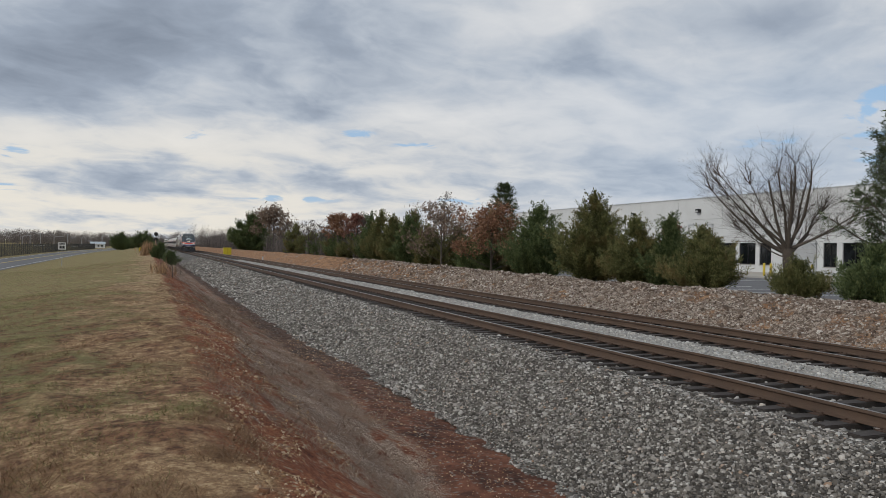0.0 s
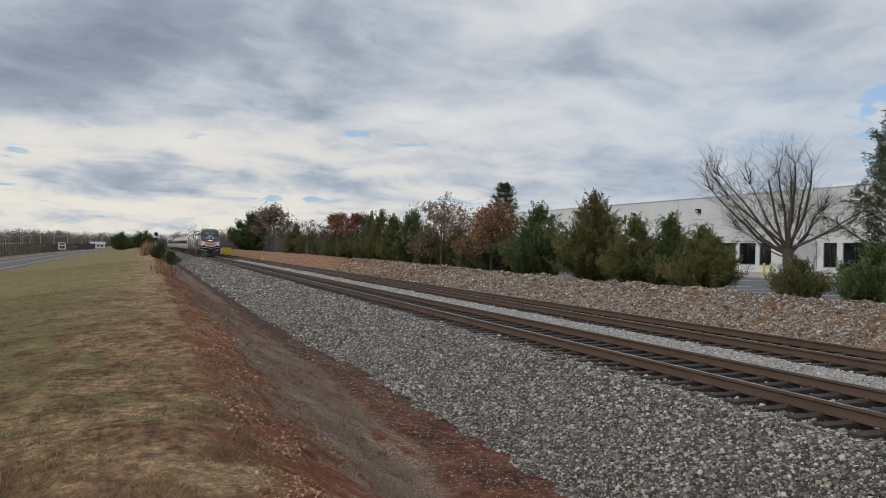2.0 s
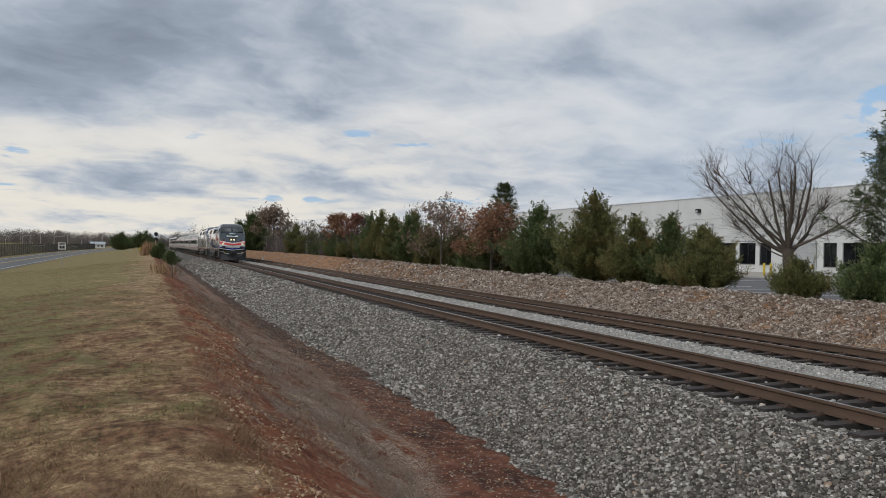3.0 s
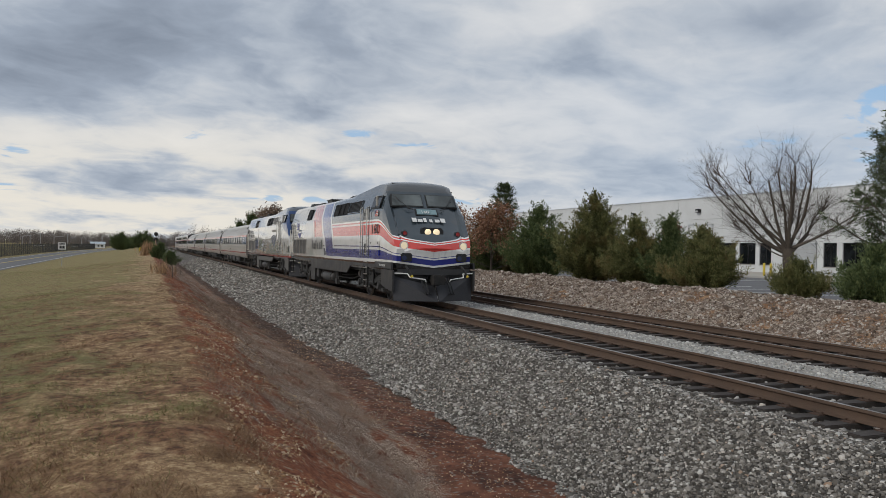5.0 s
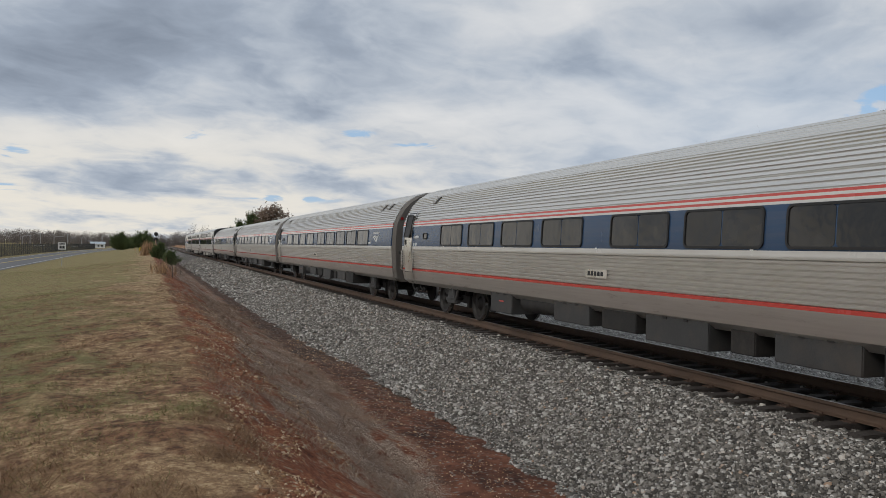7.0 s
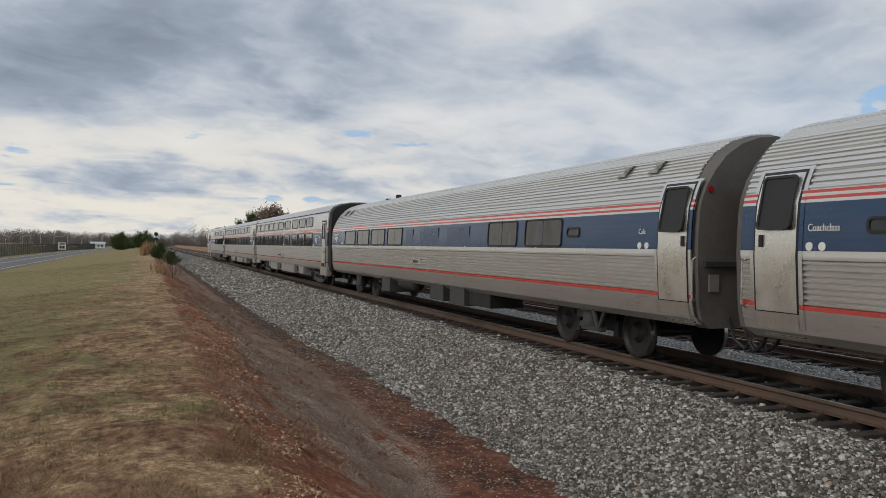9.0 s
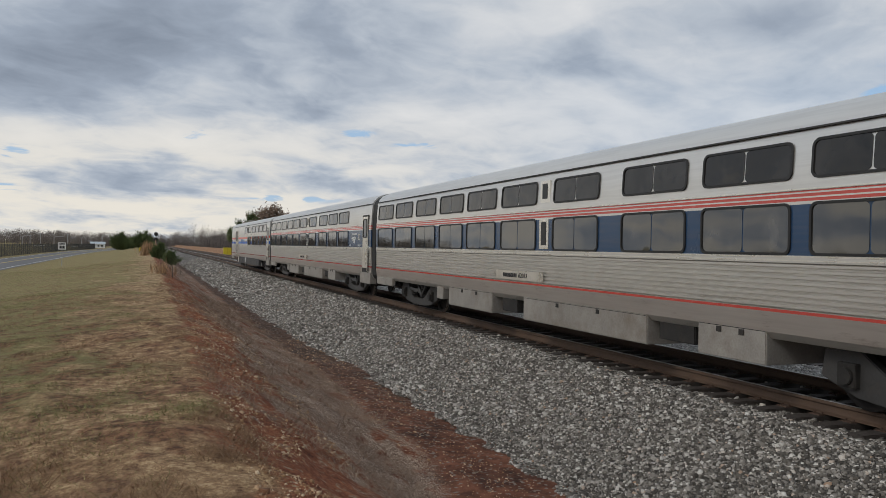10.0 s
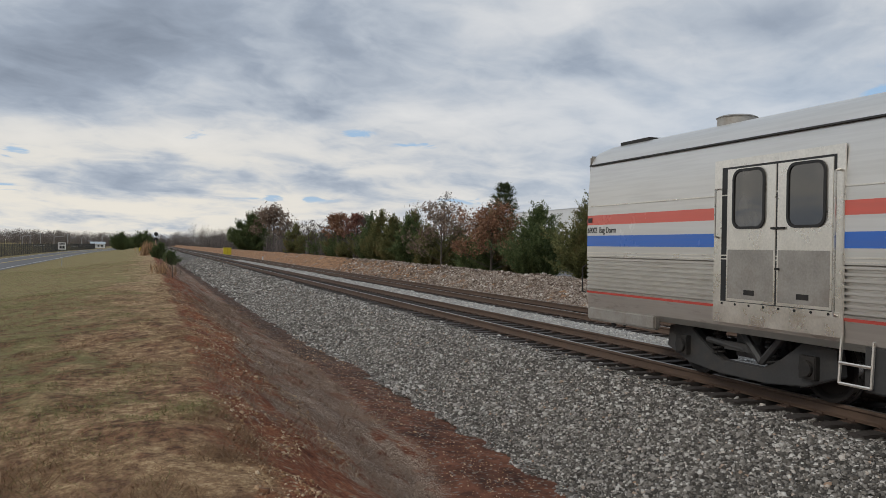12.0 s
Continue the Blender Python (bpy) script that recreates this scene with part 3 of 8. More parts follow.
def track_bed(c, name, label, y_from, y_mid):
    """Timber sleepers with plates and spikes: single ones near the camera, joined ones further off."""
    bed = thing(name, label, "sleepers", kind="structure")
    one = []
    for k in range(5):
        s = Shape()
        r = random.Random(k)
        s.box(-1.3 - r.random() * 0.06, 1.3 + r.random() * 0.06, -0.115, 0.115, -0.40, -0.178 - r.random() * 0.015)
        me = s.mesh("sleeper", [TIE], None, 0.012)
        one.append(me)
    plate = Shape()
    for side in (-0.7525, 0.7525):
        plate.box(side - 0.18, side + 0.18, -0.09, 0.09, -0.192, -0.168)
        for dx2 in (-0.1, 0.1):
            for dy2 in (-0.06, 0.06):
                plate.box(side + dx2 - 0.012, side + dx2 + 0.012, dy2 - 0.012, dy2 + 0.012, -0.17, -0.145)
    pm = plate.mesh("tie_plate", [IRON])
    ys = np.arange(-10 * 53, 1100 * 53, 53) / 100 + 0.265
    r = random.Random(int(c))
    rest = Shape()
    for yy in ys:
        if y_from <= yy < y_mid:
            ob = new("sleeper", one[r.randrange(5)])
            ob.parent = bed
            ob.matrix_basis = pose(c + r.uniform(-.03, .03), yy + r.uniform(-.02, .02), r.uniform(-.01, .0), 0, 0, r.uniform(-1, 1))
            pl = new("tie_plate", pm)
            pl.parent = ob
            pl.matrix_basis = pose(0, 0, 0)
        elif yy < 420:
            rest.box(c - 1.3, c + 1.3, yy - 0.115, yy + 0.115, -0.40, -0.185)
            rest.box(c - 0.93, c - 0.57, yy - 0.09, yy + 0.09, -0.19, -0.165, 1)
    tagged(part("sleepers", rest, [TIE, IRON], bed), kind="stuff")


track_bed(NEAR, "track_sleepers_near", "dark creosoted timber sleepers bedded in grey stone", 4, 76)
track_bed(FAR, "track_sleepers_far", "dark timber sleepers of the second track half sunk in stone", 9, 60)


# ---- train materials ----
def coach_paint(name, bands, steel=(0.74, 0.72, 0.68)):
    """Stainless steel with painted bands: (z, colour or None for bare steel) from the bottom up."""
    m, N, b = material(name)
    v = N.coords()
    x, y, z = N.xyz(v)
    along = N.noise(N.vec(x * 3, y * 0.35, z * 9), 2.0, 5)
    spots = N.noise(N.vec(x, y * 1.2, z * 0.8), 1.7, 5, 0.6)
    fine = N.noise(N.vec(x * 5, y * 0.8, z * 30), 6, 3)
    rust = N.noise(N.vec(x, y * 0.5, z * 3), 3.0, 5, 0.7)
    stops, bare = [], []
    for z0, col in bands:
        stops.append((z0 / 5.0, col or steel))
        bare.append((z0 / 5.0, 1.0 if col is None else 0.0))
    h = z / 5.0
    c, k = N.ramp(h, stops, "CONSTANT"), N.ramp(h, bare, "CONSTANT")
    kk = N.node("ShaderNodeSeparateColor")
    N.t.links.new(k, kk.inputs[0])
    metal = Val(N.t, kk.outputs[0])
    c = N.mix(along.smooth(0.35, 0.7) * 0.22, c, N.mix(0.5, c, (0.16, 0.13, 0.10)))
    c = N.mix((rust.smooth(0.56, 0.75) * z.smooth(2.3, 0.9)) * 0.45, c, (0.17, 0.11, 0.07))
    N.put(b.inputs["Base Color"], c)
    N.put(b.inputs["Metallic"], metal * 0.86)
    N.put(b.inputs["Roughness"], metal * 0.10 + spots * 0.18 + 0.16)
    N.put(b.inputs["Normal"], N.bump(spots * 0.9 + fine * 0.1, 0.06, 0.03))
    return m


RED, BLUE, WHITE = (0.52, 0.075, 0.06), (0.018, 0.053, 0.120), (0.62, 0.61, 0.58)
AMF = coach_paint("corrugated_steel_with_blue_band", [(0, None), (1.215, RED), (1.275, None), (1.885, WHITE), (1.955, BLUE), (2.56, WHITE), (2.60, RED), (2.64, WHITE), (2.68, RED), (2.73, None)])
VIEW = coach_paint("steel_with_blue_window_band", [(0, None), (1.165, RED), (1.205, None), (1.90, BLUE), (2.55, WHITE), (2.58, RED), (2.62, WHITE), (2.645, RED), (2.68, WHITE), (2.70, RED), (2.72, None)])
PHASE = coach_paint("steel_with_red_and_blue_bands", [(0, None), (1.14, RED), (1.185, None), (2.0, (0.035, 0.14, 0.52)), (2.195, (0.58, 0.58, 0.57)), (2.385, (0.62, 0.12, 0.09)), (2.575, None)])
DARKSTEEL = simple("sooty_underframe", (0.024, 0.023, 0.022), 0.75, 0.2, 0.4, 4, 0.3, 40, dirt=(0.06, 0.05, 0.042))
UNDERGREY = simple("grey_underframe_paint", (0.046, 0.046, 0.046), 0.6, 0.1, 0.3, 3, 0.2, 40, dirt=(0.085, 0.07, 0.058))
BOXSTEEL = simple("dusty_steel_cover", (0.36, 0.34, 0.31), 0.5, 0.5, 0.25, 2.5, 0.15, 30, dirt=(0.20, 0.16, 0.12))
WHEEL = simple("dark_wheel_steel", (0.030, 0.027, 0.025), 0.6, 0.4, 0.3, 6, 0.2, 50)
TREAD = simple("polished_wheel_tread", (0.40, 0.38, 0.36), 0.3, 0.9, 0.2, 6, 0.05, 50)
RUBBER = simple("black_rubber", (0.018, 0.018, 0.018), 0.6, 0, 0.3, 8, 0.1, 60)
CHROME = simple("bright_handrail_steel", (0.60, 0.58, 0.54), 0.3, 0.9, 0.15, 8, 0.05, 60)
BRIGHT = simple("brushed_door_steel", (0.80, 0.765, 0.70), 0.30, 0.88, 0.18, 2.2, 0.1, 30)
WHITEPAINT = simple("white_lettering_paint", (0.74, 0.74, 0.72), 0.5, 0, 0.08, 8, 0.0, 50)
NAVY = simple("navy_paint", (0.022, 0.035, 0.095), 0.4, 0, 0.2, 5, 0.02, 50)
BLACKPAINT = simple("black_paint", (0.014, 0.014, 0.015), 0.45, 0, 0.3, 5, 0.05, 50)
VENTBLACK = simple("matt_black_grille", (0.010, 0.010, 0.011), 0.95, 0, 0.2, 5, 0.0, 50)
REDPAINT = simple("red_paint", RED, 0.4, 0, 0.15, 5, 0.02, 50)
REDLENS = simple("red_lens", (0.32, 0.02, 0.02), 0.2, 0, 0.1, 9, 0, 50)
LAMPGLASS = simple("lit_lamp", (1.0, 0.80, 0.52), 0.2, 0, 0.05, 9, 0, 50, emit=0.6)
LAMPDIM = simple("lamp_glass", (0.95, 0.78, 0.55), 0.2, 0, 0.05, 9, 0, 50, emit=0.32)

LAMPOFF = simple("unlit_lamp_glass", (0.42, 0.40, 0.36), 0.12, 0.4, 0.1, 9, 0, 50)


def glass_material(name, col, wob=0.05, scale=1.2):
    m, N, b = material(name)
    v = N.coords()
    n = N.noise(v, scale, 3)
    N.put(b.inputs["Base Color"], N.mix(N.noise(v, 0.9, 3).smooth(0.4, 0.65), tuple(c * 0.6 for c in col), tuple(c * 1.5 for c in col)))
    b.inputs["Roughness"].default_value = 0.045
    b.inputs["IOR"].default_value = 1.5
    N.put(b.inputs["Normal"], N.bump(n, wob, 0.25))
    return m


def curtained_glass():
    """Train glass with pale curtains and seats behind it."""
    m, N, b = material("curtained_train_glass")
    v = N.coords()
    x, y, z = N.xyz(v)
    folds = N.noise(N.vec(x, y * 1.3, z * 0.8), 1.6, 3)
    who = N.noise(N.vec(x, y * 0.55, 0.0), 1.1, 2)
    c = N.ramp(folds * 0.6 + who * 0.4, [(0.42, (0.010, 0.010, 0.009)), (0.55, (0.024, 0.022, 0.019)), (0.70, (0.11, 0.10, 0.085))])
    N.put(b.inputs["Base Color"], c)
    b.inputs["Roughness"].default_value = 0.04
    b.inputs["IOR"].default_value = 2.0
    N.put(b.inputs["Normal"], N.bump(N.noise(v, 0.9, 2), 0.035, 0.2))
    return m


GLASS = glass_material("tinted_train_glass", (0.020, 0.019, 0.018), 0.12)
CURTAIN = curtained_glass()
DUSTYGLASS = simple("dusty_door_glass", (0.017, 0.016, 0.016), 0.55, 0, 0.3, 4, 0.02, 40)
# pale grey-green base colour imitates the sky reflected in the windscreens
CABGLASS = glass_material("cab_glass", (0.11, 0.125, 0.125), 0.03)


def loco_paint(kind):
    """The body paint of a locomotive, laid out by height and length on the body."""
    m, N, b = material("locomotive_paint_" + kind)
    v = N.coords()
    x, y, z = N.xyz(v)
    slate, silver = (0.041, 0.056, 0.068), (0.66, 0.655, 0.635)
    if kind == "stripes":
        w = y.smooth(2.35, 0.40)
        dip = (x.op("ABSOLUTE") * -0.115 + 0.17).op("MAXIMUM", 0.0) * y.smooth(1.1, 0.7)
        h = (z + dip - 1.46) / (w * -0.44 + 1.0) + 1.5
        red, blue, white = (0.68, 0.055, 0.042), (0.024, 0.034, 0.24), (0.84, 0.83, 0.80)
        stripes = N.ramp(h / 5.0, [(0.0, (0.02, 0.02, 0.021)), (1.42 / 5, white), (1.535 / 5, blue), (1.87 / 5, white), (1.955 / 5, blue), (1.995 / 5, white),
                                   (2.39 / 5, red), (2.78 / 5, white), (2.84 / 5, red), (2.905 / 5, white), (2.955 / 5, slate)], "CONSTANT")
        tail = N.ramp(z / 5.0, [(0.0, (0.02, 0.02, 0.021)), (1.39 / 5, white), (1.48 / 5, silver), (3.24 / 5, slate)], "CONSTANT")
        u = y - (z - 3.76) * 0.43
        c = N.mix(u.gt(12.34), stripes, tail)
        low = z.gt(1.5)
        c = N.mix(u.between(11.9, 12.34) * z.gt(2.3) * low, c, white)
        c = N.mix(u.between(12.34, 14.28) * z.gt(2.38), c, (0.62, 0.10, 0.075))
        c = N.mix(u.between(14.28, 14.42) * z.between(2.9, 3.3), c, white)
        c = N.mix(u.between(10.15, 10.36) * z.gt(1.87), c, white)
        c = N.mix(u.between(10.36, 12.08) * low, c, blue)
        c = N.mix(u.between(11.86, 12.10) * z.between(1.5, 2.35), c, white)
        c = N.mix(z.gt(3.93), c, (0.075, 0.078, 0.08))
    else:
        blue = (0.020, 0.055, 0.165)
        c = N.ramp(z / 5.0, [(0.0, (0.16, 0.155, 0.15)), (1.195 / 5, (0.60, 0.05, 0.04)), (1.275 / 5, (0.50, 0.49, 0.465)), (1.42 / 5, (0.64, 0.635, 0.615))], "CONSTANT")
        # blue roof band that swells towards the rear and sweeps down over the nose
        rear = (y - 17.2) / 3.6
        swell = z + (rear * rear * -0.50 + 0.62).op("MAXIMUM", 0.0) * y.smooth(11.0, 16.0) + y.smooth(4.9, 4.4) * 0.05
        nose = z - (y * 0.318 + 2.19)
        c = N.mix(swell.gt(3.83) * y.lt(20.45), c, blue)
        c = N.mix(nose.gt(0.0) * y.lt(4.75), c, blue)
        c = N.mix(z.gt(4.02), c, (0.10, 0.115, 0.14))
    grime = N.noise(N.vec(x, y * 0.6, z * 2.2), 1.6, 6, 0.65)
    drip = N.noise(N.vec(x * 6, y * 6, z * 0.5), 1.3, 4)
    panel = N.noise(N.vec(x, y * 0.7, z * 0.7), 1.1, 3)
    c = N.mix(grime.smooth(0.46, 0.76) * 0.45, c, N.mix(0.40, c, (0.11, 0.09, 0.07)))
    c = N.mix(drip.smooth(0.56, 0.7) * 0.4, c, N.mix(0.4, c, (0.06, 0.05, 0.042)))
    N.put(b.inputs["Base Color"], c)
    N.put(b.inputs["Roughness"], grime * 0.2 + 0.12)
    b.inputs["Metallic"].default_value = 0.0 if kind == "stripes" else 0.35
    b.inputs["Coat Weight"].default_value = 0.9
    b.inputs["Coat Roughness"].default_value = 0.05
    N.put(b.inputs["Normal"], N.bump(panel * 1.0 + N.noise(v, 14, 3) * 0.05, 0.10, 0.12))
    return m


STRIPES, SILVERBLUE = loco_paint("stripes"), loco_paint("silver")


# ---- lettering and marks on the side that faces -x ----
def letters(word, s, z, height, mat, parent, x=-1.535, name="lettering", stretch=1.0, face=None):
    """Words on the side at x, starting at s and running towards the front."""
    cu = bpy.data.curves.new(name, "FONT")
    cu.body, cu.size, cu.extrude = word, height / 0.69, 0.003
    cu.resolution_u = 4
    tmp = bpy.data.objects.new("tmp", cu)
    scene.collection.objects.link(tmp)
    bpy.context.view_layer.update()
    me = bpy.data.meshes.new_from_object(tmp.evaluated_get(bpy.context.evaluated_depsgraph_get()))
    bpy.data.objects.remove(tmp)
    me.materials.clear()
    me.materials.append(mat)
    basis = face or Matrix(((0, 0, -1, x), (-stretch, 0, 0, s), (0, 1, 0, z), (0, 0, 0, 1)))
    me.transform(basis)
    me.name = name
    ob = new(name, me)
    ob.parent = parent
    return ob


def side_quad(shape, pts, x, thick=0.006, m=0):
    """A thin plate on the side: (s, z) corners."""
    n = len(pts)
    vs = [(x - thick, s, z) for s, z in pts] + [(x + 0.01, s, z) for s, z in pts]
    shape.add(vs, [tuple(range(n)), tuple(range(2 * n - 1, n - 1, -1))] + [(i, (i + 1) % n, n + (i + 1) % n, n + i) for i in range(n)], m)
    return shape


def rail_mark(s0, s1, z0, z1, x, mat, parent):
    """The three-stroke swoosh mark, as plain shapes."""
    w, h = s0 - s1, z1 - z0
    strokes = ([(0.0, 0.73), (0.16, 0.87), (0.38, 0.92), (0.60, 0.89), (0.42, 0.84), (0.25, 0.73), (0.10, 0.55)],
               [(0.17, 0.48), (0.36, 0.73), (0.56, 0.85), (0.80, 0.89), (0.60, 0.76), (0.44, 0.58), (0.30, 0.28)],
               [(0.38, 0.18), (0.53, 0.55), (0.73, 0.81), (1.0, 1.0), (0.82, 0.73), (0.69, 0.45), (0.55, 0.0)])
    for pts in strokes:
        part("emblem_stroke", side_quad(Shape(), [(s0 - w * a, z0 + h * b) for a, b in pts], x, 0.004), mat, parent, "one stroke of a plain three-stroke emblem")


def word_bars(s0, s1, z0, z1, n, x, mat, parent, name="wordmark", label="bar of a wordmark", caps=True):
    step = (s0 - s1) / n
    for k in range(n):
        a = s0 - k * step
        top = z1 if caps or k in (0, 2, n - 1) else z0 + (z1 - z0) * 0.72
        thin = 0.55 if not caps and k in (2, 3) else 0.80
        part(name + "_bar", side_quad(Shape(), [(a, z0), (a - step * 0.06, top), (a - step * (thin - 0.06), top), (a - step * thin, z0)], x, 0.004), mat, parent, label)


def louvre(parent, s0, s1, z0, z1, mat, slat_mat, x=-1.53, n=10, tilt=0.0, name="vent", split=2, label=""):
    """A grille with a frame and slats; tilt: how far the top leans in."""
    back = Shape()
    side_quad(back, [(s0, z0), (s0, z1), (s1, z1), (s1, z0)], x, 0.002)
    back.v = [(a + tilt * (c - z0) / (z1 - z0), b2, c) for a, b2, c in back.v]
    v = part(name, back, BLACKPAINT, parent, label)
    fr = Shape()
    t = 0.025
    for a0, a1, b0, b1 in [(s0 + t, s1 - t, z0 - t, z0), (s0 + t, s1 - t, z1, z1 + t), (s0 + t, s0, z0, z1), (s1, s1 - t, z0, z1)] + [(s0 - (s0 - s1) * k / split + 0.012, s0 - (s0 - s1) * k / split - 0.012, z0, z1) for k in range(1, split)]:
        side_quad(fr, [(a0, b0), (a0, b1), (a1, b1), (a1, b0)], x, 0.028)
    fr.v = [(a + tilt * (c - z0) / (z1 - z0), b2, c) for a, b2, c in fr.v]
    part("vent_frame", fr, mat, v)
    sl = Shape()
    for k in range(n):
        zz = z0 + (z1 - z0) * (k + 0.15) / n
        h = (z1 - z0) / n * 0.55
        o = tilt * (zz - z0) / (z1 - z0)
        sl.hexa([(x - 0.022 + o, s1, zz), (x - 0.002 + o, s1, zz + h * 0.6), (x - 0.002 + o, s0, zz + h * 0.6), (x - 0.022 + o, s0, zz), (x - 0.020 + o, s1, zz + h * 0.25), (x + o, s1, zz + h), (x + o, s0, zz + h), (x - 0.020 + o, s0, zz + h * 0.25)])
    part("slats", sl, slat_mat, v)
    return v


def window(parent, s0, s1, z0, z1, x0, x1, panes=2, r=0.09, frame_mat=None, glass=None):
    """A rounded gasket window on a side whose surface is at x0 below and x1 above."""
    def lean(sh):
        sh.v = [(a + x0 + (x1 - x0) * (c - z0) / (z1 - z0), b2, c) for a, b2, c in sh.v]
        return sh
    def clockwise(s0, s1, z0, z1, r):
        pts, n = [], 4
        for cs, cz, a0 in ((s0 - r, z0 + r, 1), (s0 - r, z1 - r, 2), (s1 + r, z1 - r, 3), (s1 + r, z0 + r, 4)):
            for k in range(n + 1):
                f = k / n * math.pi / 2
                q = {1: (math.sin(math.pi / 2 - f) * 0 + math.cos(math.pi / 2 - f), -math.sin(math.pi / 2 - f)), 2: (math.cos(f), math.sin(f)), 3: (-math.sin(f), math.cos(f)), 4: (-math.cos(f), -math.sin(f))}[a0]
                pts.append((cs + r * q[0], cz + r * q[1]))
        return pts
    outer, inner = clockwise(s0 + 0.035, s1 - 0.035, z0 - 0.035, z1 + 0.035, r + 0.03), clockwise(s0, s1, z0, z1, r)
    fr = Shape()
    n = len(outer)
    fr.loft([[(0.01, a, b2) for a, b2 in outer], [(-0.022, a, b2) for a, b2 in outer], [(-0.022, a, b2) for a, b2 in inner], [(-0.004, a, b2) for a, b2 in inner]], closed=True)
    fr = lean(fr)
    w = part("window", fr, frame_mat or RUBBER, parent, smooth=30)
    step = (s0 - s1) / panes
    for k in range(panes):
        a0, a1 = s0 - step * k - (0.012 if k else 0), s0 - step * (k + 1) + (0.012 if k < panes - 1 else 0)
        pts = clockwise(a0, a1, z0, z1, r * 0.8)
        sh = Shape()
        sh.add([(-0.007, a, b2) for a, b2 in pts] + [(0.0, a, b2) for a, b2 in pts], [tuple(range(n)), tuple(range(2 * n - 1, n - 1, -1))] + [(i, (i + 1) % n, n + (i + 1) % n, n + i) for i in range(n)])
        part("pane", lean(sh), glass or GLASS, w)
    return w


# ---- running gear ----
def wheel(parent, s, r, x):
    sg = -1 if x < 0 else 1
    w = Shape()
    w.disc(x, s, r, [(0.06 * -sg, r + 0.027), (0.035 * -sg, r + 0.027), (0.02 * -sg, r), (0.065 * sg, r - 0.004), (0.07 * sg, r - 0.05), (0.05 * sg, r - 0.085), (0.015 * sg, r - 0.11), (0.01 * sg, 0.2), (0.06 * sg, 0.14), (0.10 * sg, 0.11), (0.105 * sg, 0.05)], 32)
    w.m = [1 if 64 <= k < 96 else 0 for k in range(len(w.f))]
    return part("wheel", w, [WHEEL, TREAD], parent, smooth=35)


def spring(sh, x, s, z0, z1, r=0.085):
    turns, n = 5, 50
    pts = [(x + r * math.cos(2 * math.pi * turns * k / n), s + r * math.sin(2 * math.pi * turns * k / n), z0 + (z1 - z0) * k / n) for k in range(n + 1)]
    sh.pipe(pts, 0.02, 5)


def loco_truck(parent, mid, flip=1):
    tr = new("truck")
    tr.parent = parent
    half = 1.42
    fr = Shape()
    for sg in (-1, 1):
        fr.prism([(mid - 1.9, 0.78), (mid - 1.75, 0.98), (mid - 0.9, 0.86), (mid - 0.5, 0.66), (mid + 0.5, 0.66), (mid + 0.9, 0.86), (mid + 1.75, 0.98), (mid + 1.9, 0.78), (mid + 0.95, 0.62), (mid + 0.45, 0.46), (mid - 0.45, 0.46), (mid - 0.95, 0.62)], sg * 1.02, sg * 1.22)
        fr.box(sg * 1.08 - 0.10, sg * 1.08 + 0.10, mid - 0.35, mid + 0.35, 0.66, 1.12)
    fr.box(-1.0, 1.0, mid - 0.25, mid + 0.25, 0.5, 0.95)
    part("truck_frame", fr, UNDERGREY, tr, bevel=0.015)
    for s in (mid - half, mid + half):
        for x in (-0.78, 0.78):
            wheel(tr, s, 0.51, x)
        ax = Shape().tube((-0.75, s, 0.51), (0.75, s, 0.51), 0.09, n=10)
        part("axle", ax, WHEEL, tr)
        jb = Shape()
        jb.box(-1.26, -1.02, s - 0.17, s + 0.17, 0.36, 0.68)
        jb.tube((-1.31, s, 0.52), (-1.2, s, 0.52), 0.13, n=14)
        jb.prism([(s - 0.55 * (1 if s < mid else -1), 0.30), (s - 0.5 * (1 if s < mid else -1), 0.42), (s + 0.9 * (1 if s < mid else -1), 0.52), (s + 0.9 * (1 if s < mid else -1), 0.42)], -1.24, -1.14)
        part("journal_box", jb, UNDERGREY, tr, bevel=0.012)
        for ds, z0, z1, rr in ((-0.02, 0.68, 1.0, 0.10), (0.30 * (1 if s < mid else -1), 0.6, 0.98, 0.08)):
            sp = Shape()
            spring(sp, -1.12, s + ds, z0, z1, rr)
            part("coil_spring", sp, DARKSTEEL, tr)
    sh = Shape()
    for s in (mid - 0.75, mid + 0.72):
        sh.tube((-1.30, s, 0.55), (-1.30, s + 0.02, 0.85), 0.045, n=10)
        sh.tube((-1.30, s, 0.83), (-1.30, s + 0.02, 1.18), 0.062, n=10)
    sh.tube((-1.31, mid - 0.62, 0.98), (-1.31, mid + 0.15, 0.98), 0.06, n=10)
    sh.tube((-1.31, mid + 0.1, 0.98), (-1.31, mid + 0.6, 0.98), 0.035, n=8)
    sh.box(-1.34, -1.24, mid + 0.05, mid + 0.25, 0.86, 1.12)
    part("damper", sh, UNDERGREY, tr, smooth=40)
    lk = Shape()
    lk.tube((-1.28, mid - 0.9, 0.55), (-1.28, mid + 0.85, 0.60), 0.03, n=8)
    lk.box(-1.3, -1.16, mid - 0.28, mid + 0.28, 0.36, 0.50)
    lk.pipe([(-1.2, mid - 1.6, 1.05), (-1.3, mid - 1.2, 0.85), (-1.3, mid - 0.9, 1.08)], 0.018, 6)
    lk.pipe([(-1.2, mid + 1.6, 1.05), (-1.3, mid + 1.2, 0.80), (-1.3, mid + 1.0, 1.08)], 0.018, 6)
    part("brake_rigging", lk, DARKSTEEL, tr)
    return tr


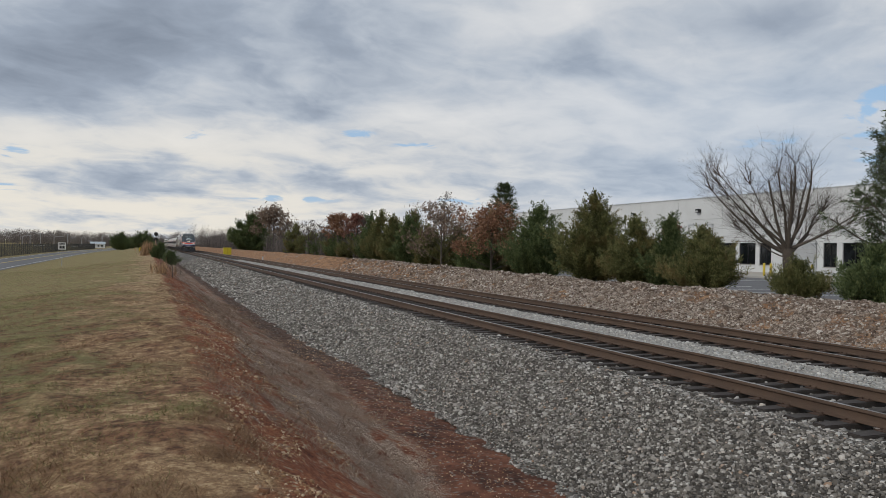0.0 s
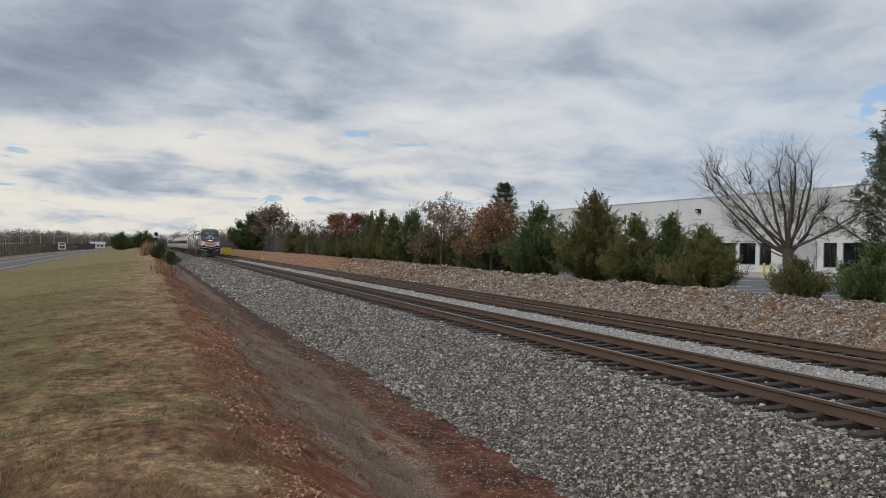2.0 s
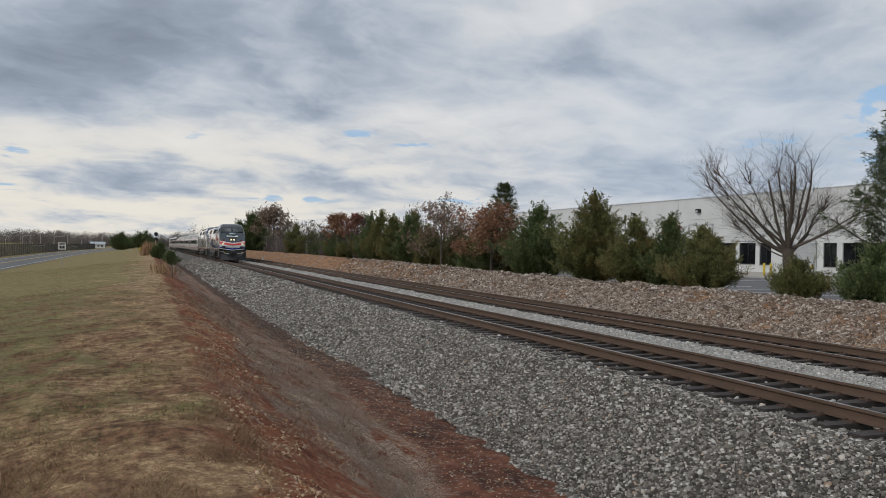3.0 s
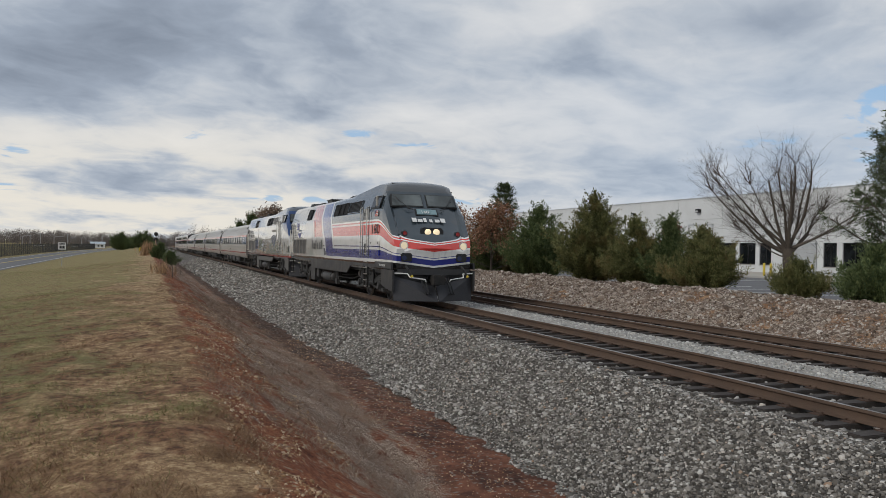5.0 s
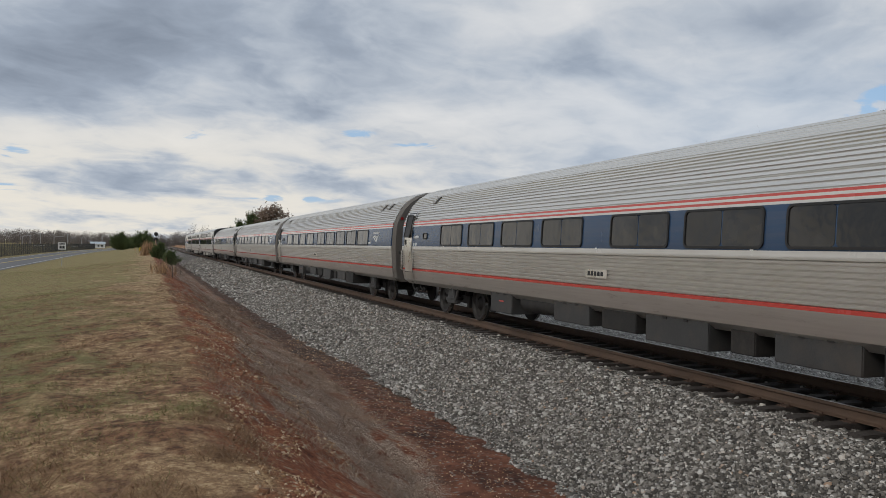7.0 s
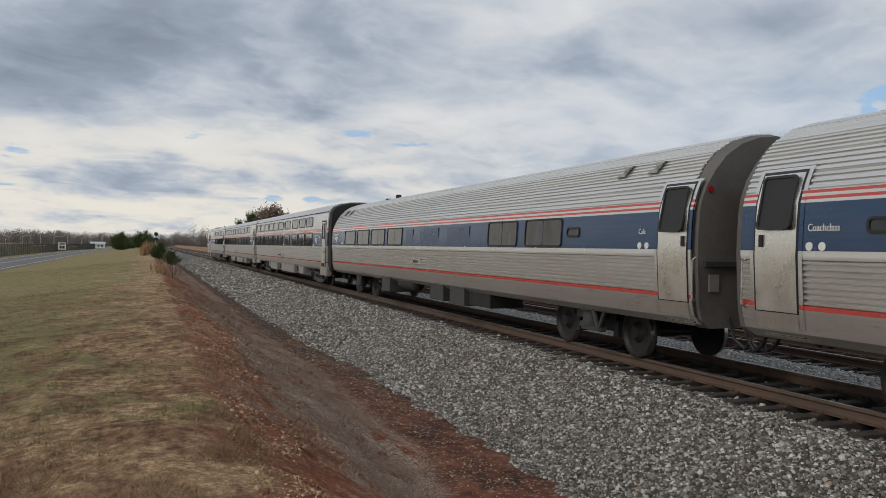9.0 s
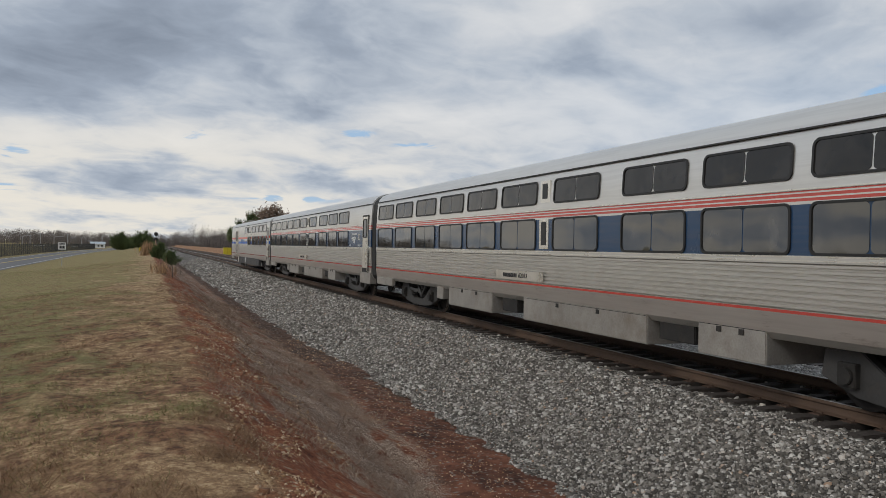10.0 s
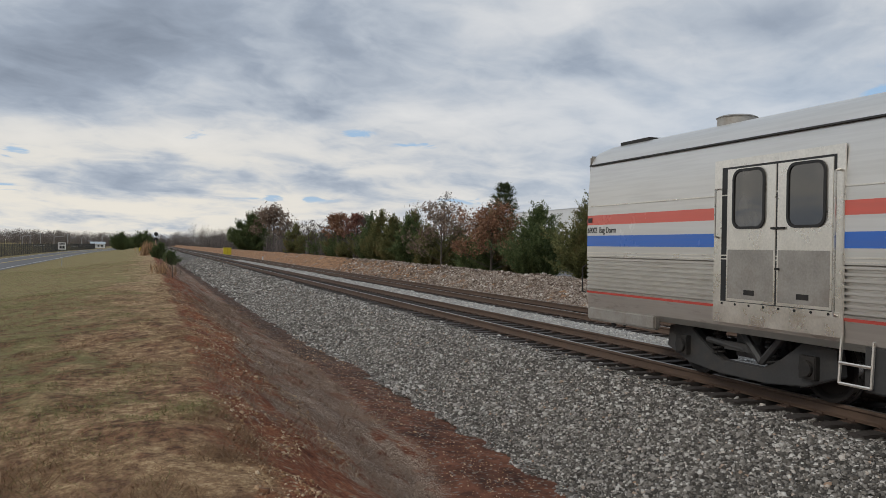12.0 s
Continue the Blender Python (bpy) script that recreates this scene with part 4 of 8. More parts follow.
def coach_truck(parent, mid, inboard=True):
    tr = new("truck")
    tr.parent = parent
    half = 1.29
    for s in (mid - half, mid + half):
        for x in (-0.78, 0.78):
            wheel(tr, s, 0.457, x)
        part("axle", Shape().tube((-0.78, s, 0.457), (0.78, s, 0.457), 0.08, n=10), WHEEL, tr)
    fr = Shape()
    if inboard:
        for sg in (-1, 1):
            fr.prism([(mid - 1.6, 0.42), (mid - 1.5, 0.62), (mid - 0.5, 0.60), (mid + 0.5, 0.60), (mid + 1.5, 0.62), (mid + 1.6, 0.42), (mid + 0.6, 0.36), (mid - 0.6, 0.36)], sg * 0.50, sg * 0.64)
        fr.box(-1.22, 1.22, mid - 0.22, mid + 0.22, 0.62, 0.80)
        part("truck_frame", fr, DARKSTEEL, tr, bevel=0.012)
        sp = Shape()
        sp.tube((-1.1, mid - 0.18, 0.55), (-1.1, mid - 0.18, 0.78), 0.19, 0.17, 16)
        sp.tube((-1.1, mid - 0.18, 0.78), (-1.1, mid - 0.18, 0.92), 0.23, 0.21, 16)
        sp.tube((-1.1, mid - 0.18, 0.48), (-1.1, mid - 0.18, 0.56), 0.24, 0.24, 16)
        part("air_spring", sp, UNDERGREY, tr, smooth=40)
        st = Shape()
        st.pipe([(-1.30, mid - 1.05, 0.98), (-1.28, mid - 0.72, 0.45), (-1.30, mid - 0.45, 0.98)], 0.045, 6)
        st.box(-1.34, -1.24, mid - 1.1, mid - 0.4, 0.92, 1.0)
        st.box(-1.3, -1.18, mid - 0.82, mid - 0.1, 0.42, 0.5)
        part("traction_bracket", st, UNDERGREY, tr)
    else:
        for sg in (-1, 1):
            fr.prism([(mid - 1.75, 0.40), (mid - 1.7, 0.74), (mid - 1.15, 0.78), (mid - 0.75, 0.50), (mid - 0.4, 0.34), (mid + 0.4, 0.34), (mid + 0.75, 0.50), (mid + 1.15, 0.78), (mid + 1.7, 0.74), (mid + 1.75, 0.40), (mid + 1.2, 0.20), (mid + 0.5, 0.13), (mid - 0.5, 0.13), (mid - 1.2, 0.20)], sg * 1.02, sg * 1.16)
        fr.box(-1.05, 1.05, mid - 0.25, mid + 0.25, 0.42, 0.8)
        part("truck_frame", fr, UNDERGREY, tr, bevel=0.015)
        for s in (mid - half, mid + half):
            jb = Shape()
            jb.box(-1.24, -1.02, s - 0.14, s + 0.14, 0.32, 0.62)
            jb.tube((-1.28, s, 0.46), (-1.2, s, 0.46), 0.11, n=14)
            part("journal_box", jb, DARKSTEEL, tr, bevel=0.01)
        for ds in (-0.55, 0.55):
            sp = Shape()
            spring(sp, -1.10, mid + ds, 0.40, 0.75, 0.09)
            part("coil_spring", sp, DARKSTEEL, tr)
        st = Shape()
        st.pipe([(-1.18, mid - 0.95, 0.95), (-1.2, mid - 0.45, 0.42), (-1.18, mid + 0.12, 0.95)], 0.055, 6)
        st.tube((-1.18, mid - 0.1, 0.55), (-1.18, mid + 0.7, 0.62), 0.05, n=8)
        st.box(-1.22, -1.12, mid - 0.3, mid + 0.3, 0.52, 0.64)
        part("traction_bracket", st, UNDERGREY, tr)
    for s in (mid - half + 0.58, mid + half - 0.58):
        bk = Shape()
        bk.box(-0.9, -0.68, s - 0.08, s + 0.08, 0.3, 0.62)
        bk.tube((-0.95, s, 0.62), (-0.95, s, 0.85), 0.06, n=8)
        part("brake_unit", bk, DARKSTEEL, tr)
    return tr


def coupler(parent, s, way):
    c = Shape()
    c.box(-0.10, 0.10, min(s, s + 0.75 * way), max(s, s + 0.75 * way), 0.74, 0.96)
    c.prism([(s - 0.16 * way, 0.68), (s - 0.16 * way, 1.02), (s + 0.2 * way, 1.02), (s + 0.2 * way, 0.68)], -0.2, 0.2)
    c.box(-0.24, -0.12, min(s - .26 * way, s), max(s - .26 * way, s), 0.70, 1.0)
    return part("coupler", c, DARKSTEEL, parent, bevel=0.015)


def ladder(parent, s0, s1, z0, z1, n, mat, x=-1.5):
    for s in (s0, s1):
        part("ladder_stile", Shape().box(x - 0.03, x + 0.03, s - 0.018, s + 0.018, z0, z1), mat, parent)
    for k in range(n):
        z = z0 + 0.02 + (z1 - z0 - 0.06) * k / max(1, n - 1)
        part("ladder_rung", Shape().box(x - 0.05, x + 0.10, min(s0, s1) + 0.02, max(s0, s1) - 0.02, z, z + 0.03), CHROME, parent, "bright worn ladder rung")


# ---- locomotives ----
def loco_body(parent, paint):
    # half outline from the sill to the middle of the roof
    out = [(1.48, 1.12), (1.52, 1.20), (1.53, 1.42), (1.53, 2.3), (1.53, 3.20), (1.52, 3.235), (1.495, 3.30), (1.40, 3.60), (1.31, 3.86), (1.20, 3.97), (0.95, 4.05), (0.5, 4.09), (0.0, 4.10)]
    tops = [(0.44, 2.08), (0.52, 2.22), (0.66, 2.38), (0.84, 2.56), (1.06, 2.82), (1.31, 3.14), (1.56, 3.46), (1.81, 3.78), (1.93, 4.0), (2.08, 4.17), (2.3, 4.28), (2.65, 4.345), (3.2, 4.36), (3.9, 4.325), (4.8, 4.27), (6.0, 4.20), (7.5, 4.12)]
    rings = []
    sts = [0.36] + [s for s, _ in tops] + [20.25, 20.5]
    for s in sts:
        top = float(np.interp(s, [a for a, _ in tops], [b for _, b in tops])) if s < 7.5 else 4.10
        hw = float(np.interp(s, [0.36, 0.5, 1.0, 2.0, 2.6], [1.34, 1.40, 1.44, 1.50, 1.53])) / 1.53
        if s == 0.36:
            top = 1.92
        if s > 20.3:
            hw, top = 0.975, 4.03
        pts = []
        for x, z in out:
            zz = z
            cut = top - (0.16 if s > 2.4 else 0.05) * (x / 1.53) ** 4
            if z > 3.9:
                zz = z + (top - 4.10)
            if s < 2.6:
                zz = min(zz, cut)
            pts.append((x * hw, zz))
        bow = 0.17 if s < 2.0 else (0.10 if s < 2.3 else 0.0)
        ring = [(-x, s + bow * (x / 1.5) ** 1.3, z) for x, z in pts] + [(x, s + bow * (x / 1.5) ** 1.3, z) for x, z in reversed(pts[:-1])]
        rings.append(ring)
    sh = Shape().loft(rings, caps=True)
    return part("body", sh, paint, parent, smooth=32)


def locomotive(name, label, kind, number):
    L = thing(name, label, "locomotive", "train")
    lit = kind == "stripes"
    paint = STRIPES if kind == "stripes" else SILVERBLUE
    loco_body(L, paint)
    skirt_mat = simple("skirt_" + kind, (0.035, 0.035, 0.036) if kind == "stripes" else (0.088, 0.086, 0.083), 0.5, 0.1, 0.25, 2, 0.1, 30, dirt=(0.10, 0.085, 0.07))
    # underframe: side sill, tank panel, tool box, air tanks
    sk = Shape()
    sill = 1.42 if kind == "stripes" else 1.15
    for x0, x1 in ((-1.525, -1.46), (1.46, 1.525)):
        sk.prism([(0.5, sill), (20.45, sill), (20.45, 1.24), (14.6, 1.2), (14.3, 0.86), (6.9, 0.86), (6.2, 1.18), (5.9, 1.2), (0.5, 1.2)], x0, x1)
    sk.box(-1.3, 1.3, 0.5, 20.4, 1.0, 1.2)
    part("side_sill", sk, skirt_mat, L)
    part("fuel_tank", Shape().box(-1.3, 1.3, 9.2, 13.4, 0.42, 1.1), DARKSTEEL, L, bevel=0.06)
    tb = Shape().box(-1.50, -1.1, 13.58, 14.6, 0.28, 1.0)
    tbx = part("tool_box", tb, skirt_mat, L, bevel=0.015)
    for k in range(6):
        part("slot", Shape().box(-1.506, -1.49, 13.95, 14.25, 0.78 + k * 0.03, 0.79 + k * 0.03), BLACKPAINT, tbx)
    part("battery_box", Shape().box(-1.46, -1.1, 12.9, 13.35, 0.45, 0.85), UNDERGREY, L, bevel=0.02)
    for s0, s1, r in ((9.9, 12.4, 0.22),):
        tk = Shape()
        tk.disc(0, 0, 0, [(0, 0.05), (0.05, r * 0.8), (0.14, r), (s1 - s0 - 0.14, r), (s1 - s0 - 0.05, r * 0.8), (s1 - s0, 0.05)], 24)
        tk.v = [(-1.24 + y, s0 + x, 0.56 + z) for x, y, z in tk.v]
        t = part("air_reservoir", tk, UNDERGREY, L, smooth=35)
        for s in (s0 + 0.35, s1 - 0.35):
            st = Shape()
            st.disc(0, 0, 0, [(0, r + 0.012), (0.05, r + 0.012)], 24)
            st.v[-48:] = [(-1.24 + y, s + x, 0.56 + z) for x, y, z in st.v[-48:]]
            st.box(-1.30, -1.2, s, s + 0.05, 0.75, 1.0)
            part("tank_strap", st, DARKSTEEL, t)
    part("drain_valve", Shape().box(-1.36, -1.2, 9.4, 9.75, 0.28, 0.5).tube((-1.3, 9.5, 0.5), (-1.3, 9.2, 0.95), 0.03), UNDERGREY, L)
    part("brake_pipe", Shape().pipe([(-1.3, 9.3, 0.62), (-1.25, 8.4, 0.60), (-1.2, 7.0, 0.62), (-1.1, 6.4, 0.75)], 0.03).pipe([(-1.2, 9.0, 0.70), (-1.1, 6.8, 0.8)], 0.02), DARKSTEEL, L)
    loco_truck(L, 4.33)
    loco_truck(L, 17.35)
    # front apron and pilot plough
    ap = Shape()
    ap.prism([(0.42, 1.16), (1.85, 1.16), (1.85, 0.62), (1.2, 0.5), (0.42, 0.44)], -1.50, -1.44)
    ap.prism([(0.42, 1.16), (1.85, 1.16), (1.85, 0.62), (1.2, 0.5), (0.42, 0.44)], 1.44, 1.50)
    ap.box(-1.45, 1.45, 0.75, 0.95, 0.6, 1.2)
    part("front_apron", ap, skirt_mat, L, bevel=0.01)
    pl = Shape()
    for sg in (-1, 1):
        pl.hexa([(sg * 0.02, -0.10, 0.12), (sg * 1.42, 0.52, 0.12), (sg * 1.42, 0.58, 0.12), (sg * 0.02, -0.02, 0.12), (sg * 0.02, 0.30, 0.60), (sg * 1.45, 0.62, 0.98), (sg * 1.45, 0.68, 0.98), (sg * 0.02, 0.36, 0.60)])
    part("pilot_plough", pl, simple("plough_paint_" + kind, (0.045, 0.045, 0.05), 0.5, 0.2, 0.3, 3, 0.15, 30), L, bevel=0.01)
    coupler(L, 0.02, 1)
    coupler(L, 21.0, -1)
    for x in (-1.05, 0.95):
        hz = Shape()
        part("air_hose", hz.pipe([(x, 0.34, 1.30), (x + 0.02, 0.12, 1.18), (x + 0.10, 0.05, 1.0)], 0.035, 6), RUBBER, L)
    for x in (-0.5, -0.38, 0.4, 0.5):
        part("air_hose", Shape().pipe([(x, 0.4, 0.9), (x, 0.05, 0.62), (x + 0.05, 0.0, 0.40), (x + 0.12, 0.06, 0.36)], 0.025, 6), RUBBER, L)
    yel = simple("yellow_fitting_" + kind, (0.6, 0.45, 0.04), 0.4, 0, 0.1)
    for x in (-0.95, 1.05):
        part("hose_fitting", Shape().tube((x, 0.05, 1.0), (x + 0.03, 0.03, 0.94), 0.045, n=8), yel, L, "yellow hose fitting")
    for sg in (-1, 1):
        part("uncoupling_lever", Shape().pipe([(sg * 1.42, 0.45, 1.06), (sg * 1.0, 0.30, 1.05), (sg * 0.97, 0.16, 0.93), (sg * 0.45, 0.02, 0.86), (sg * 0.42, 0.06, 0.78)], 0.02, 6), WHITEPAINT, L, "white-painted bent lever")
    # pockets with the multiple-unit sockets under the ditch lights
    for sg in (-1, 1):
        part("socket_pocket", Shape().box(sg * 1.0 - 0.19, sg * 1.0 + 0.19, 0.42, 0.62, 1.46, 1.74), BLACKPAINT, L, bevel=0.03)
        part("socket_lid", Shape().tube((sg * 1.0 - 0.09, 0.40, 1.58), (sg * 1.0 - 0.09, 0.45, 1.58), 0.08, n=14), NAVY, L)
    # lights
    def front_s(z):
        return float(np.interp(z, [1.92, 2.08, 2.22, 2.38, 2.56, 2.82, 3.14, 3.46, 3.78, 3.98], [0.36, 0.44, 0.52, 0.66, 0.84, 1.06, 1.31, 1.56, 1.81, 2.05]))
    hs = front_s(2.50)
    hl = part("headlight_housing", Shape().tube((-0.25, hs - 0.06, 2.47), (-0.25, hs + 0.2, 2.47), 0.17, n=20).tube((0.25, hs - 0.06, 2.47), (0.25, hs + 0.2, 2.47), 0.17, n=20).box(-0.25, 0.25, hs - 0.05, hs + 0.15, 2.31, 2.63), BLACKPAINT, L)
    for x in (-0.16, 0.16):
        part("headlight", Shape().disc(0, 0, 0, [(0, 0.06), (0.02, 0.10), (0.05, 0.125), (0.07, 0.125)], 20), LAMPGLASS if lit else LAMPOFF, hl, "lit round headlight" if lit else "unlit round headlight", smooth=40).data.transform(Matrix(((0, 1, 0, x), (1, 0, 0, hs - 0.10), (0, 0, 1, 2.47), (0, 0, 0, 1))))
    for x in (-1.08, 1.08):
        s = 0.36 + 0.20
        dl = part("ditch_light_rim", Shape().tube((x, s - 0.06, 2.0), (x, s + 0.2, 2.0), 0.15, n=20), CHROME, L)
        part("ditch_light", Shape().tube((x, s - 0.075, 2.0), (x, s - 0.05, 2.0), 0.115, n=20), LAMPDIM if lit else LAMPOFF, dl, "lit amber-white ditch light" if lit else "unlit ditch light")
        s = front_s(2.40) + 0.17
        x *= 0.9
        ml = part("marker_light_rim", Shape().tube((x, s - 0.07, 2.42), (x, s + 0.1, 2.42), 0.095, n=16), BLACKPAINT, L)
        part("marker_light", Shape().tube((x, s - 0.085, 2.42), (x, s - 0.06, 2.42), 0.07, n=16), REDLENS, ml, "red marker lens")
    # windscreens on the sloping nose
    def nose_pane(x0, x1, z0, z1, push):
        sh = Shape()
        q = []
        for x, z in ((x0, z0), (x1, z0), (x1 * 0.94, z1), (x0, z1)):
            bow = 0.17 * (abs(x) / 1.5) ** 1.3
            q.append((x, front_s(z) + bow - push, z + push))
        sh.hexa([(a, b2 + 0.05, c - 0.05) for a, b2, c in q] + q)
        return sh
    for sg in (-1, 1):
        wf = part("windscreen_frame", nose_pane(sg * 0.07, sg * 1.25, 3.36, 3.82, 0.018), RUBBER, L)
        part("windscreen", nose_pane(sg * 0.10, sg * 1.20, 3.39, 3.79, 0.028), CABGLASS, wf)
        wp = Shape()
        b0 = (sg * 0.62, front_s(3.28) - 0.06, 3.30)
        wp.pipe([b0, (sg * 0.86, front_s(3.45) - 0.06, 3.50), (sg * 1.06, front_s(3.70) - 0.02, 3.74)], 0.012, 5)
        wp.pipe([(sg * 0.5, front_s(3.26) - 0.06, 3.28), b0, (sg * 0.75, front_s(3.30) - 0.07, 3.34)], 0.016, 5)
        wp.pipe([(sg * 0.98, front_s(3.52) - 0.05, 3.58), (sg * 1.12, front_s(3.74) - 0.01, 3.80)], 0.014, 5)
        part("wiper", wp, BLACKPAINT, L)
    npl = part("number_board_frame", nose_pane(-0.42, 0.42, 3.05, 3.29, 0.02), BLACKPAINT, L)
    part("number_board", nose_pane(-0.37, 0.37, 3.08, 3.26, 0.03), simple("number_board_" + kind, (0.22, 0.33, 0.36), 0.3, 0, 0.1), npl)
    k = 1 / math.sqrt(2)
    tilt = Matrix(((1, 0, 0, -0.24), (0, k, -k, front_s(3.10) - 0.035), (0, k, k, 3.145), (0, 0, 0, 1)))
    if number:
        letters(number, 0, 0, 0.14, WHITEPAINT, npl, face=tilt, name="board_number")
        up_nose = Matrix(((1, 0, 0, 0), (0, k, -k, front_s(2.80) - 0.02), (0, k, k, 2.83), (0, 0, 0, 1)))
        for i in range(6):
            w0 = -0.62 + i * 0.21
            h = 0.20 if i in (0, 2, 5) else 0.14
            part("nose_wordmark_bar", Shape().box(w0, w0 + (0.11 if i in (2, 3) else 0.17), 0, h, 0, 0.006), WHITEPAINT, L, "white bar of a wordmark").data.transform(up_nose)
    # cab side: window pair, mirror, door recess, rails
    for s0, s1 in ((3.32, 2.74), (2.68, 2.16)):
        w = Shape()
        side_quad(w, [(s0, 3.33), (s0 - 0.06, 3.78), (s1 - 0.06, 3.78), (s1, 3.33)], 0, 0.02)
        w.v = [(a - 1.498 + 0.30 * (c - 3.30), b2, c) for a, b2, c in w.v]
        cw = part("cab_window", w, RUBBER, L)
        g = Shape()
        side_quad(g, [(s0 - 0.05, 3.38), (s0 - 0.10, 3.74), (s1 - 0.01, 3.74), (s1 + 0.05, 3.38)], 0, 0.026)
        g.v = [(a - 1.498 + 0.30 * (c - 3.30), b2, c) for a, b2, c in g.v]
        part("pane", g, GLASS, cw)
    part("mirror", Shape().box(-1.60, -1.55, 2.12, 2.30, 3.38, 3.76).box(-1.56, -1.4, 2.16, 2.19, 3.7, 3.73), BOXSTEEL, L, bevel=0.015)
    dr = Shape()
    side_quad(dr, [(4.22, 1.56), (4.22, 3.36), (3.52, 3.36), (3.52, 1.56)], -1.53, 0.006)
    door = part("cab_door", dr, paint, L, "cab side door")
    part("door_slot", side_quad(Shape(), [(4.06, 1.62), (4.06, 2.05), (3.66, 2.05), (3.66, 1.62)], -1.536, 0.006), BLACKPAINT, door)
    part("door_step", Shape().box(-1.56, -1.53, 3.68, 4.04, 1.66, 1.70).box(-1.56, -1.53, 3.68, 4.04, 1.86, 1.90), CHROME, door)
    part("door_latch", side_quad(Shape(), [(4.12, 3.10), (4.12, 3.22), (3.98, 3.22), (3.98, 3.10)], -1.536, 0.01), BLACKPAINT, door)
    for s in (4.34, 3.44):
        part("grab_rail", Shape().pipe([(-1.53, s, 3.42), (-1.62, s, 3.38), (-1.62, s, 1.62), (-1.53, s, 1.58)], 0.022, 8), CHROME, L, "bright steel grab rail", smooth=60)
        part("rail_backing", side_quad(Shape(), [(s + 0.05, 1.55), (s + 0.05, 3.45), (s - 0.05, 3.45), (s - 0.05, 1.55)], -1.53, 0.003), BLACKPAINT, L)
    ladder(L, 4.1, 3.62, 0.42, 1.40, 5, DARKSTEEL)
    ladder(L, 20.30, 19.8, 0.42, 1.40, 4, DARKSTEEL)
    for x0, s0, s1, z0, z1 in ((0, 3.35, 2.08, 1.62, 2.16),):
        part("cab_hatch", side_quad(Shape(), [(s0, z0), (s0, z1), (s1, z1), (s1, z0)], -1.532, 0.004), paint, L)
    for s in (3.12, 2.22):
        part("hatch_lock", Shape().tube((-1.545, s, 2.08), (-1.53, s, 2.08), 0.04, n=12), UNDERGREY, L)
    # upper louvres on the slanting shoulder
    for s0, s1 in ((9.5, 8.62), (8.42, 7.75), (7.65, 7.05)):
        louvre(L, s0, s1, 3.28, 3.72, VENTBLACK, VENTBLACK, x=-1.503, n=9, tilt=0.13, name="upper_vent", split=1)
    louvre(L, 6.85, 4.85, 3.30, 3.72, paint, VENTBLACK if kind == "stripes" else BOXSTEEL, x=-1.50, n=8, tilt=0.126, name="radiator_vent", split=1)
    louvre(L, 15.72, 14.80, 3.26, 3.74, VENTBLACK, VENTBLACK, x=-1.508, n=11, tilt=0.145, name="upper_vent", split=1)
    louvre(L, 19.5, 17.75, 1.52, 2.25, BOXSTEEL, simple("vent_slats_" + kind, (0.11, 0.095, 0.08), 0.5, 0.3, 0.2), n=15)
    louvre(L, 17.6, 15.88, 1.52, 2.25, BOXSTEEL, bpy.data.materials["vent_slats_" + kind], n=15)
    # rear door with its window and rails
    rd = part("rear_door", side_quad(Shape(), [(20.36, 1.52), (20.36, 3.14), (19.76, 3.14), (19.76, 1.52)], -1.53, 0.012), paint, L)
    part("door_gap", side_quad(Shape(), [(20.39, 1.50), (20.39, 3.17), (19.73, 3.17), (19.73, 1.50)], -1.53, 0.004), BLACKPAINT, L)
    window(rd, 20.25, 19.88, 2.60, 3.06, -1.543, -1.543, 1, 0.06)
    for z in (2.38, 2.48):
        part("door_handle", Shape().box(-1.57, -1.54, 19.82, 19.92, z, z + 0.05), BLACKPAINT, rd)
    for s in (20.45, 19.64):
        part("grab_rail", Shape().pipe([(-1.53, s, 2.82), (-1.58, s, 2.80), (-1.58, s, 1.56), (-1.53, s, 1.54)], 0.018, 6), BRIGHT, L)
    part("access_panel", side_quad(Shape(), [(14.05, 1.5), (14.05, 3.13), (13.48, 3.13), (13.48, 1.5)], -1.53, 0.003), paint, L)
    # roof things
    hn = Shape()
    for dx2, ds in ((-0.16, 0), (0.0, 0.05), (0.16, 0)):
        hn.tube((dx2 - 0.1, 10.62 + ds, 4.22), (dx2 - 0.1, 11.0 + ds, 4.22), 0.07, 0.03, 10)
    hn.box(-0.3, 0.1, 10.9, 11.0, 4.05, 4.22)
    part("horn", hn, DARKSTEEL, L)
    part("antenna_box", Shape().box(-0.98, -0.62, 2.36, 2.70, 4.245, 4.265).box(-0.98, -0.95, 2.36, 2.39, 4.08, 4.25).box(-0.65, -0.62, 2.36, 2.39, 4.08, 4.25).box(-0.98, -0.95, 2.67, 2.70, 4.08, 4.25), DARKSTEEL, L)
    part("beacon", Shape().tube((-0.9, 3.9, 4.1), (-0.9, 3.9, 4.20), 0.05, n=10).box(-1.0, -0.78, 4.0, 4.25, 4.05, 4.16), DARKSTEEL, L)
    part("roof_ridge", Shape().box(-0.75, 0.75, 4.8, 10.0, 4.0, 4.14), DARKSTEEL, L, bevel=0.05)
    fan = Shape()
    for s in (8.6, 9.35, 10.1):
        fan.tube((-0.35, s, 4.05), (-0.35, s, 4.21), 0.26, 0.2, 18)
    part("exhaust_stack", fan, BLACKPAINT, L, smooth=40)
    part("roof_box", Shape().box(-0.95, -0.1, 12.45, 13.5, 4.0, 4.17).box(-0.98, -0.08, 12.4, 13.55, 4.16, 4.19), UNDERGREY, L)
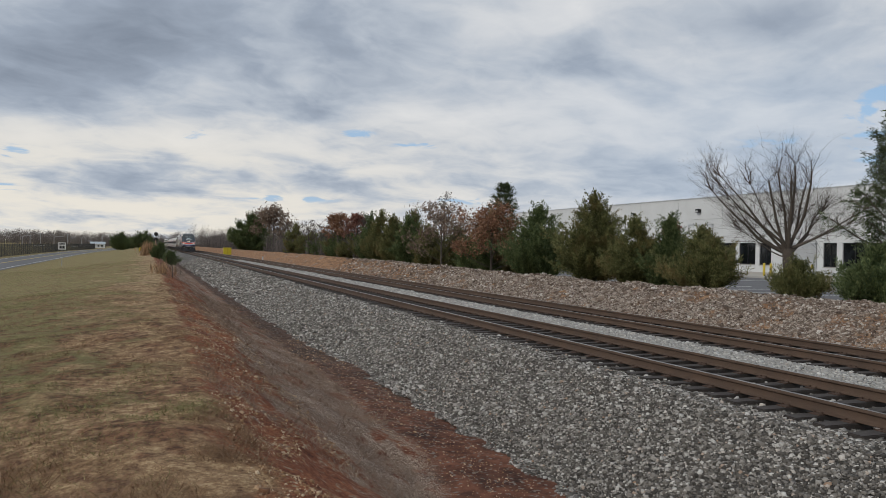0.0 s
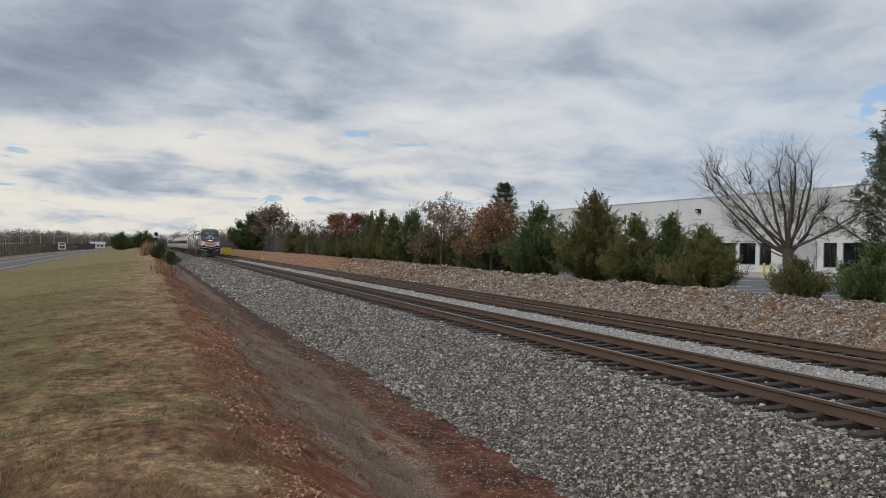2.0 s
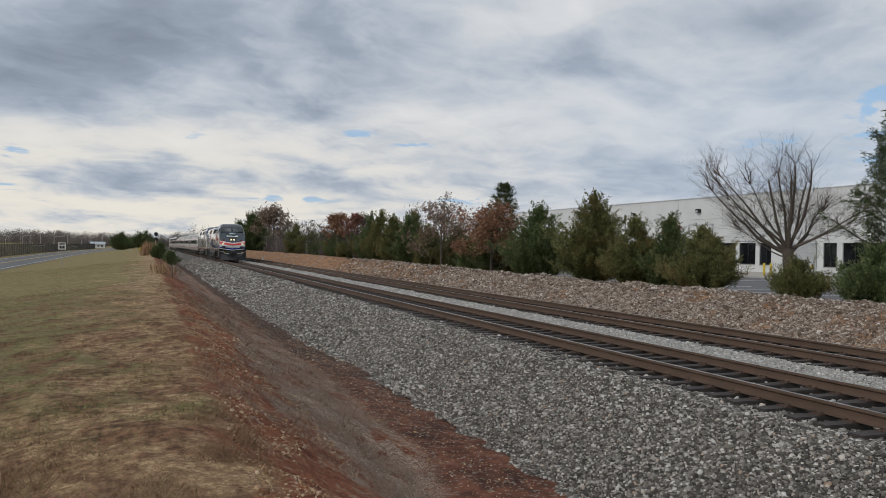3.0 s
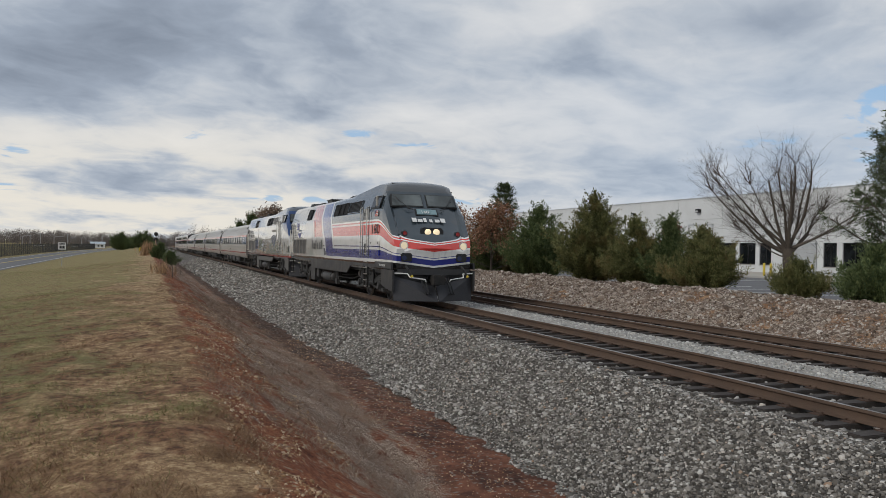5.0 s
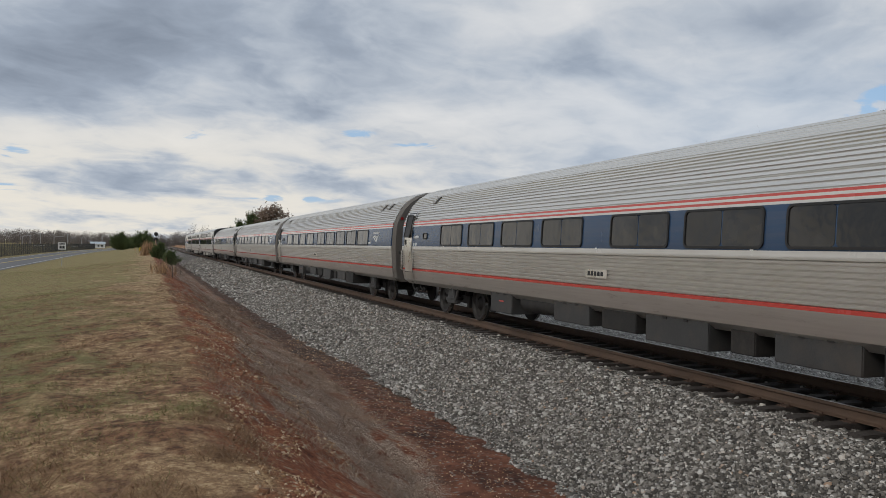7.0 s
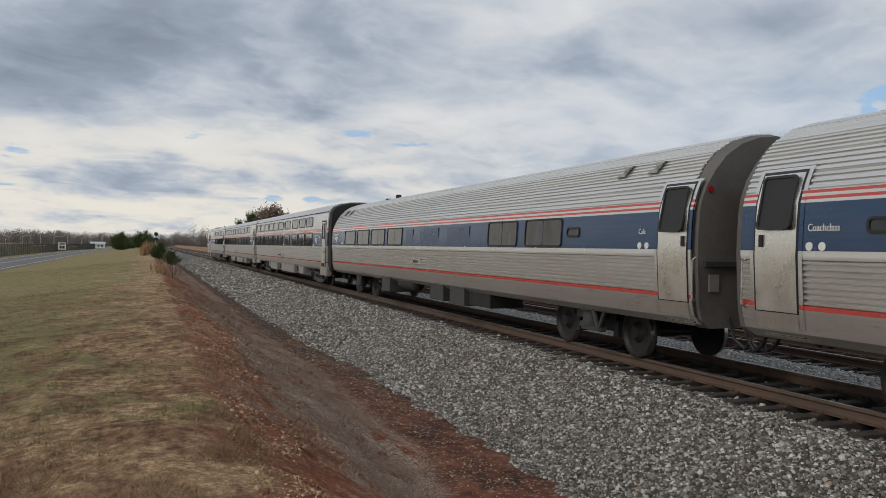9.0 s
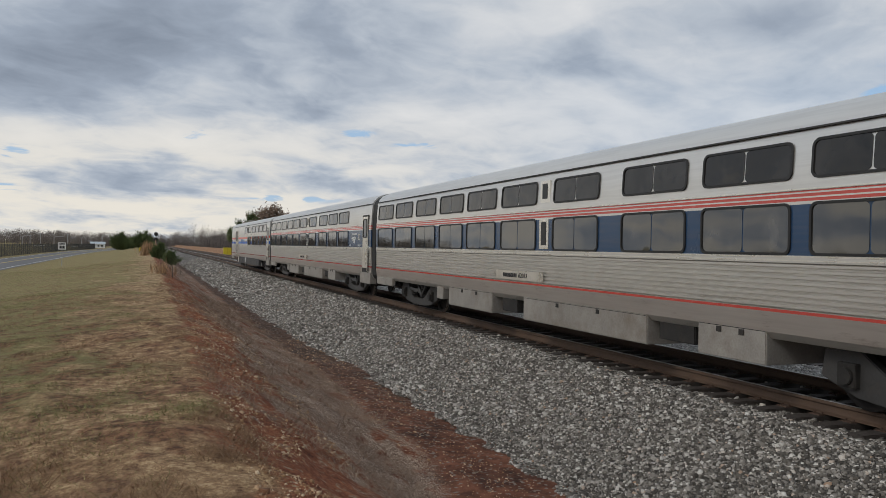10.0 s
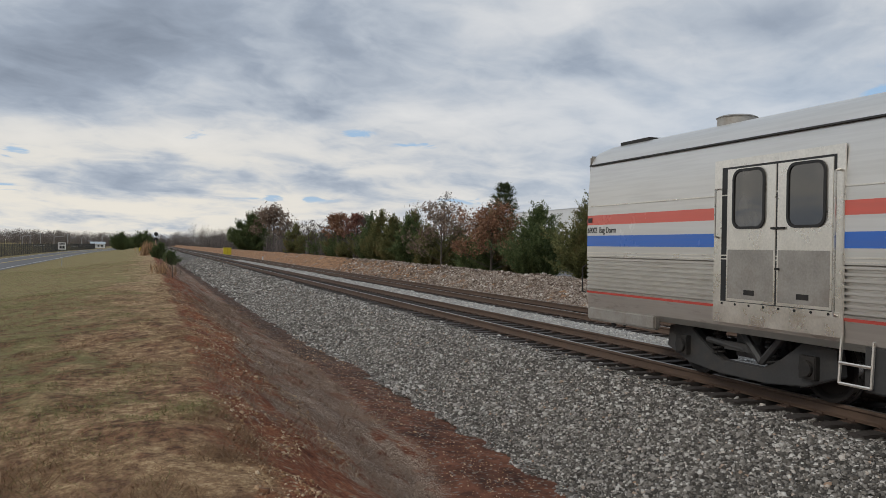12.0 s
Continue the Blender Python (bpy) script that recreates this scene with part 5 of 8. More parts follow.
    part("roof_fan", Shape().tube((-0.5, 17.0, 4.0), (-0.5, 17.0, 4.13), 0.62, 0.55, 28).tube((-0.5, 17.0, 4.13), (-0.5, 17.0, 4.15), 0.58, 0.5, 28), BLACKPAINT, L, smooth=40)
    part("roof_cover", Shape().box(-0.9, 0.2, 14.6, 15.6, 4.0, 4.12), UNDERGREY, L, bevel=0.02)
    part("end_diaphragm", Shape().box(-0.5, 0.5, 20.5, 20.95, 1.15, 3.3), RUBBER, L)
    if kind == "stripes":
        letters(number, 3.08, 2.42, 0.34, BLACKPAINT, L, -1.537, "side_number", 1.28)
        letters("F", 1.12, 1.66, 0.10, WHITEPAINT, L, -1.47, "end_letter")
        letters("BEECH", 1.98, 1.26, 0.075, WHITEPAINT, L, -1.53, "depot_lettering")
        letters("GROVE", 1.60, 1.26, 0.075, WHITEPAINT, L, -1.53, "depot_lettering")
        word_bars(14.35, 11.75, 1.78, 2.22, 6, -1.534, BLACKPAINT, L, "wordmark", "black bar of a wordmark", False)
        letters("50", 18.64, 2.78, 0.37, simple("lilac_paint", (0.13, 0.13, 0.33), 0.5, 0, 0.15), L, -1.536, "anniversary_number", 1.2)
        rail_mark(18.32, 17.25, 2.33, 2.64, -1.534, bpy.data.materials["lilac_paint"], L)
        word_bars(18.1, 17.25, 2.70, 2.77, 6, -1.534, NAVY, L)
        fl = part("flag", side_quad(Shape(), [(2.64, 3.04), (2.64, 3.24), (2.22, 3.24), (2.22, 3.04)], -1.533, 0.004), WHITEPAINT, L, "small striped flag decal")
        st = Shape()
        for k2 in range(4):
            side_quad(st, [(2.64, 3.04 + k2 * 0.056), (2.64, 3.068 + k2 * 0.056), (2.22, 3.068 + k2 * 0.056), (2.22, 3.04 + k2 * 0.056)], -1.537, 0.004)
        part("flag_stripes", st, REDPAINT, fl)
        part("flag_field", side_quad(Shape(), [(2.64, 3.13), (2.64, 3.24), (2.48, 3.24), (2.48, 3.13)], -1.541, 0.004), NAVY, fl)
        part("tail_recess", side_quad(Shape(), [(11.35, 1.52), (11.35, 1.72), (11.0, 1.72), (11.0, 1.52)], -1.533, 0.004), BLACKPAINT, L)
    else:
        letters(number, 15.72, 1.62, 0.72, NAVY, L, -1.537, "side_number", 0.98)
        rail_mark(7.35, 4.75, 1.78, 2.66, -1.534, simple("slate_blue_paint", (0.075, 0.088, 0.125), 0.4, 0, 0.15), L)
        word_bars(6.95, 4.75, 2.79, 2.93, 6, -1.534, simple("grey_wordmark_paint", (0.30, 0.285, 0.26), 0.5, 0, 0.1), L, "wordmark", "grey bar of a wordmark")
        part("side_recess", side_quad(Shape(), [(11.1, 1.45), (11.1, 1.72), (10.8, 1.72), (10.8, 1.45)], -1.533, 0.004), BLACKPAINT, L)
        part("nose_panel", side_quad(Shape(), [(1.36, 1.55), (1.36, 1.92), (0.82, 1.92), (0.82, 1.55)], -1.47, 0.004), paint, L)
    return L


# ---- coaches ----
def ripple(pts, z0, z1, pitch, depth):
    """Flutes on an outline between two heights."""
    out = []
    for (xa, za), (xb, zb) in zip(pts, pts[1:]):
        out.append((xa, za))
        if za >= z0 - 1e-6 and zb <= z1 + 1e-6:
            ln = math.hypot(xb - xa, zb - za)
            n = max(1, round(ln / pitch))
            nx, nz = (zb - za) / ln, -(xb - xa) / ln
            for k in range(n):
                for f, d in ((0.12, 0.0), (0.30, depth), (0.72, depth), (0.90, 0.0)):
                    t = (k + f) / n
                    out.append((xa + (xb - xa) * t - nx * (depth - d), za + (zb - za) * t - nz * (depth - d)))
    out.append(pts[-1])
    return out


AMF_PLAIN = coach_paint("smooth_steel_with_blue_band", [(0, None), (1.215, RED), (1.275, None), (1.955, BLUE), (2.56, WHITE), (2.60, RED), (2.64, WHITE), (2.68, RED), (2.73, None)])
ENDGREY = simple("dusty_car_end_paint", (0.13, 0.118, 0.106), 0.7, 0.1, 0.25, 2, 0.15, 30, dirt=(0.09, 0.07, 0.055))
AMF_OUT = [(1.30, 0.80), (1.46, 0.92), (1.515, 1.16), (1.525, 1.28), (1.56, 1.86), (1.565, 1.96), (1.555, 2.25), (1.535, 2.56), (1.50, 2.74), (1.40, 2.98), (1.24, 3.26), (1.02, 3.50), (0.70, 3.70), (0.35, 3.81), (0.0, 3.85)]
VIEW_OUT = [(1.40, 0.80), (1.50, 0.90), (1.53, 1.16), (1.535, 1.22), (1.545, 1.82), (1.545, 1.92), (1.545, 2.6), (1.53, 3.0), (1.50, 3.48), (1.44, 3.62), (1.32, 3.75), (1.0, 3.89), (0.5, 3.97), (0.0, 3.99)]


def coach_body(parent, outline, paint, s0, s1, name="body"):
    full = [(-x, z) for x, z in outline] + [(x, z) for x, z in reversed(outline[:-1])]
    sh = Shape()
    sh.loft([[(x, s, z) for x, z in full] for s in (s0, s1)], caps=True)
    return part(name, sh, paint, parent, smooth=25)


def side_x(outline, z):
    return -float(np.interp(z, [b for _, b in outline], [a for a, _ in outline]))


def under_boxes(parent, spec):
    for s0, s1, z0, z1, mt, x in spec:
        b = part("equipment_box", Shape().box(x, -0.4, s0, s1, z0, z1), mt, parent, bevel=0.015)
        if s1 - s0 > 1.2:
            for k in range(1, 3):
                s = s0 + (s1 - s0) * k / 3
                part("latch", Shape().box(x - 0.012, x + 0.01, s - 0.05, s + 0.05, z1 - 0.14, z1 - 0.06), DARKSTEEL, b)
            part("lid_seam", Shape().box(x - 0.003, x + 0.01, s0 + 0.02, s1 - 0.02, z1 - 0.05, z1 - 0.04), DARKSTEEL, b)
    part("centre_sill", Shape().box(-0.4, 0.4, 0.6, 25.4, 0.72, 0.95), DARKSTEEL, parent)
    part("train_pipe", Shape().pipe([(-0.9, 4, 0.80), (-0.95, 13, 0.76), (-0.9, 22, 0.80)], 0.03), DARKSTEEL, parent)


def end_gear(parent, tall):
    for s, way in ((0.05, 1), (25.96, -1)):
        coupler(parent, s, way)
        a, b = (0.02, 0.42) if way == 1 else (25.59, 25.99)
        top = 3.35 if not tall else 3.75
        d = part("end_diaphragm", Shape().box(-0.62, 0.62, a, b, 1.05, top - 0.55).box(-0.55, 0.55, a + 0.03, b - 0.03, top - 0.6, top - 0.35), RUBBER, parent)
        for x in (-0.85, -0.6, 0.6):
            part("jumper_hose", Shape().pipe([(x, s + 0.4 * way, 0.95), (x, s + 0.25 * way, 0.62), (x + 0.03, s + 0.05 * way, 0.50), (x + 0.02, s - 0.05 * way, 0.62)], 0.028, 6), RUBBER, parent)


def round_sided_coach(name, label, logo_front=True, wins=None, blank=(), gear=None):
    C = thing(name, label, "passenger car", "train")
    body = ripple(ripple(AMF_OUT, 1.28, 1.86, 0.072, 0.028), 2.74, 3.86, 0.085, 0.020)
    coach_body(C, body, AMF, 0.62, 25.39)
    for s, a in ((0.60, 0.42), (25.41, 25.59)):
        rim = Shape()
        inner = [(x * 0.985, z - 0.02) for x, z in AMF_OUT]
        full = [(-x, z) for x, z in inner] + [(x, z) for x, z in reversed(inner[:-1])]
        rim.loft([[(x, s, z) for x, z in full], [(x * 0.95, a, z - (0.05 if z > 3 else 0)) for x, z in full]], caps=True)
        part("car_end", rim, ENDGREY, C, "dusty grey-brown car end", smooth=30)
        part("end_light", Shape().tube((-1.25, min(s, a) - 0.02, 2.9), (-1.25, max(s, a) + 0.02, 2.9), 0.05, n=10), REDLENS, C)
    part("end_placard", Shape().box(-1.26, -1.08, 0.395, 0.425, 1.34, 1.60), BOXSTEEL, C, "small pale notice on the car end")
    part("end_ledge", Shape().box(-1.36, -0.62, 0.36, 0.43, 1.72, 1.80), UNDERGREY, C)
    wins = wins or [(3.65, 5.24), (5.50, 7.02), (7.42, 8.92), (9.38, 11.0), (11.45, 13.07), (14.1, 15.7), (16.17, 17.72), (18.22, 19.76), (20.25, 21.8)]
    for a, b in wins:
        window(C, b, a, 2.03, 2.54, side_x(AMF_OUT, 2.03), side_x(AMF_OUT, 2.54), 2, 0.07)
    for a, b in blank:
        part("blank_panel", side_quad(Shape(), [(b, 2.03), (b, 2.50), (a, 2.50), (a, 2.03)], -1.558, 0.004), AMF, C)
    d0, d1 = (24.38, 25.10) if logo_front else (0.55, 1.27)
    def sheet(zs, s0, s1, out):
        sh = Shape()
        for o in (out, -0.02):
            sh.loft([[(side_x(AMF_OUT, z) - o, s, z) for z in zs] for s in (s0, s1)])
        return sh
    zs = [1.18, 1.3, 1.9, 2.3, 2.6, 2.85, 2.98]
    part("door_recess", sheet([0.84, 0.98] + zs + [3.06], d0 - 0.10, d1 + 0.10, 0.010), AMF_PLAIN, C, smooth=40)
    part("door_gap", sheet([0.86] + zs + [3.02], d0 - 0.03, d1 + 0.03, 0.013), BLACKPAINT, C)
    door = part("side_door", sheet(zs, d0, d1, 0.018), BRIGHT, C, "plain steel vestibule door", smooth=40)
    part("step_trap", sheet([0.84, 0.98, 1.15], d0, d1, 0.020), BRIGHT, C, smooth=40)
    bow = 0.020 + max(0.0, *[side_x(AMF_OUT, 2.28) + (side_x(AMF_OUT, 2.92) - side_x(AMF_OUT, 2.28)) * (z - 2.28) / 0.64 - side_x(AMF_OUT, z) for z in (2.3, 2.45, 2.6, 2.72, 2.85)])
    window(door, d1 - 0.10, d0 + 0.10, 2.28, 2.92, side_x(AMF_OUT, 2.28) - bow, side_x(AMF_OUT, 2.92) - bow, 1, 0.04, None, DUSTYGLASS)
    hs = d0 + 0.08 if not logo_front else d1 - 0.12
    part("door_handle", Shape().box(-1.60, -1.57, hs - 0.03, hs + 0.03, 2.02, 2.18), DARKSTEEL, door)
    gs = d1 + 0.20 if logo_front else d0 - 0.20
    part("grab_rail", Shape().pipe([(-1.53, gs, 1.2), (-1.61, gs, 1.24), (-1.61, gs, 1.82), (-1.55, gs, 1.86)], 0.016, 6), CHROME, C)
    word = ("Coachclass", 24.2, 0.09) if logo_front else ("Cafe", 1.82, 0.09)
    letters(word[0], word[1], 2.22, word[2], WHITEPAINT, C, -1.566, "class_lettering", 0.85)
    for k in range(2):
        s = word[1] - 0.03 - k * 0.2
        part("pictogram", Shape().tube((-1.572, s, 2.03), (-1.56, s, 2.03), 0.055, n=14), WHITEPAINT, C, "round white pictogram")
    np_ = part("number_plate", side_quad(Shape(), [(13.94, 1.44), (13.94, 1.59), (13.22, 1.59), (13.22, 1.44)], -1.545, 0.012), BRIGHT, C)
    word_bars(13.86, 13.30, 1.475, 1.555, 5, -1.556, BLACKPAINT, np_, "plate", "dark bar of a car number")
    sw = (22.98, 23.3) if logo_front else (3.8, 4.22)
    window(C, sw[1], sw[0], 2.22, 2.34, side_x(AMF_OUT, 2.24), side_x(AMF_OUT, 2.36), 1, 0.04)
    L0 = 2.95 if logo_front else 24.95
    rail_mark(L0, L0 - 0.85, 2.10, 2.36, -1.558, WHITEPAINT, C)
    word_bars(L0 - 0.05, L0 - 0.85, 2.41, 2.46, 6, -1.55, WHITEPAINT, C, "wordmark", "white bar of a wordmark")
    word_bars(L0 + (0.6 if logo_front else -1.45), L0 + (0.3 if logo_front else -1.8), 2.04, 2.11, 5, -1.562, WHITEPAINT, C, "car_number", "white bar of a small car number")
    for base in (1.9, 2.75, 23.1) if logo_front else (1.75, 2.7, 23.3, 24.2):
        h = Shape()
        h.hexa([(side_x(AMF_OUT, z) - o, s, z) for z, o in ((3.26, 0.04), (3.46, 0.04)) for s in (base, base + 0.3)] + [(side_x(AMF_OUT, z) + 0.05, s, z) for z in (3.26, 3.46) for s in (base, base + 0.3)])
        part("roof_hatch", h, BOXSTEEL, C)
    if not logo_front:
        for s, hgt in ((21.95, 0.06), (20.52, 0.14)):
            part("roof_vent", Shape().hexa([(-0.1, s - 0.12, 3.80), (0.1, s - 0.12, 3.80), (0.1, s + 0.12, 3.80), (-0.1, s + 0.12, 3.80), (-0.08, s - 0.07, 3.86 + hgt), (0.08, s - 0.07, 3.86 + hgt), (0.08, s + 0.09, 3.86 + hgt), (-0.08, s + 0.09, 3.86 + hgt)]), DARKSTEEL, C)
    coach_truck(C, 4.2, True)
    coach_truck(C, 22.0, True)
    under_boxes(C, gear or [(6.4, 7.6, 0.44, 0.98, DARKSTEEL, -1.42), (7.9, 9.3, 0.50, 1.0, UNDERGREY, -1.40), (9.7, 10.2, 0.5, 1.0, DARKSTEEL, -1.36), (10.6, 12.2, 0.46, 1.0, UNDERGREY, -1.42), (12.5, 13.6, 0.52, 1.0, DARKSTEEL, -1.4), (14.0, 15.4, 0.50, 1.0, UNDERGREY, -1.42), (17.4, 18.6, 0.44, 1.0, UNDERGREY, -1.42)])
    tk = Shape()
    tk.disc(0, 0, 0, [(0, 0.05), (0.1, 0.2), (1.7, 0.2), (1.8, 0.05)], 20)
    tk.v = [(-1.15 + y, (15.4 if gear is None else 14.4) + x, 0.74 + z) for x, y, z in tk.v]
    part("air_reservoir", tk, DARKSTEEL, C, smooth=35)
    part("brake_label", side_quad(Shape(), [(18.1, 0.70), (18.1, 0.73), (17.85, 0.73), (17.85, 0.70)], -1.422, 0.004), REDPAINT, C)
    end_gear(C, False)
    for k in range(5):
        part("side_marker", side_quad(Shape(), [(5.6 + 4 * k, 1.965), (5.6 + 4 * k, 1.99), (5.54 + 4 * k, 1.99), (5.54 + 4 * k, 1.965)], -1.566, 0.006), WHITEPAINT, C)
    return C


def two_row_car(name, label, kind):
    C = thing(name, label, "passenger car", "train")
    paint = VIEW if kind == "sleeper" else PHASE
    body = ripple(VIEW_OUT, 1.22, 1.83, 0.076, 0.034)
    coach_body(C, body, paint, 0.42, 25.72)
    eave = Shape()
    for s0, s1 in ((0.42, 25.72),):
        eave.hexa([(-1.53, s0, 3.50), (-1.49, s0, 3.50), (-1.49, s1, 3.50), (-1.53, s1, 3.50), (-1.515, s0, 3.525), (-1.47, s0, 3.525), (-1.47, s1, 3.525), (-1.515, s1, 3.525)])
    part("drip_rail", eave, DARKSTEEL, C)
    # lower trim mouldings
    tr = Shape()
    for z in (1.84, 1.89, 2.74):
        tr.box(-1.556, -1.53, 0.45, 25.7, z, z + 0.018)
    part("trim_moulding", tr, BRIGHT, C)
    win = [(4.0, 5.7), (6.08, 7.77), (8.2, 9.9), (10.72, 12.40), (13.2, 14.93), (15.3, 17.04), (17.4, 19.1), (19.52, 21.22), (21.66, 23.34), (23.72, 25.42)] if kind == "sleeper" else [(2.0, 3.7), (4.08, 5.82), (6.2, 7.9), (8.28, 10.0), (10.82, 12.55)]
    for a, b in win:
        window(C, b, a, 1.95, 2.55, side_x(VIEW_OUT, 2.0), side_x(VIEW_OUT, 2.5), 2, 0.08, None, CURTAIN)
    for a, b in win + ([] if kind == "sleeper" else [(13.33, 15.03)]):
        window(C, b, a, 2.91, 3.34, side_x(VIEW_OUT, 2.9), side_x(VIEW_OUT, 3.34), 2, 0.08)
    for z0, z1 in ((1.95, 2.57), (2.91, 3.36)):
        s = 12.62
        fr = part("vent_panel", side_quad(Shape(), [(s + 0.38, z0), (s + 0.38, z1), (s - 0.02, z1), (s - 0.02, z0)], -1.545 + (0.02 if z0 > 2.7 else 0), 0.012), BRIGHT, C)
        part("vent_slot", side_quad(Shape(), [(s + 0.29, z0 + 0.08), (s + 0.29, z1 - 0.06), (s + 0.08, z1 - 0.06), (s + 0.08, z0 + 0.08)], -1.557 + (0.02 if z0 > 2.7 else 0), 0.008), BLACKPAINT, fr)
    # vestibule door at the front end, set back in a dark recess
    d0, d1 = 0.82, 1.58
    part("door_recess", side_quad(Shape(), [(d1 + 0.06, 0.98), (d1 + 0.06, 3.12), (d0 - 0.06, 3.12), (d0 - 0.06, 0.98)], -1.545, 0.004), DARKSTEEL, C)
    door = part("side_door", side_quad(Shape(), [(d1, 1.14), (d1, 3.06), (d0, 3.06), (d0, 1.14)], -1.549, 0.012), BRIGHT, C, "bright steel vestibule door", bevel=0.004)
    window(door, d1 - 0.15, d0 + 0.15, 2.3, 2.95, -1.562, -1.562, 1, 0.09)
    part("door_handle", Shape().box(-1.60, -1.56, d0 + 0.1, d0 + 0.2, 2.1, 2.13), CHROME, door)
    part("grab_rail", Shape().pipe([(-1.54, d0 - 0.12, 1.0), (-1.60, d0 - 0.12, 1.04), (-1.60, d0 - 0.12, 1.9), (-1.54, d0 - 0.12, 1.94)], 0.018, 6), CHROME, C)
    part("kick_panel", Shape().box(-1.54, -1.3, 0.45, 2.0, 0.56, 0.98), BOXSTEEL, C, bevel=0.02)
    ends = [(0.42, 0.12)] + ([(25.72, 26.0)] if kind == "sleeper" else [])
    for s, a in ends:
        sh = Shape()
        full = [(-x * 0.97, z - 0.03) for x, z in VIEW_OUT] + [(x * 0.97, z - 0.03) for x, z in reversed(VIEW_OUT[:-1])]
        sh.loft([[(x, s, z) for x, z in full], [(x * 0.97, a, z - (0.04 if z > 3 else -0.05)) for x, z in full]], caps=True)
        part("car_end", sh, RUBBER, C, "dark inter-car fairing", smooth=30)
        part("end_light", Shape().tube((-1.36, min(s, a) - 0.03, 2.62), (-1.36, max(s, a) + 0.03, 2.62), 0.06, n=10), REDLENS, C)
    coach_truck(C, 4.15, False)
    coach_truck(C, 22.0, False)
    if kind == "sleeper":
        rail_mark(3.35, 2.55, 2.04, 2.34, -1.548, WHITEPAINT, C)
        word_bars(3.3, 2.5, 2.40, 2.45, 6, -1.548, WHITEPAINT, C, "wordmark", "white bar of a wordmark")
        fr = part("info_display", side_quad(Shape(), [(2.25, 2.2), (2.25, 2.42), (1.98, 2.42), (1.98, 2.2)], -1.547, 0.01), BRIGHT, C)
        part("display_glass", side_quad(Shape(), [(2.21, 2.23), (2.21, 2.39), (2.02, 2.39), (2.02, 2.23)], -1.556, 0.004), GLASS, fr)
        letters("Sleeping Car", 2.35, 1.965, 0.06, WHITEPAINT, C, -1.549, "class_lettering")
        letters("62033", 3.78, 1.945, 0.07, WHITEPAINT, C, -1.549, "car_number")
        pl = part("name_plate", side_quad(Shape(), [(15.16, 1.26), (15.16, 1.46), (12.8, 1.46), (12.8, 1.26)], -1.555, 0.008), BRIGHT, C)
        word_bars(14.75, 14.02, 1.31, 1.40, 9, -1.566, BLACKPAINT, pl, "type", "dark bar of a type name")
        letters("62033", 13.95, 1.31, 0.10, BLACKPAINT, pl, -1.566, "plate_lettering", 1.2)
        under_boxes(C, [(6.5, 7.9, 0.44, 0.94, BOXSTEEL, -1.50), (8.1, 9.0, 0.52, 0.94, DARKSTEEL, -1.40), (9.2, 13.8, 0.40, 0.92, BOXSTEEL, -1.50), (14.3, 15.1, 0.5, 0.92, DARKSTEEL, -1.4), (15.5, 18.4, 0.40, 0.92, BOXSTEEL, -1.50), (19.0, 19.5, 0.50, 0.9, BOXSTEEL, -1.45)])
        part("step_flange", Shape().box(-1.53, -1.40, 23.7, 25.6, 0.62, 0.9), BOXSTEEL, C, bevel=0.03)
    else:
        # baggage section at the rear with paired doors
        part("door_surround", side_quad(Shape(), [(22.16, 0.95), (22.16, 3.25), (19.86, 3.25), (19.86, 0.95)], -1.545, 0.008), BRIGHT, C)
        part("door_shadow_gap", side_quad(Shape(), [(22.0, 1.22), (22.0, 3.14), (19.98, 3.14), (19.98, 1.22)], -1.552, 0.003), BLACKPAINT, C)
        for a, b, w0, w1 in ((21.88, 20.95, 21.72, 21.17), (20.92, 20.02, 20.71, 20.15)):
            lf = part("baggage_door", side_quad(Shape(), [(a, 1.26), (a, 3.11), (b, 3.11), (b, 1.26)], -1.553, 0.012), BRIGHT, C, "bright steel baggage door leaf", bevel=0.004)
            window(lf, w0, w1, 2.30, 3.06, -1.566, -1.566, 1, 0.11, None, CURTAIN)
            part("scuff_plate", side_quad(Shape(), [(a - 0.03, 1.30), (a - 0.03, 1.98), (b + 0.03, 1.98), (b + 0.03, 1.30)], -1.564, 0.004), BOXSTEEL, lf)
            part("vent_plate", side_quad(Shape(), [((a + b) / 2 + 0.1, 1.36), ((a + b) / 2 + 0.1, 1.43), ((a + b) / 2 - 0.1, 1.43), ((a + b) / 2 - 0.1, 1.36)], -1.568, 0.004), DARKSTEEL, lf)
        part("door_latch", Shape().box(-1.60, -1.56, 20.78, 21.0, 2.25, 2.28).box(-1.60, -1.56, 20.86, 20.92, 1.72, 1.75), DARKSTEEL, C)
        sill = Shape().box(-1.575, -1.54, 19.9, 22.1, 1.18, 1.25)
        sp = part("door_sill", sill, BRIGHT, C)
        for k in range(8):
            part("sill_bolt", Shape().tube((-1.585, 20.05 + k * 0.27, 1.22), (-1.57, 20.05 + k * 0.27, 1.22), 0.018, n=6), DARKSTEEL, sp)
        for s, z0, z1 in ((22.05, 2.15, 2.85), (19.93, 1.2, 2.95)):
            part("grab_rail", Shape().pipe([(-1.55, s, z1), (-1.63, s, z1 - 0.02), (-1.63, s, z0 + 0.02), (-1.55, s, z0)], 0.016, 6), CHROME, C)
        letters("69002  Bag Dorm", 25.70, 2.255, 0.105, BLACKPAINT, C, -1.549, "car_lettering", 0.86)
        rail_mark(17.7, 16.9, 2.10, 2.45, -1.549, simple("emblem_blue", (0.03, 0.16, 0.42), 0.4, 0, 0.1), C)
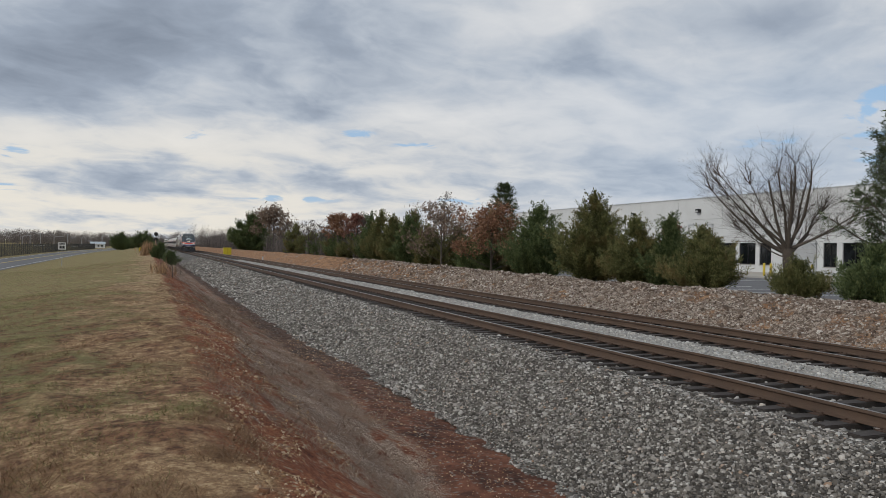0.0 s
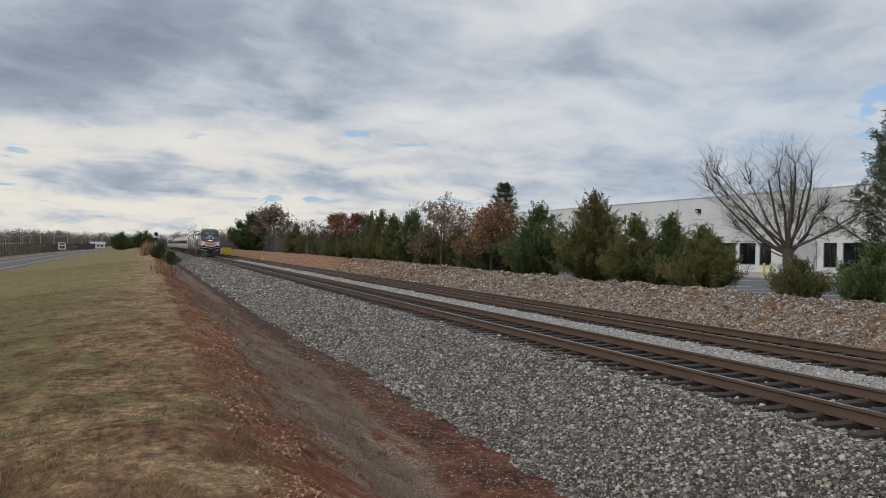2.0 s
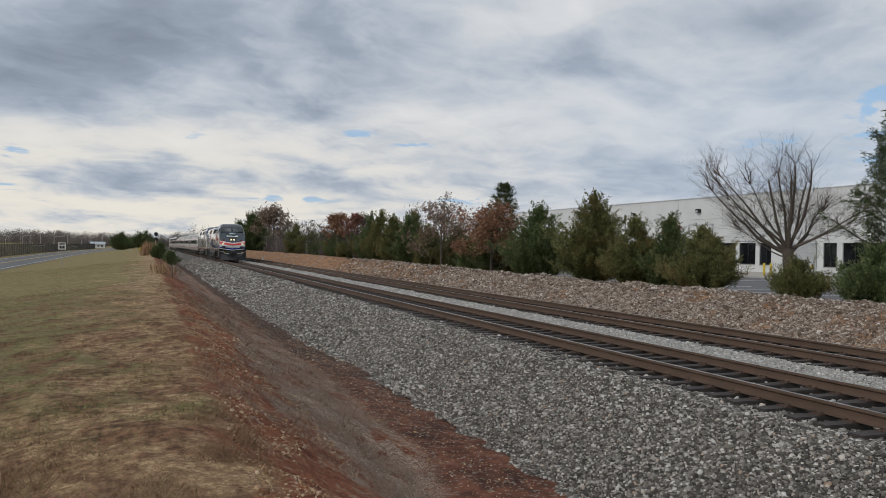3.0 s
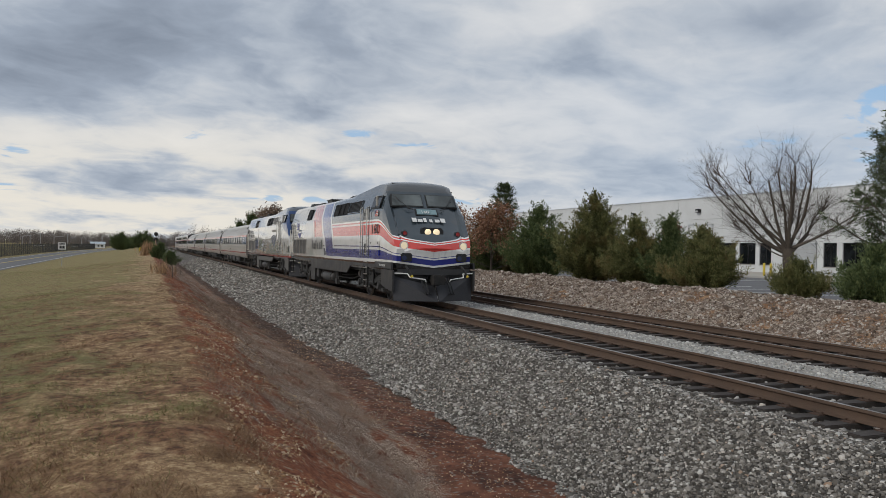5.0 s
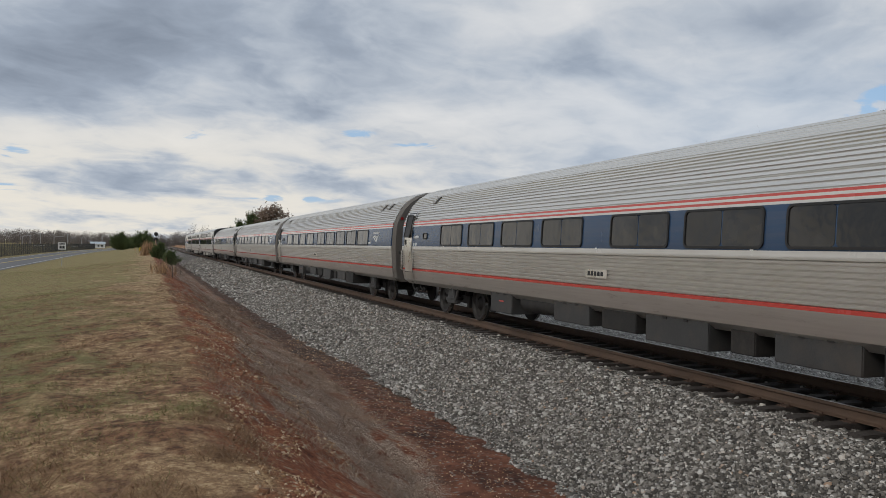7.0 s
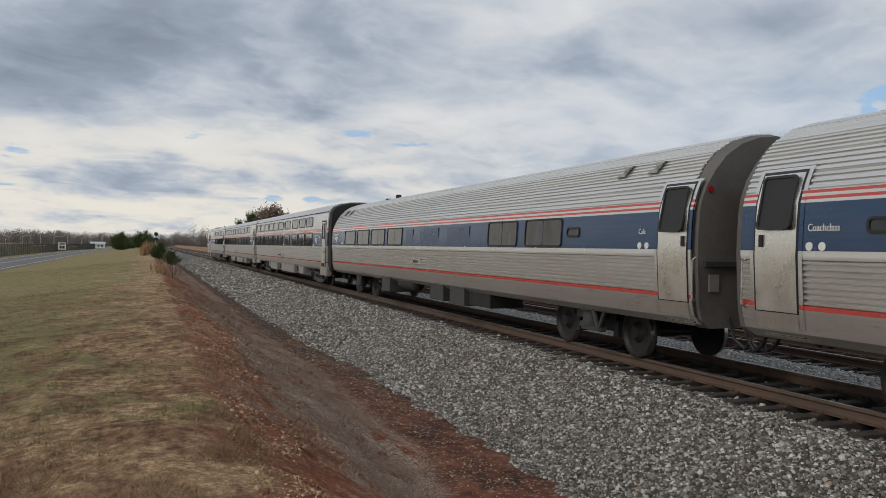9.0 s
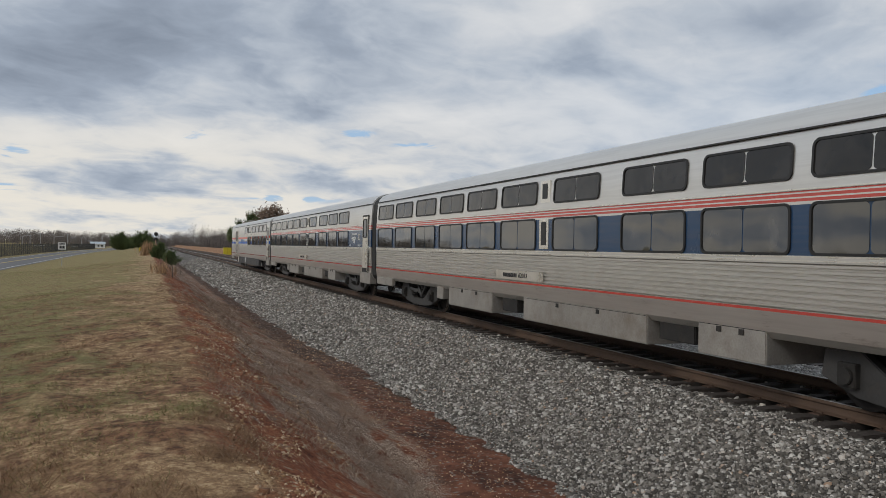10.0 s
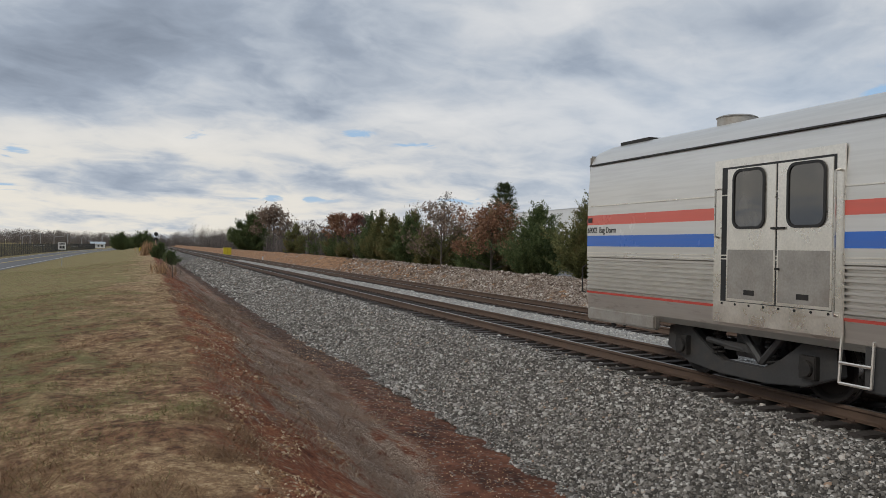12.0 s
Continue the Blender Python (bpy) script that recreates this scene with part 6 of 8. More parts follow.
        word_bars(16.85, 15.5, 2.24, 2.34, 6, -1.549, bpy.data.materials["emblem_blue"], C, "wordmark", "blue bar of a wordmark")
        sk = Shape().box(-1.50, -1.3, 6.0, 19.6, 0.36, 0.90)
        skirt = part("side_skirt", sk, UNDERGREY, C, "dark grey painted skirt", bevel=0.02)
        for k in range(9):
            s = 7.2 + k * 1.36
            part("skirt_seam", Shape().box(-1.504, -1.49, s, s + 0.012, 0.40, 0.88), DARKSTEEL, skirt)
            part("skirt_latch", Shape().box(-1.51, -1.49, s - 0.25, s - 0.15, 0.78, 0.82), BOXSTEEL, skirt)
        part("white_placard", side_quad(Shape(), [(14.9, 0.46), (14.9, 0.86), (14.5, 0.86), (14.5, 0.46)], -1.50, 0.006), WHITEPAINT, C)
        part("step_frame", Shape().pipe([(-1.52, 19.9, 0.95), (-1.55, 19.9, 0.42), (-1.55, 19.45, 0.42), (-1.52, 19.45, 0.95)], 0.02, 6).pipe([(-1.55, 19.9, 0.66), (-1.55, 19.45, 0.66)], 0.02, 6), BRIGHT, C)
        part("end_sheet", Shape().box(-1.48, 1.48, 25.72, 25.80, 0.9, 3.7), BOXSTEEL, C, bevel=0.03)
        part("tail_light", Shape().tube((-1.40, 25.75, 2.47), (-1.40, 25.90, 2.47), 0.06, n=12).box(-1.56, -1.5, 25.55, 25.68, 2.45, 2.53), BLACKPAINT, C)
        for s in (22.9, 18.6):
            part("roof_vent", Shape().tube((-0.55, s, 3.9), (-0.55, s, 4.06), 0.30, 0.30, 22).tube((-0.55, s, 4.06), (-0.55, s, 4.09), 0.32, 0.26, 22), BOXSTEEL, C, smooth=40)
        part("roof_stub", Shape().box(-0.9, -0.8, 7.9, 8.0, 3.90, 4.06), DARKSTEEL, C)
        part("roof_hatch", Shape().box(-1.0, -0.3, 24.6, 25.5, 3.85, 3.95), DARKSTEEL, C)
        part("end_grab_rail", Shape().pipe([(-1.5, 25.80, 1.15), (-1.55, 25.86, 1.17), (-1.55, 25.86, 1.62), (-1.5, 25.80, 1.66)], 0.014, 6), DARKSTEEL, C)
        part("step_flange", Shape().box(-1.53, -1.40, 23.6, 25.7, 0.66, 0.9), BOXSTEEL, C, bevel=0.03)
        under_boxes(C, [])
    end_gear(C, True)
    return C


TRAIN = []
TRAIN.append((locomotive("diesel_locomotive", "slate-grey passenger diesel locomotive with red, white and blue stripes", "stripes", "160"), 0.0))
TRAIN.append((locomotive("diesel_locomotive", "silver passenger diesel locomotive with a navy roof band", "silver", "142"), 21.03))
back_wins = [(4.49, 6.07), (6.53, 8.08), (15.05, 16.66), (17.08, 18.76), (19.16, 20.82), (21.22, 22.88)]
first = round_sided_coach("passenger_coach", "corrugated stainless-steel coach with a blue window band")
cafe = round_sided_coach("cafe_coach", "corrugated steel coach with a blue band and few windows", False, back_wins, [(9.3, 10.9), (11.6, 13.2), (13.9, 14.55)],
                          [(8.5, 9.9, 0.46, 0.98, DARKSTEEL, -1.30), (9.9, 11.0, 0.42, 1.0, UNDERGREY, -1.42), (11.5, 12.6, 0.44, 1.0, UNDERGREY, -1.42), (16.7, 17.7, 0.40, 1.0, UNDERGREY, -1.44)])
TRAIN.append((first, 42.06))
for k in (1, 2):
    TRAIN.append((copy_thing(first, pose(0, 0, 0)), 42.06 + 26.01 * k))
TRAIN.append((cafe, 42.06 + 26.01 * 3))
sleeper = two_row_car("sleeping_car", "tall stainless-steel sleeping car with two rows of windows", "sleeper")
TRAIN.append((sleeper, 42.06 + 26.01 * 4))
TRAIN.append((copy_thing(sleeper, pose(0, 0, 0)), 42.06 + 26.01 * 5))
TRAIN.append((two_row_car("baggage_dormitory_car", "tall steel car with red and blue bands and baggage doors", "baggage"), 42.06 + 26.01 * 6))


# ---- roads and the factory behind the trees ----
def strip(name, xf, half0, half1, ys, lift, mat, label, category="road", kind="structure", dash=None):
    """A band that follows the road: from half0 to half1 across, lying on the ground."""
    V, F = [], []
    for i, y in enumerate(ys):
        c = float(xf(y))
        for o in (half0, half1):
            V.append((c + o, y, float(ground_z(c + o, y)) + lift))
    for i in range(len(ys) - 1):
        if dash is None or i % dash == 0:
            F.append((2 * i, 2 * i + 1, 2 * i + 3, 2 * i + 2))
    ob = new(name, quick_mesh(name, V, F, [mat]))
    return tagged(ob, label, category, kind=kind)


ry = list(range(-300, 700, 10))
strip("road", road_x, -3.9, 3.9, ry, 0.03, ASPHALT, "worn grey two-lane asphalt road beside the railway")
strip("road_edge_line_east", road_x, 3.35, 3.50, ry, 0.04, ROADPAINT, "white painted edge line", "road marking")
strip("road_edge_line_west", road_x, -3.50, -3.35, ry, 0.04, ROADPAINT, "white painted edge line", "road marking")
strip("road_centre_line", road_x, -0.16, 0.16, ry, 0.04, YELLOWLINE, "faded yellow double centre line", "road marking")

lot = new("parking_lot", quick_mesh("parking_lot", [(23.4, -10, 0.02), (45.5, -10, 0.02), (45.5, 130, 0.02), (23.4, 130, 0.02)], [(0, 1, 2, 3)], [ASPHALT]))
tagged(lot, "dark asphalt parking lot with white bay lines", "parking lot", kind="structure")
lines = Shape()
for k in range(28):
    y = 12 + k * 2.8
    lines.box(39.5, 44.8, y, y + 0.12, 0.02, 0.026)
    lines.box(28.0, 33.0, y, y + 0.12, 0.02, 0.026)
solid("parking_bay_lines", lines, ROADPAINT, "white painted parking bay lines", "road marking", kind="structure")

CONCRETE = simple("grey_concrete", (0.42, 0.40, 0.37), 0.85, 0, 0.2, 1.0, 0.2, 30)
PANEL = simple("white_painted_concrete_panel", (0.68, 0.69, 0.69), 0.7, 0, 0.06, 0.5, 0.06, 12, dirt=(0.58, 0.585, 0.58))
COPING = simple("metal_coping", (0.50, 0.51, 0.52), 0.5, 0.3, 0.1, 2, 0.05, 30)
DARKGLASS = glass_material("dark_office_glass", (0.012, 0.014, 0.016), 0.01)
BOLLARD = simple("yellow_bollard_paint", (0.62, 0.47, 0.05), 0.5, 0, 0.15, 3, 0.1, 30)


def factory():
    B = thing("factory_building", "long white concrete-panel factory with a flat roof and dark windows", "building")
    x0, top, y0, y1 = 50.0, 7.17, 8.0, 135.0
    wins = [(58.63, 61.2), (56.05, 58.11), (54.16, 55.57), (47.25, 48.57), (44.56, 46.71), (42.3, 44.21), (38.0, 40.2), (34.0, 36.2)]
    cuts = sorted({y0, y1, *[y for w in wins for y in w]})
    lo, hi = 1.0, 2.9
    # wall in panels, left open where the windows are
    for a, b in zip(cuts, cuts[1:]):
        opening = any(abs(a - w[0]) < 0.01 for w in wins)
        s = Shape()
        if opening:
            s.box(x0, x0 + 0.3, a, b, 0.35, lo).box(x0, x0 + 0.3, a, b, hi, 3.2)
        else:
            s.box(x0, x0 + 0.3, a, b, 0.35, 3.2)
        part("wall", s, PANEL, B)
    y = y0
    while y < y1:
        e = min(y + 6.55, y1)
        part("wall_panel", Shape().box(x0 - 0.02, x0 + 0.3, y + 0.02, e - 0.02, 3.2, 5.15), PANEL, B, bevel=0.012)
        part("wall_panel", Shape().box(x0 - 0.02, x0 + 0.3, y + 0.02, e - 0.02, 5.17, top), PANEL, B, bevel=0.012)
        y = e
    part("base_course", Shape().box(x0 - 0.03, x0 + 0.3, y0, y1, 0.0, 0.35), CONCRETE, B)
    part("roof", Shape().box(x0, x0 + 70, y0, y1, top - 0.4, top - 0.2), CONCRETE, B)
    part("coping", Shape().box(x0 - 0.06, x0 + 0.4, y0, y1, top, top + 0.10), COPING, B)
    part("back_wall", Shape().box(x0 + 69.7, x0 + 70, y0, y1, 0, top), PANEL, B)
    part("end_wall", Shape().box(x0, x0 + 70, y1 - 0.3, y1 - 0.02, 0, top - 0.2), PANEL, B)
    part("end_wall", Shape().box(x0, x0 + 70, y0 + 0.02, y0 + 0.3, 0, top - 0.2), PANEL, B)
    for a, b in wins:
        fr = Shape()
        for p, q, r, t in ((a, b, lo, lo + 0.06), (a, b, hi - 0.06, hi), (a, a + 0.06, lo, hi), (b - 0.06, b, lo, hi), ((a + b) / 2 - 0.03, (a + b) / 2 + 0.03, lo, hi)):
            fr.box(x0 + 0.10, x0 + 0.18, p, q, r, t)
        w = part("window", fr, BLACKPAINT, B)
        part("pane", Shape().box(x0 + 0.14, x0 + 0.15, a + 0.05, b - 0.05, lo + 0.05, hi - 0.05), DARKGLASS, w)
        part("sill", Shape().box(x0 - 0.06, x0 + 0.1, a, b, lo - 0.06, lo), CONCRETE, w)
    for a, b in ((61.63, 65.32), (49.2, 51.6)):
        hi2 = 4.7 if a > 60 else 2.9
        fr = Shape()
        fr.box(x0 - 0.08, x0 - 0.02, a, a + 0.18, 0.1, hi2).box(x0 - 0.08, x0 - 0.02, b - 0.18, b, 0.1, hi2).box(x0 - 0.08, x0 - 0.02, a, b, hi2 - 0.15, hi2)
        d = part("dock_door", Shape().box(x0 - 0.045, x0 - 0.021, a, b, 0.1, hi2), COPING if a < 60 else PANEL, B)
        part("door_frame", fr, COPING, d)
        for k in range(1, 5):
            part("door_seam", Shape().box(x0 - 0.05, x0 - 0.04, a + 0.2, b - 0.2, k * hi2 / 5, k * hi2 / 5 + 0.03), CONCRETE, d)
    for y in (63.69, 74.67, 52.8, 86.0, 97.5, 41.5):
        lm = part("wall_lamp", Shape().prism([(y - 0.28, 5.82), (y - 0.28, 6.15), (y + 0.28, 6.15), (y + 0.28, 5.82)], x0 - 0.35, x0 - 0.02), BLACKPAINT, B, bevel=0.04)
        part("lens", Shape().box(x0 - 0.37, x0 - 0.345, y - 0.2, y + 0.2, 5.86, 6.02), COPING, lm)
    part("roof_unit", Shape().box(x0 + 4, x0 + 5.2, 66.2, 67.4, top - 0.2, top + 0.55), COPING, B, bevel=0.05)
    return B


factory()
kerb = Shape().box(45.5, 45.7, -10, 130, 0.0, 0.16)
solid("kerb", kerb, CONCRETE, "pale concrete kerb along the parking lot", "kerb", kind="structure", bevel=0.02)
walkp = Shape().box(45.7, 49.97, -10, 130, 0.0, 0.15)
solid("pavement", walkp, CONCRETE, "concrete apron in front of the factory", "pavement", kind="structure")


def bollard(y):
    b = Shape()
    b.disc(0, 0, 0, [(0, 0.10), (0.95, 0.10), (1.02, 0.08), (1.06, 0.03)], 16)
    b.v = [(47.5 + yy, y + zz, 0.15 + x) for x, yy, zz in b.v]
    return solid("bollard", b, BOLLARD, "yellow steel bollard before the factory wall", "bollard", "yellow bollards", smooth=40)


for y in (52.22, 51.46, 48.29, 47.17):
    bollard(y)


def flat_trailer():
    t = thing("flatbed_trailer", "low utility trailer parked beside the factory", "trailer", at=pose(43.5, 42.0, 0.02))
    part("bed", Shape().box(-1.0, 1.0, -2.2, 2.2, 0.62, 0.78), COPING, t, bevel=0.02)
    part("side_board", Shape().box(-1.05, -1.0, -2.2, 2.2, 0.74, 0.95), PANEL, t)
    for s in (-0.45, 0.45):
        w = part("wheel", Shape().disc(-0.95, s, 0.33, [(-0.1, 0.2), (-0.08, 0.33), (0.1, 0.33), (0.12, 0.2)], 22), RUBBER, t, smooth=35)
        part("rim", Shape().tube((-1.06, s, 0.33), (-1.0, s, 0.33), 0.18, n=16), COPING, w)
    part("drawbar", Shape().pipe([(0, 2.2, 0.66), (0, 3.6, 0.5)], 0.05), DARKSTEEL, t)


flat_trailer()


# ---- plants ----
def leaf_material(name, dark, mid, light, patch=None, scale=1.2):
    m, N, b = material(name)
    g = N.t.nodes.new("ShaderNodeNewGeometry")
    r = Val(N.t, g.outputs["Random Per Island"])
    v = N.coords()
    n = N.noise(v, scale, 3)
    c = N.ramp(r * 0.6 + n * 0.4, [(0.2, dark), (0.5, mid), (0.8, light)])
    if patch:
        c = N.mix(N.noise(v, scale * 0.8, 4).smooth(0.48, 0.66) * 0.8, c, patch)
    N.put(b.inputs["Base Color"], c)
    b.inputs["Roughness"].default_value = 0.7
    b.inputs["Specular IOR Level"].default_value = 0.25
    return m


CEDAR = leaf_material("cedar_scales", (0.050, 0.060, 0.024), (0.135, 0.142, 0.054), (0.26, 0.255, 0.10), (0.19, 0.145, 0.06))
CEDARDEEP = leaf_material("deep_green_cedar_scales", (0.038, 0.060, 0.026), (0.095, 0.128, 0.050), (0.19, 0.225, 0.09))
PINE = leaf_material("pine_needles", (0.030, 0.044, 0.020), (0.068, 0.092, 0.040), (0.135, 0.16, 0.07))
RUSSET = leaf_material("russet_oak_leaves", (0.12, 0.058, 0.034), (0.255, 0.128, 0.074), (0.40, 0.22, 0.135))
BROWN = leaf_material("brown_oak_leaves", (0.10, 0.068, 0.050), (0.20, 0.14, 0.105), (0.31, 0.225, 0.165))
CRIMSON = leaf_material("dark_red_leaves", (0.09, 0.036, 0.030), (0.20, 0.085, 0.064), (0.32, 0.16, 0.115))
REED = leaf_material("tan_broom_sedge", (0.20, 0.12, 0.065), (0.36, 0.225, 0.125), (0.50, 0.34, 0.20))
BARK = simple("grey_brown_bark", (0.10, 0.082, 0.066), 0.9, 0, 0.35, 3, 0.6, 40)
TWIG = simple("dark_twigs", (0.085, 0.066, 0.054), 0.9, 0, 0.3, 3, 0.2, 40)


def sprays(centres, dirs, length, width, r, per=4, loose=0.7):
    """Narrow leaf blades that spring from each centre, two triangles each."""
    n = len(centres) * per
    c, d = np.repeat(centres, per, 0), np.repeat(dirs, per, 0)
    d = d + r.normal(0, loose, (n, 3))
    d /= np.linalg.norm(d, axis=1, keepdims=True) + 1e-9
    s = np.cross(d, r.normal(0, 1, (n, 3)))
    s /= np.linalg.norm(s, axis=1, keepdims=True) + 1e-9
    ln, w = length * r.uniform(0.6, 1.4, (n, 1)), width * r.uniform(0.6, 1.3, (n, 1))
    base = c + r.normal(0, length * 0.4, (n, 3))
    mid = base + d * ln * 0.55
    V = np.stack([base, mid + s * w, base + d * ln, mid - s * w], 1).reshape(-1, 3)
    F = np.arange(n * 4).reshape(-1, 4)
    return V, F


def crown(parent, V, F, mat, name="crown", label=""):
    ob = new(name, quick_mesh(name, V, F, [mat]))
    ob.parent = parent
    if label:
        tagged(ob, label)
    return ob


def cedar(label, h, w, seed, mat, density=1.0, blade=0.12, tops=3, name="cedar_tree", category="tree", group=""):
    """A bushy red cedar: limbs that rise from the trunk, dense scale sprays, several uneven tops."""
    T = thing(name, label, category, group)
    r = np.random.default_rng(seed)
    sh = Shape()
    sh.tube((0, 0, -0.3), (0.02, 0, h * 0.55), 0.035 * h ** 0.7, 0.02, 7)
    heads = [(0.0, 0.0, 1.0, 1.0)] + [(r.normal(0, w * 0.2), r.normal(0, w * 0.2), r.uniform(0.5, 0.86), r.uniform(0.5, 0.8)) for _ in range(tops - 1)]
    C, D = [], []
    nb = int(120 * density)
    for hx, hy, hk, wk in heads:
        m = int(nb * wk)
        for k in range(m):
            t = r.uniform(0.02, 1.0) ** 1.15
            a = r.uniform(0, 2 * np.pi)
            lobe = 0.80 + 0.30 * math.sin(3 * a + 7 * t + hx * 9) * math.sin(5 * t * math.pi + 2 * a)
            prof = min(1.0, (t + 0.10) * 4.5) * (1 - t) ** 1.0 + 0.03
            ln = w * 0.66 * wk * prof * lobe * r.uniform(0.65, 1.35)
            z0 = h * hk * t * 0.96
            rise = r.uniform(0.25, 0.75)
            d = np.array([np.cos(a), np.sin(a), rise])
            q = int(6 + 20 * ln)
            u = r.uniform(0.25, 1.0, q) ** 0.7
            pts = np.array([hx * min(1, t * 2 + .3), hy * min(1, t * 2 + .3), z0]) + u[:, None] * ln * np.array([d[0], d[1], rise * 0.7]) + r.normal(0, 0.06 + 0.03 * ln, (q, 3))
            C.append(pts)
            D.append(np.tile(d + np.array([0, 0, 0.5]), (q, 1)))
            # pointed shoots at the tip
            tip = pts[0] * 0 + np.array([hx * min(1, t * 2 + .3), hy * min(1, t * 2 + .3), z0]) + ln * np.array([d[0], d[1], rise * 0.7])
            m2 = 7
            sd = np.array([d[0] * 0.6, d[1] * 0.6, 0.9]) + r.normal(0, 0.25, 3)
            C.append(tip + np.linspace(-0.3, 1.0, m2)[:, None] * sd * blade * r.uniform(1.5, 3.4) + r.normal(0, 0.018, (m2, 3)))
            D.append(np.tile(sd, (m2, 1)))
            if k % 5 == 0 and ln > 0.4:
                sh.tube((hx * .3, hy * .3, z0), tuple(np.array([hx, hy, z0]) + ln * 0.7 * np.array([d[0], d[1], rise * 0.7])), 0.018, 0.006, 4, caps=False)
        # leader
        q = 20
        zz = np.linspace(0.85, 1.05, q) * h * hk
        C.append(np.stack([hx + r.normal(0, 0.05, q), hy + r.normal(0, 0.05, q), zz], 1))
        D.append(np.tile([0, 0, 1.0], (q, 1)))
    C, D = np.concatenate(C), np.concatenate(D)
    C[:, 2] = np.maximum(C[:, 2], 0.02)
    part("trunk", sh, BARK, T, smooth=60)
    V, F = sprays(C, D, blade * 0.85, blade * 0.13, r, 8, 0.42)
    crown(T, V, F, mat)
    return T


def branching(sh, p, d, ln, rad, depth, r, up=0.12, ends=None, spread=0.55, kids=(2, 4), sides=6, gnarl=0.10):
    """Tapered limbs that fork into twigs; keeps the twig ends."""
    segs = 3 if depth > 1 else 2
    for s in range(segs):
        d2 = (d + Vector((r.normal(0, gnarl), r.normal(0, gnarl), r.normal(0, gnarl) + up * 0.5))).normalized()
        q = p + d2 * ln / segs
        r1 = rad * (1 - 0.42 * (s + 1) / segs)
        sh.tube(p, q, rad * (1 - 0.42 * s / segs), r1, max(3, sides), caps=False)
        if depth > 0 and s < segs - 1 and r.random() < 0.75:
            side = (d2 + Vector((r.normal(0, spread), r.normal(0, spread), r.normal(0.15, spread * 0.5)))).normalized()
            branching(sh, q, side, ln * r.uniform(0.45, 0.75), r1 * 0.5, depth - 1, r, up, ends, spread, kids, sides - 1, gnarl)
        p, d = q, d2
    if depth <= 0:
        if ends is not None:
            ends.append((tuple(p), tuple(d)))
        return
    for _ in range(r.integers(*kids)):
        nd = (d + Vector((r.normal(0, spread), r.normal(0, spread), r.normal(up, spread * 0.4)))).normalized()
        branching(sh, p, nd, ln * r.uniform(0.55, 0.85), rad * 0.52, depth - 1, r, up, ends, spread, kids, sides - 1, gnarl)


